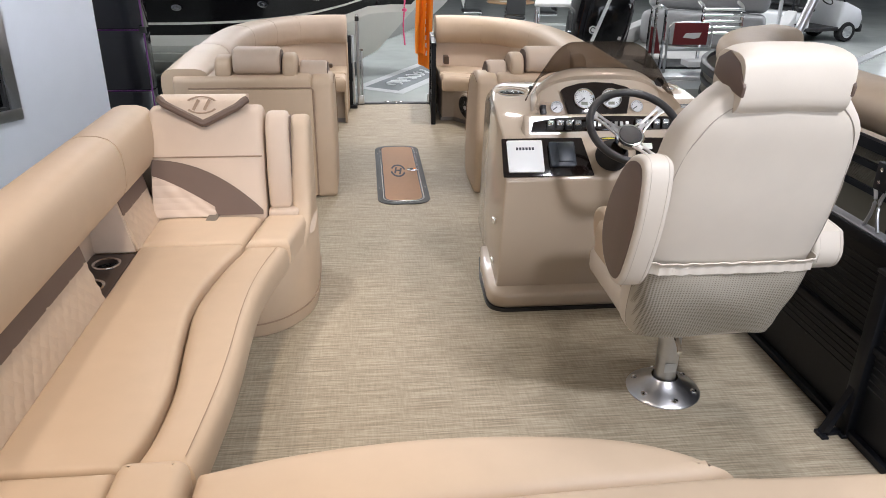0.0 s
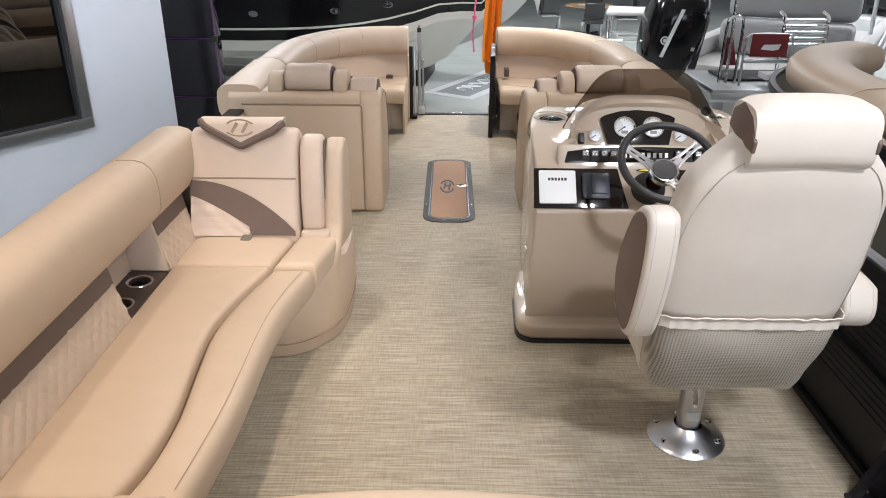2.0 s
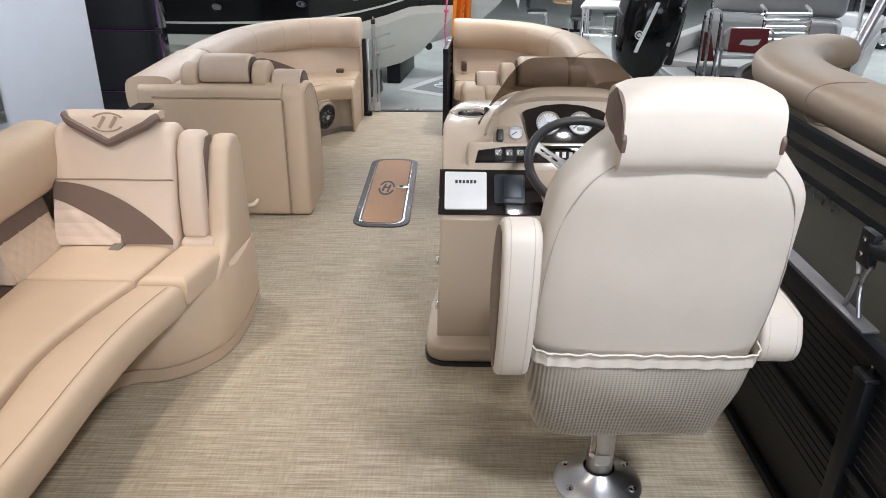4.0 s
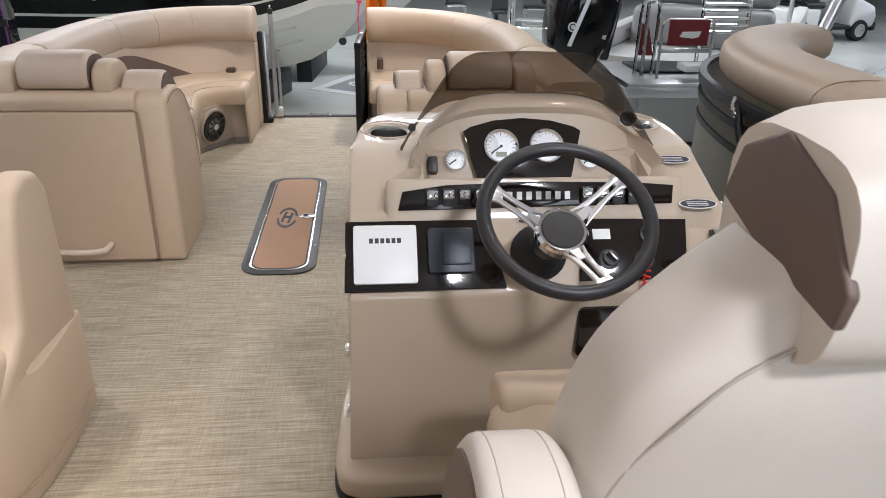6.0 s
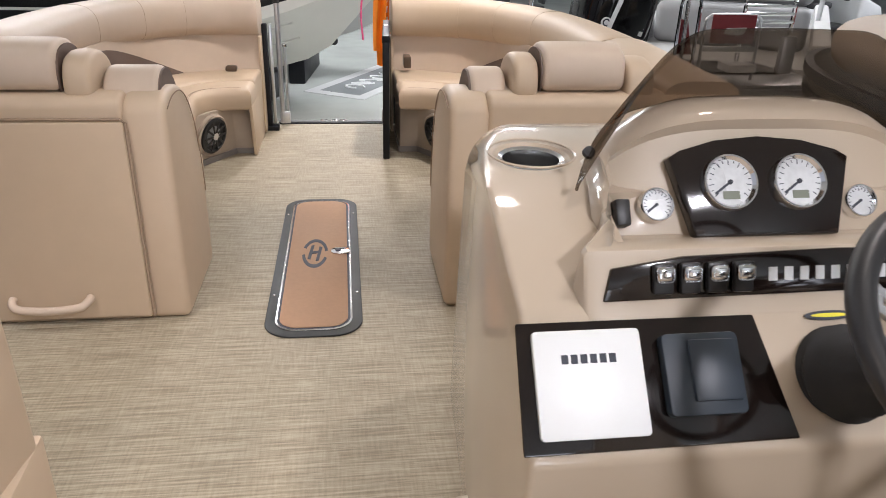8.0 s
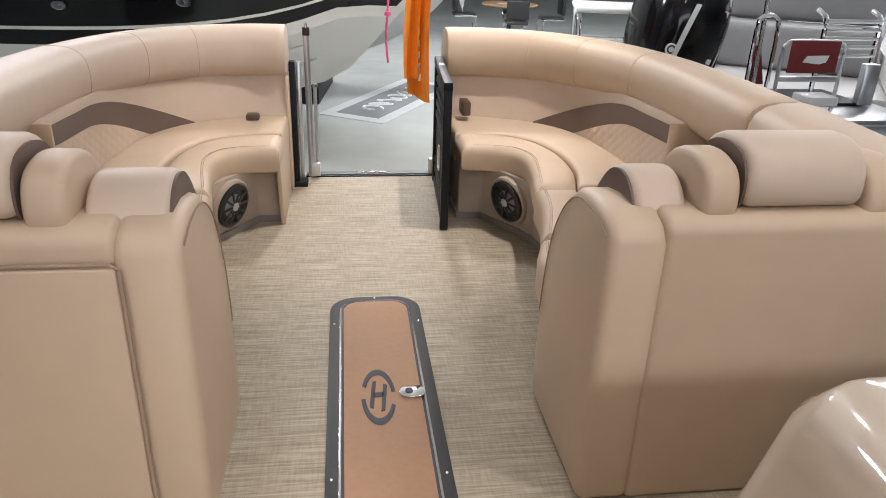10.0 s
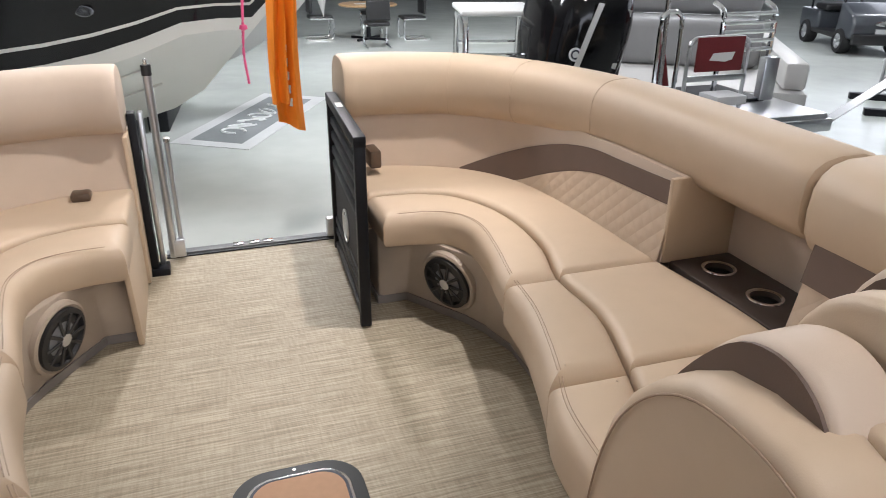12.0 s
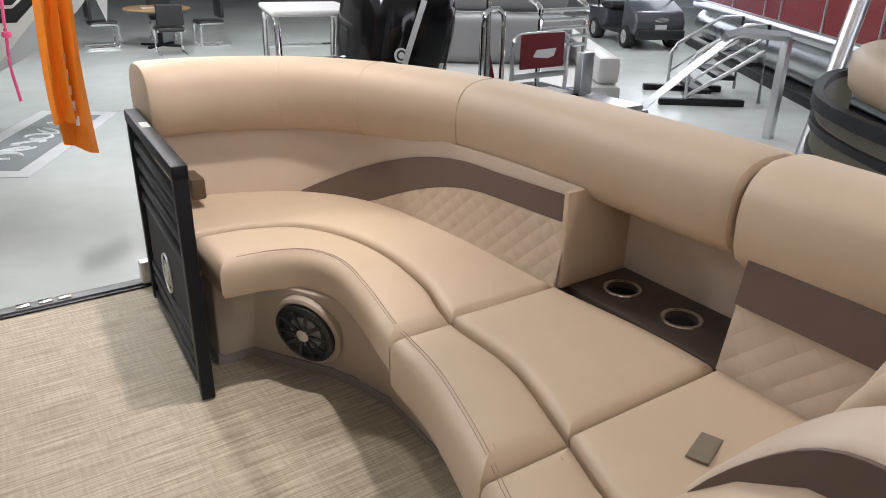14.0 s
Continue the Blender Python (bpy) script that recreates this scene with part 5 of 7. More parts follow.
    part("column_boot", lathe([(0.035, -0.02), (0.038, -0.05), (0.060, -0.075), (0.052, -0.085), (0.070, -0.11), (0.062, -0.125), (0.080, -0.15), (0.084, -0.20)], 28, Wb), RUBBER, g, "black ribbed column boot")
    # throttle
    th = part("throttle_body", lathe([(0.0, -0.05), (0.098, -0.05), (0.102, -0.02), (0.102, 0.02), (0.096, 0.04), (0.0, 0.045)], 32, pose(1.252, 3.0, 0.635, 0, 78, -14)), BLACK_PLASTIC, g, "black and chrome throttle control")
    part("chrome_band", lathe([(0.1035, -0.042), (0.1045, -0.032), (0.1045, -0.012), (0.1035, -0.006)], 32, pose(1.252, 3.0, 0.635, 0, 78, -14)), CHROME, th)
    part("chrome_band", lathe([(0.098, 0.030), (0.0985, 0.040), (0.09, 0.047)], 32, pose(1.252, 3.0, 0.635, 0, 78, -14)), CHROME, th)
    part("lever", tube(spline([(1.185, 2.99, 0.645), (1.13, 2.95, 0.685), (1.13, 2.91, 0.715), (1.18, 2.90, 0.735), (1.22, 2.90, 0.742)], 4), 0.017, 10), BLACK_PLASTIC, th)
    part("grip", tube([(1.205, 2.90, 0.740), (1.22, 2.90, 0.744), (1.285, 2.895, 0.750), (1.302, 2.894, 0.750)], 0.021, 14), NAVY, th)
    part("mount", box(1.17, 2.97, 0.58, 1.22, 3.07, 0.70, 0.01), BLACK_PLASTIC, th)
    return g


console()


# ---- aft port lounge ----
def aft_lounge():
    g = thing("aft_lounge", (-0.95, 2.3, 0), "tan vinyl chaise lounge with quilted taupe-striped backrest", "lounge seat")
    gap = 0.0035
    front = spline([(-0.560, 3.08), (-0.590, 2.92), (-0.615, 2.77)], 4)
    front2 = spline([(-0.622, 2.755), (-0.662, 2.56), (-0.684, 2.38), (-0.690, 2.2), (-0.688, 2.0), (-0.690, 1.82), (-0.70, 1.65), (-0.715, 1.465)], 5)
    seam = spline([(-0.79, 2.755), (-0.85, 2.52), (-0.885, 2.28), (-0.870, 2.05), (-0.845, 1.80), (-0.85, 1.60), (-0.875, 1.465)], 5)
    P2 = lambda pts, dx=0: [(p[0] + dx, p[1]) for p in pts]
    part("front_cushion", pad(P2(front2) + P2(seam, gap)[::-1], 0.285, 0.425, 0.045, 0.006, 0.03, 4, 0.04), VINYL, g)
    part("seat_cushion", pad(P2(seam, -gap) + [(-1.185, 1.465), (-1.185, 2.755)], 0.27, 0.432, 0.022, 0.010, 0.04), VINYL, g)
    part("front_cushion", pad(P2(front) + [(-0.79, 2.765), (-0.745, 3.08)], 0.330, 0.430, 0.035, 0, 0.03), VINYL, g)
    part("seat_cushion", pad([(-0.797, 2.765), (-0.752, 3.08), (-1.185, 3.08), (-1.185, 2.765)], 0.27, 0.432, 0.022, 0.010, 0.04), VINYL, g)
    part("pull_strap", moved(box(-0.022, -0.05, 0, 0.022, 0.05, 0.006, 0.002), pose(-0.955, 2.985, 0.437, 10, 0, -8)), mat("grey_webbing", (0.17, 0.145, 0.115), 0.8), g, "grey webbing pull strap")
    for pts in (P2(front2, -0.03)[1:-1],):
        part("stitching", tube([(x, y, 0.4255) for x, y in pts], 0.0011, 6), SEAM, g)
    base = spline([(-0.95, 1.50), (-0.94, 2.1), (-0.93, 2.60), (-0.87, 2.735), (-0.74, 2.765), (-0.64, 2.835), (-0.556, 2.98), (-0.538, 3.20), (-0.548, 3.43)], 5)
    bm = prism([(p[0], p[1]) for p in base] + [(-1.37, 3.43), (-1.37, 1.50)], "z", 0.0, 0.334, 0.01, 2, 30)
    for v in bm.verts:
        if v.co.x > -0.9 and v.co.z > 0.2 and v.co.y < 3.1:
            v.co.x -= 0.02
    part("plinth", bm, VINYL, g)
    part("base_seam", tube([(p[0] + 0.002, p[1] - 0.002, 0.062) for p in base[10:]], 0.003, 6), SEAM, g)
    # headrest end facing aft
    lean = [(3.025, 0.43), (3.085, 0.60), (3.145, 0.80), (3.185, 0.862), (3.245, 0.872), (3.30, 0.84), (3.40, 0.40), (3.40, 0.28), (3.10, 0.28)]
    part("end_backrest", prism(lean, "x", -1.205, -0.735, 0.028, 3, 30), VINYL_PALE, g)

    def face(x, z, out=0.0):
        y = 3.025 + (z - 0.43) * 0.335
        return (x, y - out * 0.95, z + out * 0.3)

    stripe = []
    for i in range(25):
        s = i / 24
        x = -1.195 + 0.45 * s
        hi = 0.668 - 0.205 * s ** 2.1
        lo = max(0.445, 0.605 - 0.26 * s ** 1.25) if s < 0.55 else 0.445
        lo = min(lo, hi - 0.004)
        stripe.append([face(x, lo + (hi - lo) * k / 4, 0.0045) for k in range(5)])
    part("taupe_stripe", sheet(stripe, 0.004), VINYL_DARK, g, "curved taupe vinyl stripe")
    quilt = []
    for i in range(25):
        s = i / 24 * 0.56
        x = -1.195 + 0.45 * s
        hi = max(0.447, 0.605 - 0.26 * s ** 1.25)
        quilt.append([face(x, 0.440 + (hi - 0.440) * k / 8, 0.003 + 0.004 * abs(math.sin((x * 1.0 + 0.44 * k) * 30))) for k in range(9)])
    part("quilted_inset", sheet(quilt, 0.003), QUILT_PALE, g, "diamond quilted inset")
    part("cross_seam", tube([face(x, 0.678, 0.004) for x in (-1.2, -1.1, -0.9, -0.74)], 0.003, 6), SEAM, g)
    # shield-shaped crest pad over the top
    crest = [(-1.150, 0.235), (-1.155, 0.17), (-1.125, 0.125), (-0.97, 0.03), (-0.825, 0.115), (-0.795, 0.16), (-0.80, 0.235)]

    def drape(x, v):
        if v < 0.13:
            return Vector((x, 3.14 + v * 0.33, 0.782 + v * 0.80))
        return Vector((x, 3.183 + (v - 0.13) * 1.0, 0.886 + 0.012 * math.sin((v - 0.13) * 28)))

    def inside(x, y):
        c = False
        for (ax, ay), (bx, by) in zip(crest, crest[1:] + crest[:1]):
            if (ay > y) != (by > y) and x < (bx - ax) * (y - ay) / (by - ay) + ax:
                c = not c
        return c

    def low(x):
        return min(y for y in (0.03 + 0.0012 * k for k in range(170)) if inside(x, y) or y > 0.23)

    rows_top = []
    for i in range(31):
        x = -1.152 + 0.354 * i / 30
        v0 = low(max(-1.1499, min(-0.8, x)))
        rows_top.append([drape(x, v0 + (0.235 - v0) * k / 10) + Vector((0, -0.022, 0.018)) for k in range(11)])
    crest_bm = sheet(rows_top, 0.03)
    crest_verts = [v for v in crest_bm.verts if abs(v.co.x + 0.975) < 0.05 and abs(v.co.z - 0.885) < 0.03 and v.co.y < 3.2]
    out = Vector((0, -0.80, 0.33)).normalized()
    mid = drape(-0.975, 0.108) + Vector((0, -0.022, 0.018))
    crest_out = max((v.co - mid).dot(out) for v in crest_verts)
    part("crest_pad", crest_bm, VINYL_PALE, g, "shield-shaped pad with emblem")
    rim = [(r[0] + Vector((0, 0.004, -0.012))) for r in rows_top]
    part("crest_edge", tube(rim, 0.017, 8), VINYL_DARK, g, "taupe edge of the shield pad")
    mid += out * (crest_out + 0.0015)
    m = Matrix(((1, 0, 0), out.cross(Vector((1, 0, 0))), out)).transposed().to_4x4()
    m.translation = mid
    for a0, a1 in ((0.5, 2.6), (3.7, 5.8)):
        part("emblem_arc", moved(ring_torus(1, 0.09, Matrix(), 16, 6, a0, a1), m @ Matrix.Diagonal((0.062, 0.034, 0.012, 1))), SEAM, g)
    for x in (-0.022, 0.022):
        part("emblem_bar", moved(box(-0.006, -0.024, -0.001, 0.006, 0.024, 0.002), m @ pose(x, 0, 0, 0, 0, -28)), SEAM, g)
    # side pillow and arm
    part("wing_pillow", prism([(3.07, 0.45), (3.08, 0.60), (3.13, 0.80), (3.17, 0.845), (3.24, 0.845), (3.27, 0.80), (3.27, 0.45)], "x", -0.725, -0.628, 0.022, 3, 30), VINYL_PALE, g)
    part("wing_side", prism([(3.12, 0.48), (3.15, 0.78), (3.19, 0.825), (3.25, 0.82), (3.26, 0.48)], "x", -0.628, -0.6235), VINYL_DARK, g)
    part("wing_shelf", box(-0.73, 3.05, 0.36, -0.60, 3.28, 0.455, 0.018, 3), VINYL_PALE, g)
    arm = prism([(2.93, 0.0), (2.93, 0.20), (2.96, 0.33), (3.03, 0.41), (3.095, 0.46), (3.13, 0.60), (3.17, 0.72), (3.21, 0.79), (3.28, 0.812), (3.35, 0.80), (3.392, 0.745), (3.405, 0.50), (3.420, 0.0)], "x", -0.635, -0.548, 0.024, 3, 35)
    for v in arm.verts:
        v.co.x -= max(0, 3.08 - v.co.y) ** 2 * 2.5
    part("arm", arm, VINYL, g)
    part("arm_filler", prism([(3.20, 0.28), (3.24, 0.72), (3.36, 0.74), (3.395, 0.70), (3.41, 0.28)], "x", -1.35, -0.61, 0.02, 2, 30), VINYL, g)
    # rolled back along the rail
    cap = lambda i, s: oval(-0.105, 0.115, 0.615, 0.872, 18, 2.8)
    part("back_cap", loft([(-1.285, 2.725), (-1.285, 2.2), (-1.285, 1.6), (-1.285, 1.0), (-1.285, 0.4)], cap), VINYL, g)
    part("back_cap", loft([(-1.285, 3.235), (-1.285, 3.1), (-1.285, 2.9), (-1.285, 2.735)], cap), VINYL, g)
    for y0, y1 in ((3.06, 2.735), (2.325, 1.0)):
        n = max(6, int(abs(y0 - y1) / 0.02))
        rows = []
        for i in range(n + 1):
            y = y0 + (y1 - y0) * i / n
            rows.append([(-1.185 - 0.04 * k / 12 - 0.005 * abs(math.sin((y * 1.0 + 0.02 * k) * 42)) * abs(math.sin((y - 0.02 * k) * 42)), y, 0.42 + 0.145 * k / 12) for k in range(13)])
        part("quilted_back", sheet(rows, 0.01), QUILT, g, "diamond quilted tan backrest")
        part("taupe_band", prism([(-1.215, 0.563), (-1.23, 0.64), (-1.25, 0.64), (-1.24, 0.563)], "y", y0, y1), VINYL_DARK, g)
        part("back_core", prism([(-1.205, 0.28), (-1.205, 0.42), (-1.245, 0.64), (-1.36, 0.64), (-1.36, 0.28)], "y", y0, y1, 0.004), VINYL, g)
    part("recess_wall", box(-1.37, 2.325, 0.28, -1.345, 2.735, 0.64), VINYL_PALE, g)
    part("recess_side", prism([(-1.19, 0.42), (-1.235, 0.64), (-1.35, 0.64), (-1.35, 0.42)], "y", 2.722, 2.735), VINYL_PALE, g)
    tray = part("cup_tray", box(-1.35, 2.325, 0.32, -1.186, 2.722, 0.418, 0.010, 3), TRAY, g, "dark brown moulded cup tray")
    for y in (2.625, 2.44):
        m = pose(-1.268, y, 0.418)
        part("cup_ring", lathe([(0.041, 0.001), (0.046, 0.004), (0.051, 0.003), (0.052, 0.0)], 28, m), CHROME, tray)
        cut(tray, lathe([(0.0, -0.08), (0.042, -0.08), (0.042, 0.02), (0.0, 0.02)], 28, m))
        part("cup", lathe([(0.043, 0.003), (0.039, -0.07), (0.0, -0.07)], 28, m), STEEL, tray)


aft_lounge()


def stern_bench():
    g = thing("stern_bench", (0.1, 1.0, 0), "tan vinyl stern bench with a curved front cushion", "bench seat")
    f = spline([(-0.705, 1.435), (-0.5, 1.485), (-0.25, 1.515), (0.0, 1.515), (0.27, 1.48), (0.43, 1.415), (0.53, 1.33)], 5)
    part("front_cushion", pad([(p[0], p[1]) for p in f] + [(0.50, 1.315), (0.1, 1.305), (-0.3, 1.285), (-0.705, 1.27)], 0.12, 0.445, 0.045, 0.006, 0.03), VINYL, g)
    part("seat_cushion", pad([(-0.705, 1.262), (-0.3, 1.277), (0.1, 1.297), (0.50, 1.308), (0.56, 1.30), (1.02, 1.285), (1.02, 0.62), (-0.705, 0.62)], 0.2, 0.452, 0.03, 0, 0.05), VINYL, g)
    part("corner_cushion", pad(capsule(-0.875, 1.20, -0.715, 1.455, 0.03, 4), 0.2, 0.470, 0.035, 0, 0.03), VINYL, g)
    part("corner_seat", pad([(-1.185, 0.62), (-0.885, 0.62), (-0.885, 1.455), (-1.185, 1.455)], 0.2, 0.44, 0.03, 0, 0.05), VINYL, g)
    part("plinth", prism([(-1.36, 0.5), (1.0, 0.5), (1.0, 1.22), (0.45, 1.23), (0.2, 1.38), (-0.3, 1.42), (-0.72, 1.40), (-1.36, 1.40)], "z", 0.0, 0.24, 0.01), VINYL, g)


stern_bench()


# ---- side fences ----
def starboard_fence():
    g = thing("side_fence", (1.31, 2.6, 0), "black ribbed side fence with a grey top rail", "fence")
    y0, y1 = 1.62, 4.30
    part("sheet_panel", box(1.315, y0, 0.02, 1.321, y1, 0.64), BLACK, g)
    for k in range(16):
        z = 0.20 + 0.026 * k
        part("rib", box(1.3125, y0 + 0.03, z, 1.317, y1 - 0.03, z + 0.010, 0.002, 1), BLACK, g)
    part("bottom_rail", box(1.292, y0, 0.001, 1.325, y1, 0.03, 0.004), BLACK, g)
    part("mid_rail", box(1.296, y0, 0.335, 1.324, y1, 0.36, 0.004), BLACK, g)
    part("top_rail", box(1.296, y0, 0.64, 1.336, y1, 0.683, 0.006), BLACK, g)
    part("rail_cover", box(1.300, y0 + 0.4, 0.683, 1.345, y1, 0.690, 0.002), mat("grey_rail_cover", (0.18, 0.18, 0.19), 0.4, 0.3), g, "grey cover strip")
    for y in (3.25, 3.33):
        part("rail_cleat", box(1.305, y, 0.69, 1.34, y + 0.05, 0.705, 0.005), CHROME, g)
    post = part("upright", box(1.285, 1.93, 0.0, 1.335, 1.985, 0.60, 0.006), BLACK, g, "black square gate post")
    part("post_cap", box(1.281, 1.926, 0.60, 1.339, 1.989, 0.615, 0.005), BLACK_PLASTIC, post)
    part("hook", tube(spline([(1.31, 1.957, 0.612), (1.31, 1.95, 0.65), (1.325, 1.93, 0.658), (1.335, 1.92, 0.63)], 4), 0.006, 8), CHROME, post)
    part("brace", prism([(1.21, 0.0), (1.235, 0.0), (1.29, 0.16), (1.29, 0.20)], "y", 1.945, 1.972), BLACK, g)
    part("brace_foot", box(1.20, 1.945, 0.0, 1.30, 1.972, 0.014, 0.002), BLACK, g)
    for x in (1.215, 1.285):
        part("foot_tab", box(x - 0.012, 1.925, 0.0, x + 0.012, 1.95, 0.010, 0.002), BLACK, g)


starboard_fence()


def top_bracket():
    g = thing("bimini_bracket", (1.33, 2.10, 0.69), "black canopy arm on a wishbone bracket", "bracket")
    for s in (-1, 1):
        part("leg", tube(spline([(1.325, 2.12 + s * 0.035, 0.690), (1.325, 2.12 + s * 0.016, 0.74), (1.325, 2.12 + s * 0.012, 0.79), (1.325, 2.12 + s * 0.030, 0.83)], 4), 0.006, 8), ALU, g)
    part("plate", box(1.315, 2.09, 0.82, 1.337, 2.15, 0.91, 0.004), BLACK, g)
    part("arm", tube([(1.335, 2.10, 0.87), (1.36, 1.9, 0.91), (1.38, 1.6, 0.97)], 0.026, 12), BLACK, g)
    for z in (0.85, 0.89):
        part("bolt", lathe([(0.007, 0), (0.007, 0.004), (0, 0.005)], 10, pose(1.314, 2.12, z, 0, -90)), CHROME, g)


top_bracket()


def port_fence():
    g = thing("side_fence", (CX - 1.345, 2.5, 0), "bronze panelled side fence with black rails", "fence")
    x = CX - 1.345
    part("sheet_panel", box(x, 0.2, 0.02, x + 0.012, 4.4, 0.60), FENCE_GOLD, g)
    part("top_rail", box(x - 0.01, 0.2, 0.60, x + 0.03, 4.4, 0.645, 0.006), BLACK, g)
    part("bottom_rail", box(x - 0.005, 0.2, 0.001, x + 0.02, 4.4, 0.03, 0.004), BLACK, g)
    part("armrest_ledge", box(x + 0.0, 3.72, 0.645, x + 0.09, 4.44, 0.665, 0.004), BLACK, g)


port_fence()


# ---- neighbouring boats and the hall beyond ----
def neighbour_pontoon():
    g = thing("pontoon_boat", (3.3, 3.0, FLOOR_Z), "pontoon boat with tan cushions and bronze fence panels", "boat")
    line = spline([(2.075, -2.0), (2.075, 0.5), (2.075, 3.0), (2.075, 4.2), (2.10, 4.85), (2.26, 5.45), (2.62, 5.95), (3.15, 6.22), (3.42, 6.26)], 5)
    wall = lambda z0, z1, o0, o1: loft(line, lambda i, s: [(-o0, z0), (-o1, z0), (-o1, z1), (-o0, z1)])
    part("fence_panel", wall(0.02, 0.66, -0.012, 0.0), FENCE_GOLD, g, "bronze aluminium fence panel")
    for z0, z1, o in ((0.640, 0.690, 0.030), (0.555, 0.585, 0.020), (0.44, 0.47, 0.014), (0.0, 0.035, 0.03)):
        part("rail", wall(z0, z1, -0.01, o), BLACK, g, "black fence rail")
    for k in range(9):
        part("rib", wall(0.592 + 0.0055 * k, 0.5945 + 0.0055 * k, -0.002, 0.004), FENCE_GOLD, g)
    for k in range(12):
        part("rib", wall(0.475 + 0.0065 * k, 0.478 + 0.0065 * k, -0.002, 0.004), FENCE_GOLD, g)
    cap = spline([(2.30, -1.6), (2.30, 0.5), (2.30, 4.0), (2.32, 4.75), (2.46, 5.28), (2.74, 5.70), (3.06, 5.90)], 5)
    part("cushion_roll", loft(cap, lambda i, s: oval(-0.19, 0.23, 0.66, 0.885, 18, 2.7)), VINYL_BROWN, g, "tan rolled cushion")
    for y in (0.9, 2.5, 4.1):
        part("cushion_seam", tube([(2.30 - a, y, z) for a, z in oval(-0.191, 0.231, 0.6595, 0.8855, 36, 2.7)], 0.003, 5), SEAM, g)
    part("deck", prism([(2.06, -2.0), (4.4, -2.0), (4.4, 6.2), (3.2, 6.25), (2.6, 5.95), (2.2, 5.4), (2.06, 4.8)], "z", -0.06, 0.0), DECK, g)
    part("deck_edge", prism([(2.04, -2.0), (4.42, -2.0), (4.42, 6.24), (3.2, 6.29), (2.57, 5.98), (2.17, 5.42), (2.04, 4.8)], "z", -0.16, -0.06), ALU, g)
    part("seat", box(2.35, 0.5, 0.0, 2.95, 5.2, 0.42, 0.04, 3), VINYL, g)
    strap = [(2.055, 4.62, 0.66), (2.045, 4.54, 0.55), (2.05, 4.44, 0.40), (2.05, 4.40, 0.05)]
    part("upright", tube(spline(strap, 4), 0.020, 8), BLACK, g)
    part("strap_ring", tube(spline([(2.04, 4.63, 0.70), (2.02, 4.60, 0.67), (2.03, 4.58, 0.63), (2.05, 4.60, 0.61)], 4), 0.010, 8), CHROME, g)
    part("upright", box(2.045, 2.86, 0.03, 2.075, 2.93, 0.66, 0.004), BLACK, g)
    for k, y in enumerate((4.10, 4.00, 3.90, 3.80, 3.71, 3.62)):
        part("badge_bar", box(2.064, y, 0.385, 2.069, y + 0.012, 0.465), CHROME, g)
        part("badge_bar", box(2.064, y - 0.045, 0.40 if k % 2 else 0.42, 2.069, y, 0.412 if k % 2 else 0.432), CHROME, g)
    for y, x in ((-0.5, 2.9), (-0.5, 3.9)):
        part("pontoon", tube([(x, yy, -0.5) for yy in (-1.9, 1, 4, 5.6)], 0.30, 20), PONTOON, g)
        part("nose", lathe([(0.30, 0), (0.27, 0.3), (0.17, 0.6), (0.02, 0.85)], 20, pose(x, 5.6, -0.5, -90)), PONTOON, g)
    for y in (0.2, 4.4):
        part("bunk", box(2.5, y, FLOOR_Z, 4.2, y + 0.2, -0.79, 0.01), BLACK, g)
    part("canopy_tube", tube([(3.30, 6.36, -0.02), (3.36, 6.38, 0.26), (3.60, 6.40, 0.98), (3.90, 6.42, 1.9)], 0.042, 12), ALU, g, "bright slanted canopy tube")
    # inner far side cushions
    part("cushion_roll", loft([(4.3, -1.6), (4.3, 2.0), (4.3, 5.7)], lambda i, s: oval(-0.12, 0.12, 0.60, 0.86, 14, 2.7)), VINYL, g)
    part("seat", box(3.8, -1.6, 0.0, 4.4, 5.7, 0.42, 0.04, 3), VINYL, g)


neighbour_pontoon()


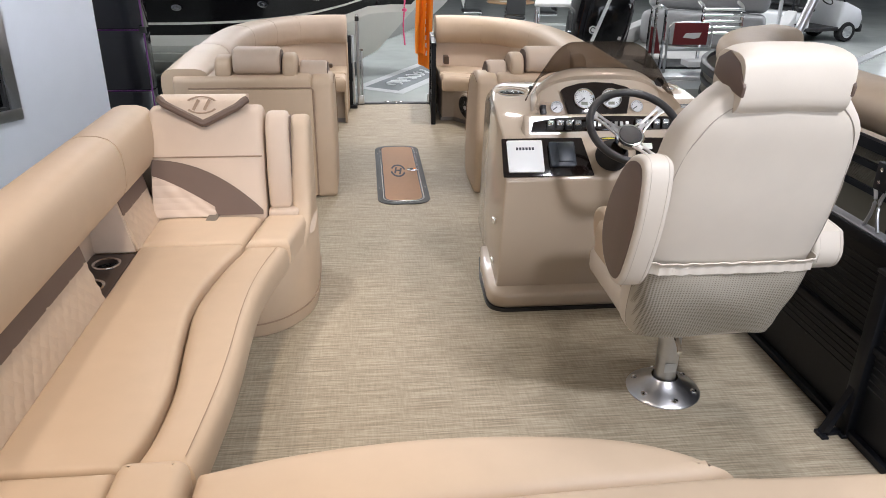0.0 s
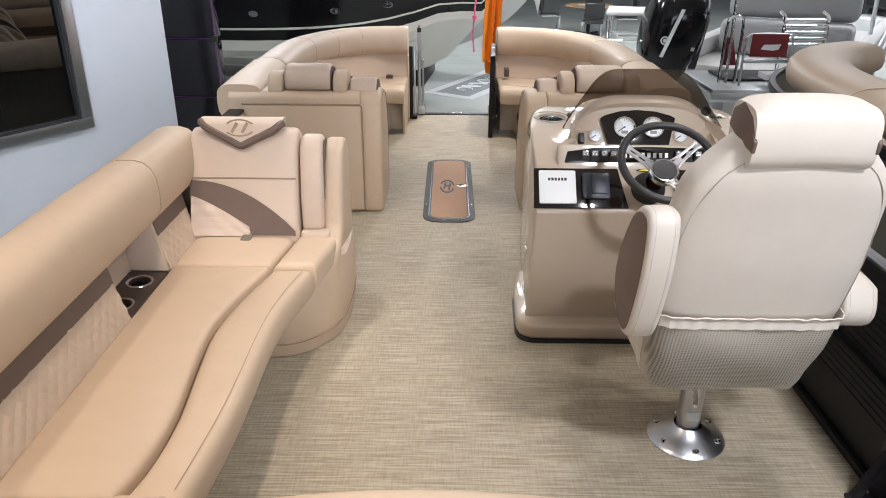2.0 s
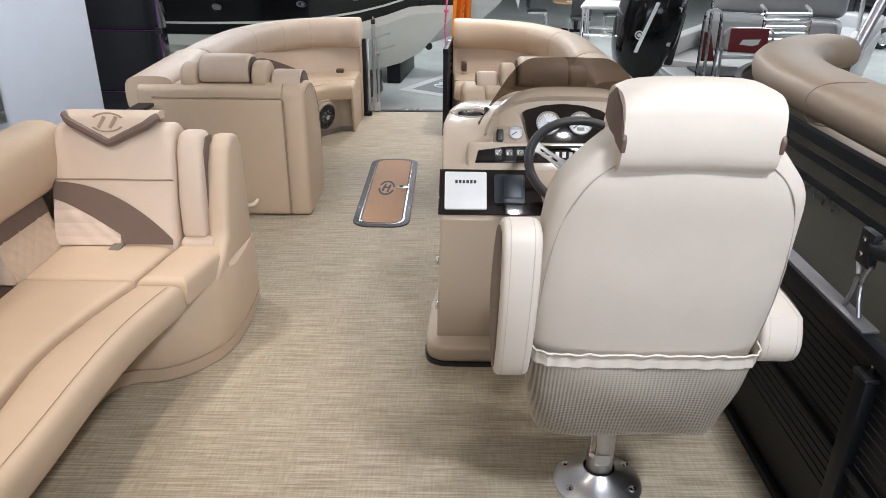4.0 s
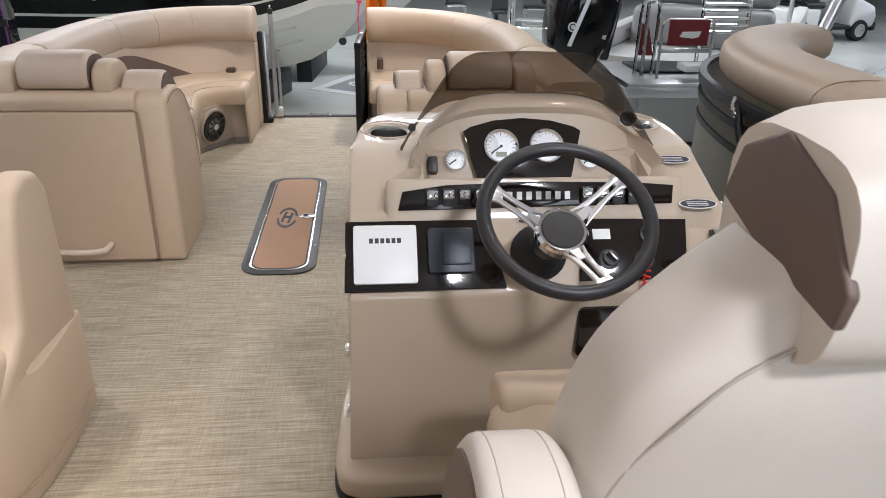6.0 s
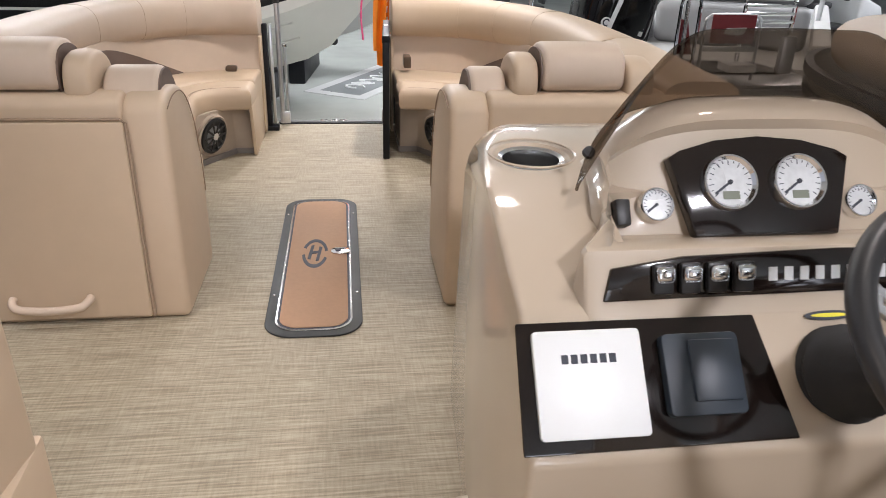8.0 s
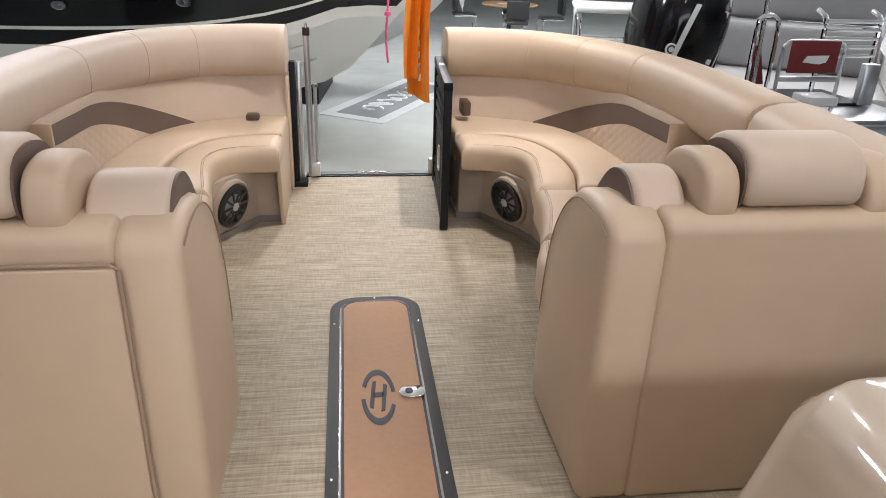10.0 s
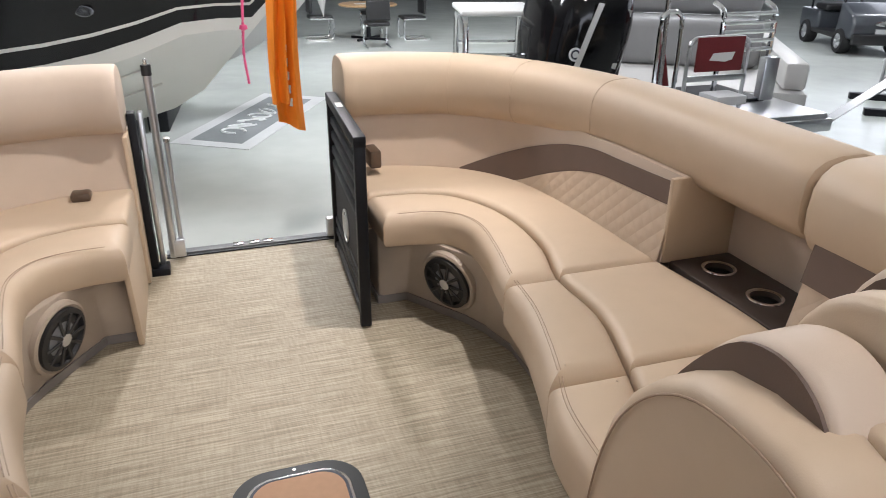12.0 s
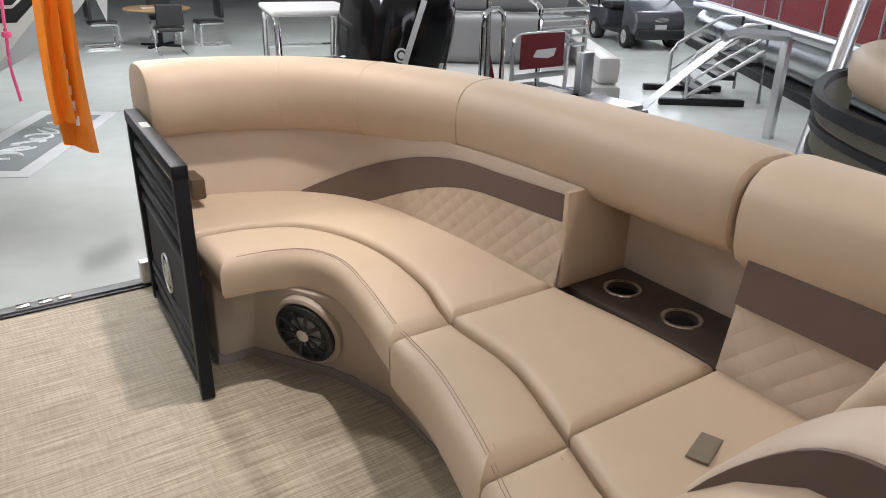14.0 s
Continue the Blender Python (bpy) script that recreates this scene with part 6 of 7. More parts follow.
def showroom_boat(name, bow, yaw, length, beam, black, label, rake=1.0):
    """A trailered hull: V bottom, hard chine, flared topsides."""
    g = thing(name, (*bow, FLOOR_Z), label, "boat")
    m = pose(bow[0], bow[1], 0, 0, 0, yaw)
    st = []
    for i in range(25):
        s = length * (i / 24) ** 1.5
        keel = max(-0.62, 1.1 - 1.08 * s * rake if s * rake < 1.2 else -0.196 - 0.42 * (1 - math.exp(-(s - 1.2) * 1.1)))
        chine = keel + (0.0 if s < 0.55 else 1.0) * min(0.62, 0.95 * (s - 0.55) ** 0.9 if s > 0.55 else 0)
        chine = min(chine, 0.50 - 0.045 * s) if s > 0.62 else keel
        chine = max(chine, keel)
        hb_c = beam / 2 * (1 - math.exp(-max(0, s - 0.62) * 0.95))
        hb_s = beam / 2 * 1.08 * (1 - math.exp(-(s + 0.03) * 1.1))
        sheer = 1.55 - 0.03 * s
        st.append((s, keel, chine, hb_c, hb_s, sheer))

    def skin(fn, n, material, nm, lab=""):
        for sd in (-1, 1):
            rows = [[m @ Vector((-s, sd * fn(k / n, kz, cz, hc, hs, sh)[0], fn(k / n, kz, cz, hc, hs, sh)[1])) for k in range(n + 1)] for s, kz, cz, hc, hs, sh in st]
            part(nm, sheet(rows), material, g, lab)

    skin(lambda t, kz, cz, hc, hs, sh: (hc * t, kz + (cz - kz) * (t ** 0.85)), 6, HULL_WHITE if black else HULL_GREY, "bottom", "white hull bottom" if black else "")

    def side(a, b):
        def fn(t, kz, cz, hc, hs, sh):
            u = a + (b - a) * t
            return hc + (hs - hc) * u ** 1.3 + 0.0015, cz + (sh - cz) * u
        return fn

    if black:
        for a, b, c, nm in ((0.0, 0.10, HULL_WHITE, "white_boot_band"), (0.10, 0.20, HULL_BLACK, "black_band"), (0.20, 0.222, HULL_WHITE, "white_stripe"), (0.222, 1.0, HULL_BLACK, "topside")):
            skin(side(a, b), 5, c, nm)
    else:
        skin(side(0, 1), 5, HULL_GREY, "topside")
    for k in (0.42, 0.75):
        for sd in (-1, 1):
            pts = [m @ Vector((-s, sd * hc * k, kz + (cz - kz) * k ** 0.85 - 0.008)) for s, kz, cz, hc, hs, sh in st if s > 1.3]
            part("strake", tube(pts, 0.014, 6), HULL_WHITE if black else HULL_GREY, g)
    deck = [m @ Vector((-s, sd * hs, sh)) for sd in (1,) for s, kz, cz, hc, hs, sh in st]
    deck += [m @ Vector((-s, -hs, sh)) for s, kz, cz, hc, hs, sh in reversed(st)]
    bm = bmesh.new()
    bm.faces.new([bm.verts.new(p) for p in deck])
    bmesh.ops.triangulate(bm, faces=bm.faces[:])
    part("deck", bm, HULL_WHITE, g)
    if black:
        for s0 in (1.7, 2.6, 3.6, 4.8):
            i = min(range(len(st)), key=lambda q: abs(st[q][0] - s0))
            s, kz, cz, hc, hs, sh = st[i]
            u = 0.36
            p = m @ Vector((-s, -(hc + (hs - hc) * u ** 1.3 + 0.01), cz + (sh - cz) * u))
            part("porthole", lathe([(0.075, 0), (0.075, 0.01), (0.045, 0.014), (0.0, 0.006)], 20, Matrix.Translation(p) @ pose(0, 0, 0, 90, 0, yaw) @ Matrix.Diagonal((1, 0.55, 1, 1))), STEEL, g)
    for s in (2.2, 4.5):
        a = m @ Vector((-s, 0, 0))
        b = box(-0.12, -beam * 0.4, FLOOR_Z, 0.12, beam * 0.4, -0.60, 0.02)
        part("cradle", moved(b, m @ pose(-s, 0, 0)), BLACK, g)
    return g


showroom_boat("cruiser_hull", (0.98, 11.0), -14, 9.0, 2.6, True, "black and white cruiser hull standing in the showroom")
showroom_boat("runabout_hull", (1.62, 13.7), -6, 5.5, 2.0, False, "pale grey runabout hull behind the cruiser", 6.0)
jack = thing("trailer_jack", (-0.15, 16.9, FLOOR_Z), "small trailer jack with a black castor wheel", "trailer jack")
part("castor", lathe([(0.0, -0.03), (0.08, -0.03), (0.08, 0.03), (0.0, 0.03)], 18, pose(-0.15, 16.9, FLOOR_Z + 0.08, 90)), TYRE, jack)
part("post", tube([(-0.15, 16.9, FLOOR_Z + 0.08), (-0.15, 16.9, FLOOR_Z + 0.3), (-0.15, 16.9, FLOOR_Z + 0.6)], 0.03, 8), STEEL, jack)


def flag():
    g = thing("hanging_flag", (0.5, 9.5, 0), "orange nylon flag hanging from the cruiser's bow", "flag")

    def cloth(x0, x1, y, zt, zb, ph):
        rows = []
        for i in range(15):
            t = i / 14
            rows.append([(x0 + (x1 - x0) * u + 0.012 * math.sin(5 * t + ph), y + 0.035 * math.sin(9 * u + 3 * t + ph) + 0.02 * math.sin(4 * t), zt + (zb - 0.10 * u * (ph > 1) - zt) * t) for u in (k / 10 for k in range(11))])
        return rows

    r = cloth(0.36, 0.56, 9.5, 1.25, -0.02, 1.7)
    part("cloth", sheet(r, 0.003), ORANGE, g)
    part("cloth", sheet(cloth(0.34, 0.46, 9.44, 1.25, 0.12, 0.4), 0.003), ORANGE, g)
    for i in range(4, 13):
        p = r[i][6]
        part("print_bar", moved(box(-0.014, -0.004, -0.03, 0.014, 0.0, 0.03, 0.002), Matrix.Translation((p[0], p[1] - 0.004, p[2])) @ pose(0, 0, 0, 0, 12 * (-1) ** i)), WHITE_COVER, g)
    part("rope", tube([(0.45, 9.5, 1.24), (0.6, 10.2, 1.42), (0.96, 10.98, 1.52)], 0.012, 6), WHITE_COVER, g)
    k = thing("pink_ribbon", (0.12, 10.3, 0), "pink tie ribbon hanging from the bow", "ribbon")
    part("ribbon", tube(spline([(0.30, 10.7, 1.0), (0.26, 10.6, 0.62), (0.255, 10.6, 0.52), (0.24, 10.6, 0.30), (0.26, 10.6, 0.05)], 5), 0.012, 6), PINK, k)
    part("knot", lathe([(0.0, -0.03), (0.035, -0.01), (0.03, 0.02), (0.0, 0.03)], 10, pose(0.258, 10.6, 0.52)), PINK, k)


flag()


def floor_mat():
    a, b, o = Vector((0.83, -0.54, 0)), Vector((1.31, 2.42, 0)), Vector((-0.54, 12.6, FLOOR_Z))
    g = thing("floor_mat", tuple(o), "grey printed floor mat with pale border", "mat")
    quad = lambda u0, v0, u1, v1: [tuple((o + a * u + b * v))[:2] for u, v in ((u0, v0), (u1, v0), (u1, v1), (u0, v1))]
    part("border", prism(quad(0, 0, 1, 1), "z", FLOOR_Z, FLOOR_Z + 0.006), RUG_PALE, g)
    part("field", prism(quad(0.17, 0.07, 0.83, 0.93), "z", FLOOR_Z + 0.006, FLOOR_Z + 0.008), RUG_GREY, g)
    for k in range(6):
        c = o + a * 0.5 + b * (0.24 + 0.095 * k)
        pts = [c + a * (0.15 * math.cos(t * 5.2 + k)) + b * (0.04 * math.sin(t * 5.2 + 2 * k)) + Vector((0, 0, 0.010)) for t in (j / 12 for j in range(13))]
        part("script_stroke", tube(pts, 0.016, 6), WHITE_COVER, g)


floor_mat()


def outboard():
    g = thing("outboard_motor", (2.68, 9.15, FLOOR_Z), "glossy black outboard motor on a fishing boat's stern", "outboard motor")
    secs = [(-0.05, 0.16, 0.20), (0.10, 0.24, 0.30), (0.30, 0.31, 0.38), (0.55, 0.34, 0.42), (0.80, 0.33, 0.42), (1.0, 0.28, 0.36), (1.10, 0.18, 0.24)]
    bm, prev = bmesh.new(), None
    for z, w, d in [tuple(p) for p in spline(secs, 4)]:
        vs = [bm.verts.new((2.68 + x + 0.03 * (z - 0.5), 9.15 + y * 1.0, z)) for x, y in oval(-w, w, -d, d, 28, 3.2)]
        if prev:
            for j in range(len(vs)):
                bm.faces.new((prev[j], prev[(j + 1) % len(vs)], vs[(j + 1) % len(vs)], vs[j]))
        prev = vs
    bm.faces.new(prev)
    part("cowl", bm, HULL_BLACK, g)
    part("cowl_flash", sheet([[(2.50 + 0.10 * t, 8.735 - 0.02 * t * t, 0.30 + 0.55 * t), (2.54 + 0.10 * t, 8.728 - 0.02 * t * t, 0.30 + 0.55 * t)] for t in (k / 8 for k in range(9))], 0.006), SILVER_PRINT, g)
    part("round_badge", lathe([(0.048, 0), (0.048, 0.006), (0, 0.008)], 20, pose(2.515, 8.745, 0.485, 90, 0, -6)), WHITE_COVER, g)
    part("badge_ring", lathe([(0.034, 0.006), (0.034, 0.010), (0.022, 0.010), (0.022, 0.006)], 20, pose(2.515, 8.744, 0.485, 90, 0, -6)), INK, g)
    for k in range(7):
        part("lettering_bar", moved(box(-0.022, -0.004, 0.0, 0.022, 0.0, 0.045), Matrix.Translation((2.86 + 0.004 * k, 8.765, 0.42 + 0.062 * k)) @ pose(0, 0, 0, 0, 8, 16)), SILVER_PRINT, g)
    part("side_vent", box(2.90, 8.90, 0.2, 3.02, 9.2, 0.8, 0.03), BLACK_PLASTIC, g)
    part("leg", prism([(8.98, FLOOR_Z + 0.05), (9.30, FLOOR_Z + 0.05), (9.38, -0.05), (8.95, -0.05)], "x", 2.60, 2.76, 0.03), HULL_BLACK, g)
    part("skeg", prism([(9.05, FLOOR_Z), (9.22, FLOOR_Z), (9.26, FLOOR_Z + 0.2), (9.0, FLOOR_Z + 0.2)], "x", 2.66, 2.70, 0.008), HULL_BLACK, g)
    part("mount", box(2.5, 9.3, -0.3, 2.9, 9.62, 0.05, 0.03), BLACK_PLASTIC, g)
    g.matrix_world = pose(2.31, 9.10, FLOOR_Z, 0, 9, 0)


outboard()


def grey_boat():
    """The silver fishing boat that carries the motor, with pole, chair and ladder on its stern."""
    g = thing("fishing_boat", (4.0, 10.4, FLOOR_Z), "silver grey fishing boat with padded grey seats", "boat")
    m = pose(3.75, 9.62, 0, 0, 0, -33)
    add = lambda nm, bm, mt, lab="": part(nm, moved(bm, m), mt, g, lab)
    add("hull", prism([(-0.85, FLOOR_Z + 0.05), (-0.95, -0.10), (-0.95, 0.02), (1.25, 0.02), (1.25, -0.10), (1.1, FLOOR_Z + 0.05)], "y", 0.0, 5.2, 0.03), HULL_GREY)
    add("keel_block", box(-0.5, 0.4, FLOOR_Z, 0.7, 4.0, FLOOR_Z + 0.06), BLACK)
    for x in (-0.95, 1.05):
        add("gunwale", box(x, 0.1, 0.02, x + 0.2, 5.2, 0.26, 0.04), HULL_GREY)
    add("bench", box(-0.70, 1.1, 0.02, 1.0, 1.6, 0.50, 0.10, 4), GREY_SEAT, "rounded grey bench")
    add("bench_back", box(-0.70, 1.45, 0.50, 1.0, 1.8, 0.88, 0.11, 4), GREY_SEAT, "rounded grey bench back")
    add("windshield_post", tube([(1.1, 2.6, 0.26), (1.1, 2.3, 1.0), (1.1, 2.2, 1.5)], 0.03, 8), ALU)
    part("stern_deck", box(2.9, 8.40, -0.08, 4.5, 9.62, 0.0, 0.02), ALU, g, "aluminium stern platform")
    part("platform_edge", box(2.88, 8.37, -0.14, 4.52, 8.41, -0.04, 0.01), ALU, g)
    part("platform_leg", box(3.0, 8.6, FLOOR_Z, 3.12, 8.72, -0.08, 0.01), ALU, g)
    part("platform_leg", box(4.3, 8.6, FLOOR_Z, 4.42, 8.72, -0.08, 0.01), ALU, g)
    part("dark_well", box(3.2, 8.9, 0.001, 4.3, 9.5, 0.03, 0.01), BLACK, g)
    part("pole", tube([(3.17, 8.78, 0.0), (3.16, 8.78, 0.5), (3.14, 8.78, 1.4)], 0.019, 10), STEEL, g)
    part("red_flag_plate", prism([(3.13, 0.20), (3.28, 0.20), (3.20, 0.50), (3.13, 0.52)], "y", 8.82, 8.84), MAROON, g, "red plate beside the pole")
    c = thing("deck_chair", (3.7, 8.75, -0.06), "aluminium deck chair with a maroon canvas back", "chair")
    hoop = lambda x, y, z1: tube(spline([(x, y, -0.055), (x, y, z1 - 0.12), (x + 0.03, y, z1 - 0.02), (x + 0.09, y, z1), (x + 0.15, y, z1 - 0.02), (x + 0.18, y, z1 - 0.12), (x + 0.18, y, -0.055)], 4), 0.018, 8)
    part("arm_loop", hoop(3.20, 8.80, 0.70), CHROME, c)
    part("back_frame", tube(spline([(3.40, 8.70, -0.055), (3.40, 8.70, 0.42), (3.43, 8.70, 0.50), (3.50, 8.70, 0.52), (3.80, 8.70, 0.52), (3.90, 8.70, 0.50), (3.93, 8.70, 0.42), (3.93, 8.70, -0.055)], 4), 0.016, 8), ALU, c)
    part("canvas_back", box(3.455, 8.675, 0.275, 3.875, 8.69, 0.525, 0.006), MAROON, c, "maroon canvas back")
    part("print_patch", prism([(3.57, 0.36), (3.60, 0.41), (3.79, 0.415), (3.77, 0.36), (3.71, 0.345)], "y", 8.670, 8.675), WHITE_COVER, c)
    part("seat_rail", box(3.40, 8.69, 0.20, 3.93, 8.71, 0.245, 0.006), ALU, c)
    part("white_tray", box(3.66, 8.62, 0.02, 3.93, 8.85, 0.09, 0.01), CART_WHITE, c)
    l = thing("boarding_ladder", (4.1, 8.95, -0.06), "folded chrome boarding ladder", "ladder")
    for x in (3.82, 4.32):
        part("rail", tube(spline([(x, 8.95, -0.055), (x, 8.95, 0.5), (x, 8.97, 0.66), (x - 0.03, 9.05, 0.72)], 4), 0.022, 8), CHROME, l)
    for k in range(5):
        part("rung", tube([(3.82, 8.94 - 0.002 * k, 0.36 + 0.07 * k), (4.07, 8.93, 0.36 + 0.07 * k), (4.32, 8.94, 0.36 + 0.07 * k)], 0.017, 8), CHROME, l)
    part("side_block", box(4.22, 8.85, -0.05, 4.36, 8.93, 0.30, 0.01), ALU, l)
    c.location = c.location + Vector((-0.13, -0.08, 0.06))
    l.location = l.location + Vector((0.01, 0.03, 0.06))


grey_boat()


def table_with_chairs():
    t = thing("display_stand", (2.25, 9.85, FLOOR_Z), "tall white-topped stand on chrome tube legs", "stand")
    m = pose(2.26, 9.98, 0, 0, 0, -14)
    part("top", moved(box(-0.30, -0.38, 0.66, 0.34, 0.38, 0.705, 0.018, 3), m), WHITE_COVER, t)
    for x in (-0.26, 0.30):
        pts = spline([(x, -0.42, FLOOR_Z), (x, -0.40, 0.0), (x, -0.36, 0.50), (x, -0.28, 0.64), (x, 0, 0.655), (x, 0.28, 0.64), (x, 0.36, 0.50), (x, 0.40, 0.0), (x, 0.42, FLOOR_Z)], 5)
        part("leg_frame", moved(tube(pts, 0.026, 10), m), CHROME, t)
    for y, z in ((-0.38, 0.36), (0.38, 0.36), (-0.40, -0.3), (0.40, -0.3)):
        part("stretcher", moved(tube([(-0.26, y, z), (0.02, y, z), (0.30, y, z)], 0.018, 8), m), CHROME, t)
    st = thing("bar_stool", (7.6, 18.0, FLOOR_Z), "chrome framed stool beside the white table", "stool")
    part("frame", tube(spline([(7.35, 17.8, FLOOR_Z), (7.35, 17.8, -0.35), (7.42, 17.8, -0.22), (7.6, 17.8, -0.2), (7.75, 17.8, -0.3), (7.8, 17.8, FLOOR_Z)], 4), 0.035, 8), CHROME, st)
    part("frame", tube(spline([(7.35, 18.3, FLOOR_Z), (7.35, 18.3, -0.35), (7.42, 18.3, -0.22), (7.6, 18.3, -0.2), (7.75, 18.3, -0.3), (7.8, 18.3, FLOOR_Z)], 4), 0.035, 8), CHROME, st)
    part("seat", box(7.33, 17.75, -0.30, 7.82, 18.35, -0.24, 0.02), GREY_SEAT, st)
    r = thing("round_table", (3.6, 20.2, FLOOR_Z), "round wooden meeting table on a dark base", "table")
    part("tabletop", lathe([(0, -0.24), (0.62, -0.24), (0.64, -0.22), (0.62, -0.20), (0, -0.20)], 32, pose(3.6, 20.2, 0)), TABLE_TOP, r)
    part("column", tube([(3.6, 20.2, FLOOR_Z + 0.03), (3.6, 20.2, -0.6), (3.6, 20.2, -0.24)], 0.05, 10), BLACK, r)
    for a in range(4):
        part("foot", moved(box(0, -0.03, FLOOR_Z, 0.45, 0.03, FLOOR_Z + 0.05, 0.01), pose(3.6, 20.2, 0, 0, 0, 45 + 90 * a)), BLACK, r)
    part("paper", box(3.3, 20.05, -0.20, 3.55, 20.25, -0.195), WHITE_COVER, r)
    c = thing("cantilever_chair", (4.5, 19.9, FLOOR_Z), "black cantilever chair with chrome frame", "chair", "chairs round the table")
    for y in (19.66, 20.14):
        part("frame", tube(spline([(4.85, y, FLOOR_Z + 0.02), (4.4, y, FLOOR_Z + 0.02), (4.27, y, FLOOR_Z + 0.06), (4.27, y, -0.55), (4.33, y, -0.5), (4.75, y, -0.5)], 4), 0.022, 8), CHROME, c)
    part("seat", box(4.26, 19.66, -0.52, 4.76, 20.14, -0.44, 0.03, 3), BLACK_PLASTIC, c)
    part("backrest", box(4.70, 19.66, -0.40, 4.77, 20.14, -0.02, 0.03, 3), BLACK_PLASTIC, c)
    for x, y, a in ((2.6, 20.5, 180), (3.5, 19.05, -95), (3.9, 21.2, 80)):
        copy_thing(c, pose(x, y, FLOOR_Z, 0, 0, a))


table_with_chairs()


def wheel(parent, centre, R, w, yaw=0.0):
    m = Matrix.Translation(centre) @ pose(0, 0, 0, 90, 0, yaw)
    t = part("wheel", lathe([(R * 0.62, -w / 2), (R * 0.93, -w / 2), (R, -w * 0.32), (R, w * 0.32), (R * 0.93, w / 2), (R * 0.62, w / 2), (R * 0.6, w * 0.2)], 28, m), TYRE, parent, "black tyre")
    part("rim", lathe([(R * 0.64, -w * 0.44), (R * 0.5, -w * 0.36), (R * 0.3, -w * 0.42), (0, -w * 0.46)], 20, m), ALU, t)
    part("rim", lathe([(R * 0.64, w * 0.44), (R * 0.5, w * 0.36), (R * 0.3, w * 0.42), (0, w * 0.46)], 20, m), ALU, t)
    for k in range(5):
        b = box(R * 0.2, -R * 0.06, -w * 0.47, R * 0.6, R * 0.06, -w * 0.38, 0.004)
        part("spoke", moved(b, m @ pose(0, 0, 0, 0, 0, 72 * k)), CART_WHITE, t)


def golf_cart(x, y, yaw, paint, label):
    g = thing("golf_cart", (x, y, FLOOR_Z), label, "golf cart", "golf carts in the showroom")
    m = pose(x, y, FLOOR_Z, 0, 0, yaw)
    add = lambda nm, bm, mt, lab="": part(nm, moved(bm, m), mt, g, lab)
    add("front_cowl", prism([(-1.25, 0.30), (-1.30, 0.55), (-1.20, 0.78), (-0.75, 0.95), (-0.60, 0.98), (-0.55, 0.30)], "x", -0.58, 0.58, 0.07, 3, 20), paint)
    add("bumper", box(-0.55, -1.36, 0.22, 0.55, -1.22, 0.42, 0.03), BLACK_PLASTIC)
    add("headlight", prism(ellipse(0, 0.62, 0.17, 0.05), "y", -1.315, -1.27, 0.004), STEEL)
    add("number_plate", box(-0.13, -1.312, 0.43, 0.13, -1.295, 0.52), CART_WHITE)
    add("floor_pan", box(-0.58, -0.6, 0.26, 0.58, 0.9, 0.36, 0.02), BLACK_PLASTIC)
    add("rear_body", box(-0.58, 0.3, 0.30, 0.58, 1.25, 0.72, 0.06, 3), paint)
    add("seat", box(-0.52, 0.15, 0.72, 0.52, 0.70, 0.86, 0.05, 3), BLACK_PLASTIC)
    add("seat_back", box(-0.52, 0.66, 0.90, 0.52, 0.80, 1.30, 0.05, 3), BLACK_PLASTIC)
    for sx in (-0.52, 0.52):
        add("roof_post", tube([(sx, -0.66, 0.95), (sx, -0.45, 1.5), (sx, -0.35, 1.85)], 0.025, 8), BLACK)
        add("roof_post", tube([(sx, 0.85, 0.7), (sx, 0.85, 1.3), (sx, 0.82, 1.85)], 0.025, 8), BLACK)
    add("roof", box(-0.6, -0.6, 1.85, 0.6, 1.1, 1.91, 0.03), paint)
    add("steering_wheel", ring_torus(0.17, 0.016, pose(-0.25, -0.35, 1.0, 45)), BLACK_PLASTIC)
    for wx in (-0.52, 0.52):
        for wy in (-0.85, 0.80):
            c = m @ Vector((wx, wy, 0.24))
            wheel(g, c, 0.24, 0.22, yaw + 90)
    return g


golf_cart(13.1, 16.3, -22, CART, "charcoal golf cart parked on the showroom floor")
golf_cart(10.9, 18.4, 100, CART_WHITE, "white utility cart parked on the showroom floor")


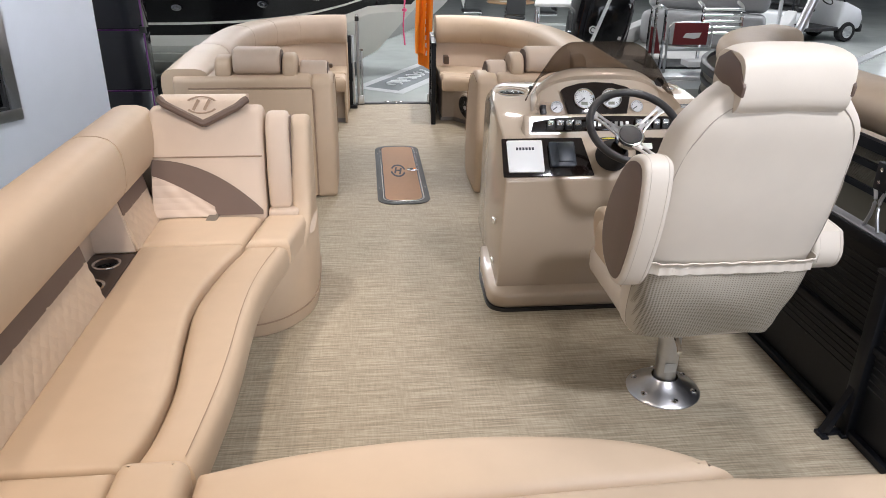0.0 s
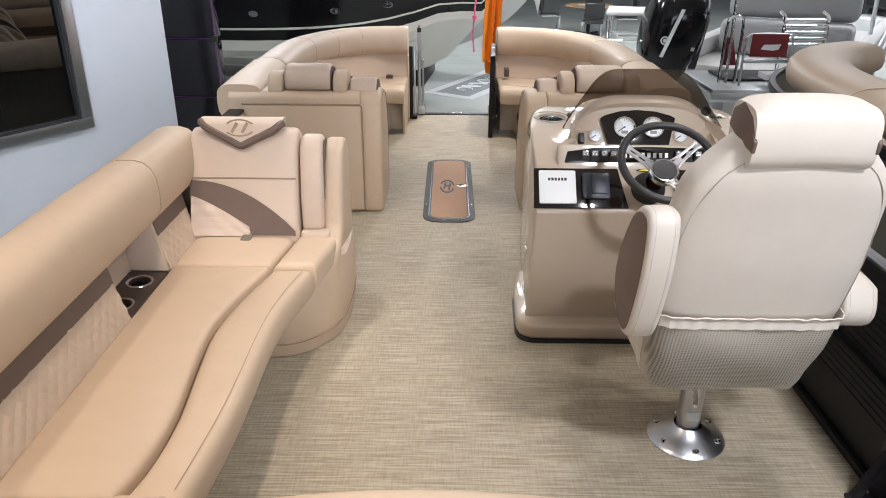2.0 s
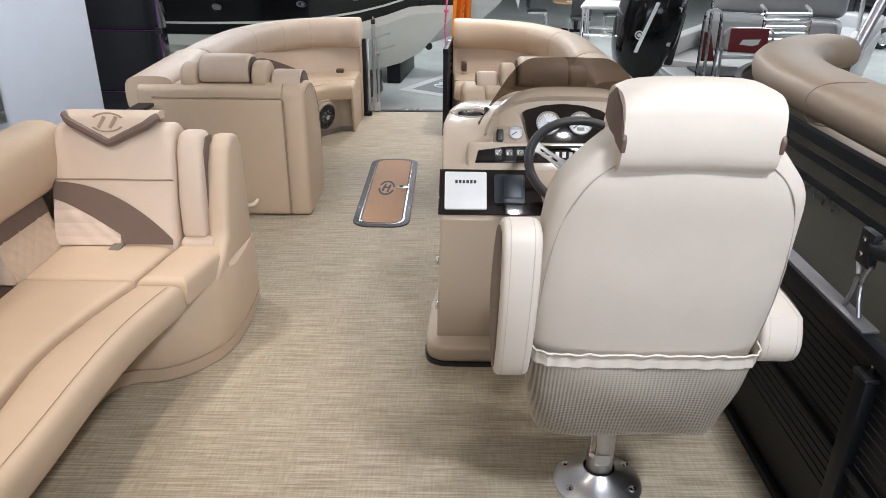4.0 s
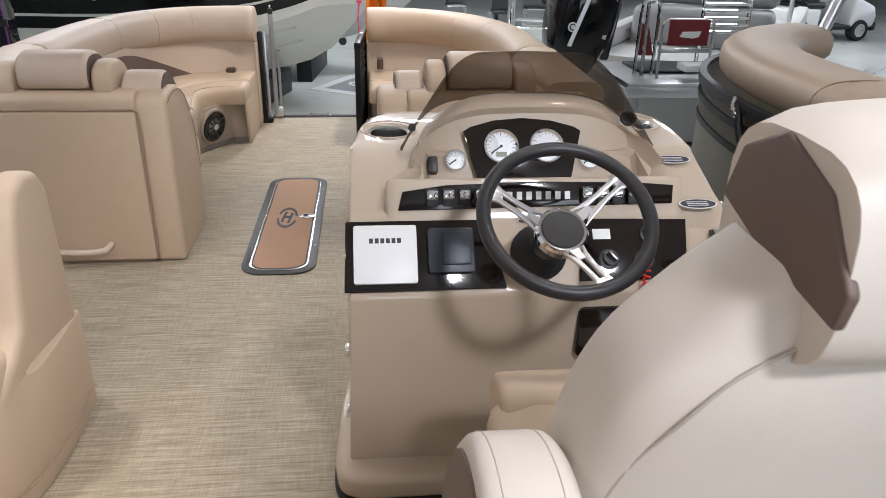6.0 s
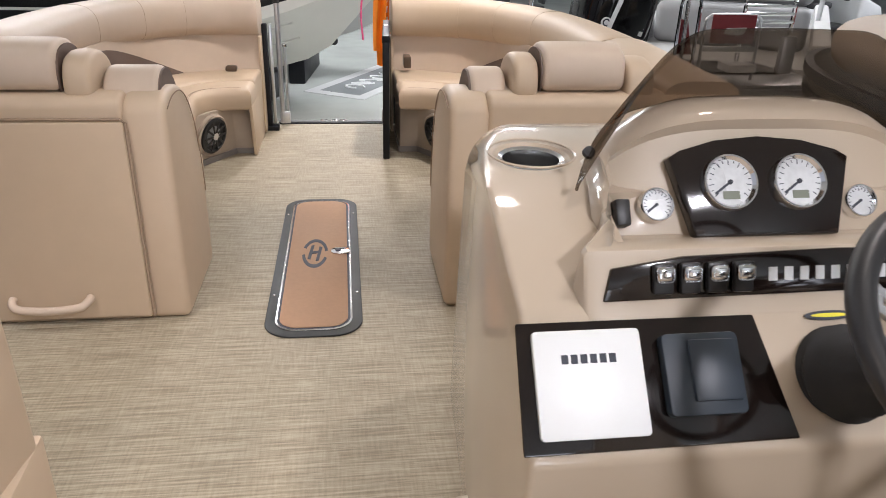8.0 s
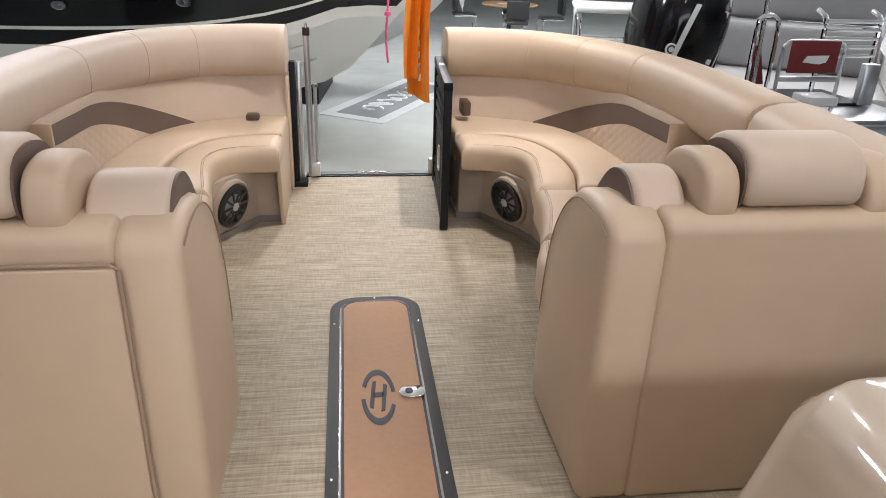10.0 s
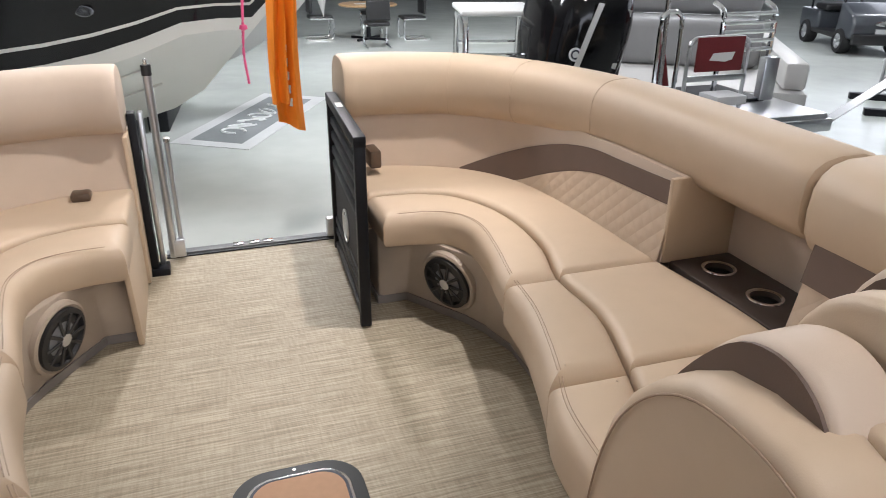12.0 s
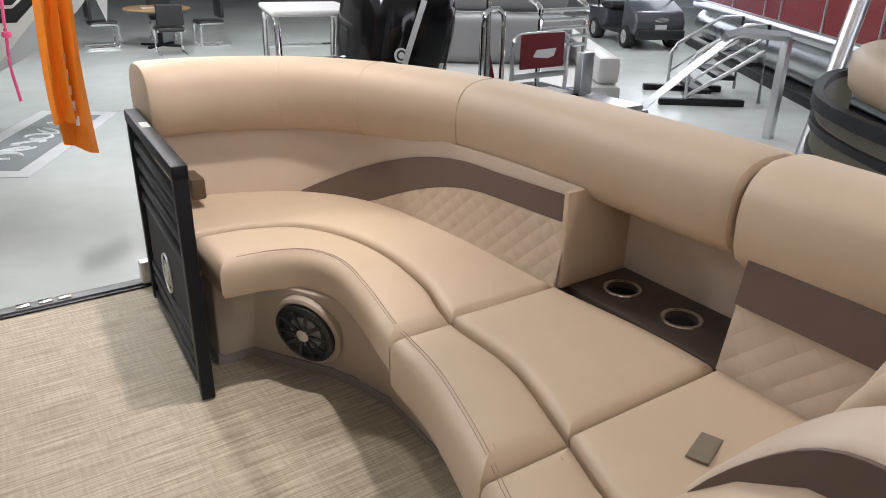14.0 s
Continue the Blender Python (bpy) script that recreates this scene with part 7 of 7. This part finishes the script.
def red_pontoon():
    """The pontoon boat with red panels at the back of the aisle."""
    o, d, nrm = Vector((9.55, 9.55, 0)), Vector((0.60, 0.80, 0)), Vector((0.80, -0.60, 0))
    m = Matrix((d, -nrm, Vector((0, 0, 1)))).transposed().to_4x4()
    m.translation = o
    g = thing("pontoon_boat", (12.2, 12.0, FLOOR_Z), "pontoon boat with red corrugated fence panels", "boat")
    add = lambda nm, bm, mt, lab="": part(nm, moved(bm, m), mt, g, lab)
    L0, L1 = -3.0, 7.5
    add("skirt", box(L0, -0.12, FLOOR_Z, L1, 0.0, FLOOR_Z + 0.14, 0.01), BLACK, "black floor skirt")
    add("pontoon", tube([(x, -0.50, -0.48) for x in (L0, 0, 4, L1)], 0.34, 24), PONTOON)
    add("bunk", box(L0, -2.0, FLOOR_Z + 0.14, L1, -0.3, -0.80), BLACK)
    add("deck", box(L0, -2.6, -0.14, L1, -0.1, -0.04, 0.01), ALU)
    add("edge_rail", box(L0, -0.10, -0.10, L1, -0.06, -0.02, 0.01), ALU)
    add("fence_panel", box(L0, -0.16, 0.06, L1, -0.14, 0.66), MAROON_PANEL, "red corrugated panel")
    for k in range(20):
        add("rib", box(L0, -0.142, 0.08 + 0.029 * k, L1, -0.132, 0.092 + 0.029 * k, 0.002, 1), MAROON_PANEL)
    for z0, z1 in ((0.02, 0.06), (0.66, 0.71)):
        add("rail", box(L0, -0.17, z0, L1, -0.12, z1, 0.008), ALU)
    for x in (-2.2, -0.6, 1.0, 2.6, 3.3, 5.0, 6.6):
        add("upright", box(x, -0.17, 0.02, x + 0.05, -0.115, 0.70, 0.006), ALU)
    add("cushion", box(L0, -0.45, 0.66, L1, -0.18, 0.90, 0.08, 3), MAROON)
    arch = spline([(-1.6, -0.12, 0.02), (-1.0, -0.10, 0.75), (-0.2, -0.12, 1.35), (0.8, -0.2, 1.7)], 6)
    add("canopy_tube", tube(arch, 0.035, 10), ALU)
    return g


red_pontoon()


def step_stairs():
    g = thing("boarding_steps", (9.3, 11.5, FLOOR_Z), "aluminium boarding steps with black treads and handrails", "steps")
    d, n = Vector((0.60, 0.80, 0)), Vector((0.80, -0.60, 0))
    o = Vector((9.22, 11.35, FLOOR_Z))
    m = Matrix((d, n, Vector((0, 0, 1)))).transposed().to_4x4()
    if m.determinant() < 0:
        m = Matrix((d, -n, Vector((0, 0, 1)))).transposed().to_4x4()
        n = -n
    m.translation = o
    add = lambda nm, bm, mt, lab="": part(nm, moved(bm, m), mt, g, lab)
    sg = 1 if (m.to_3x3() @ Vector((0, 1, 0))).x > 0 else -1
    for k in range(3):
        y = sg * (-0.15 + 0.30 * k)
        add("tread", box(-0.55, y - 0.13, 0.16 + 0.20 * k, 0.55, y + 0.13, 0.22 + 0.20 * k, 0.01), BLACK, "black ribbed tread")
    for x in (-0.55, 0.55):
        add("base_runner", box(x - 0.06, -0.45, 0, x + 0.06, 0.75, 0.09, 0.01), BLACK)
        add("handrail", tube([(x, sg * -0.40, 0.55), (x, sg * -0.30, 0.72), (x, sg * 0.3, 1.12), (x, sg * 0.62, 1.14), (x, sg * 0.66, 0.05)], 0.026, 8), ALU)
        add("upright", tube([(x, sg * -0.38, 0.05), (x, sg * -0.38, 0.3), (x, sg * -0.38, 0.60)], 0.026, 8), ALU)
        add("stringer", tube([(x, sg * -0.38, 0.12), (x, sg * 0.1, 0.42), (x, sg * 0.62, 0.78)], 0.03, 8), ALU)
        add("low_rail", tube([(x, sg * -0.38, 0.30), (x, sg * 0.1, 0.66), (x, sg * 0.62, 0.98)], 0.02, 8), ALU)
    h = thing("hand_rail", (7.9, 9.4, FLOOR_Z), "square aluminium handrail of a boarding ramp", "handrail")
    part("upright", box(7.88, 9.31, FLOOR_Z, 7.98, 9.41, 0.22, 0.012), ALU, h)
    top = [(6.75, 9.36, 0.30), (7.05, 9.36, 0.33), (7.93, 9.36, 0.24)]
    part("top_rail", tube(top, 0.055, 4), ALU, h)
    part("slope_rail", tube([(6.98, 9.36, 0.33), (6.3, 9.36, 0.02), (5.0, 9.36, -0.62), (4.8, 9.36, -0.72)], 0.05, 4), ALU, h)
    part("foot", box(4.70, 9.30, FLOOR_Z, 4.84, 9.42, -0.68, 0.01), ALU, h)


step_stairs()
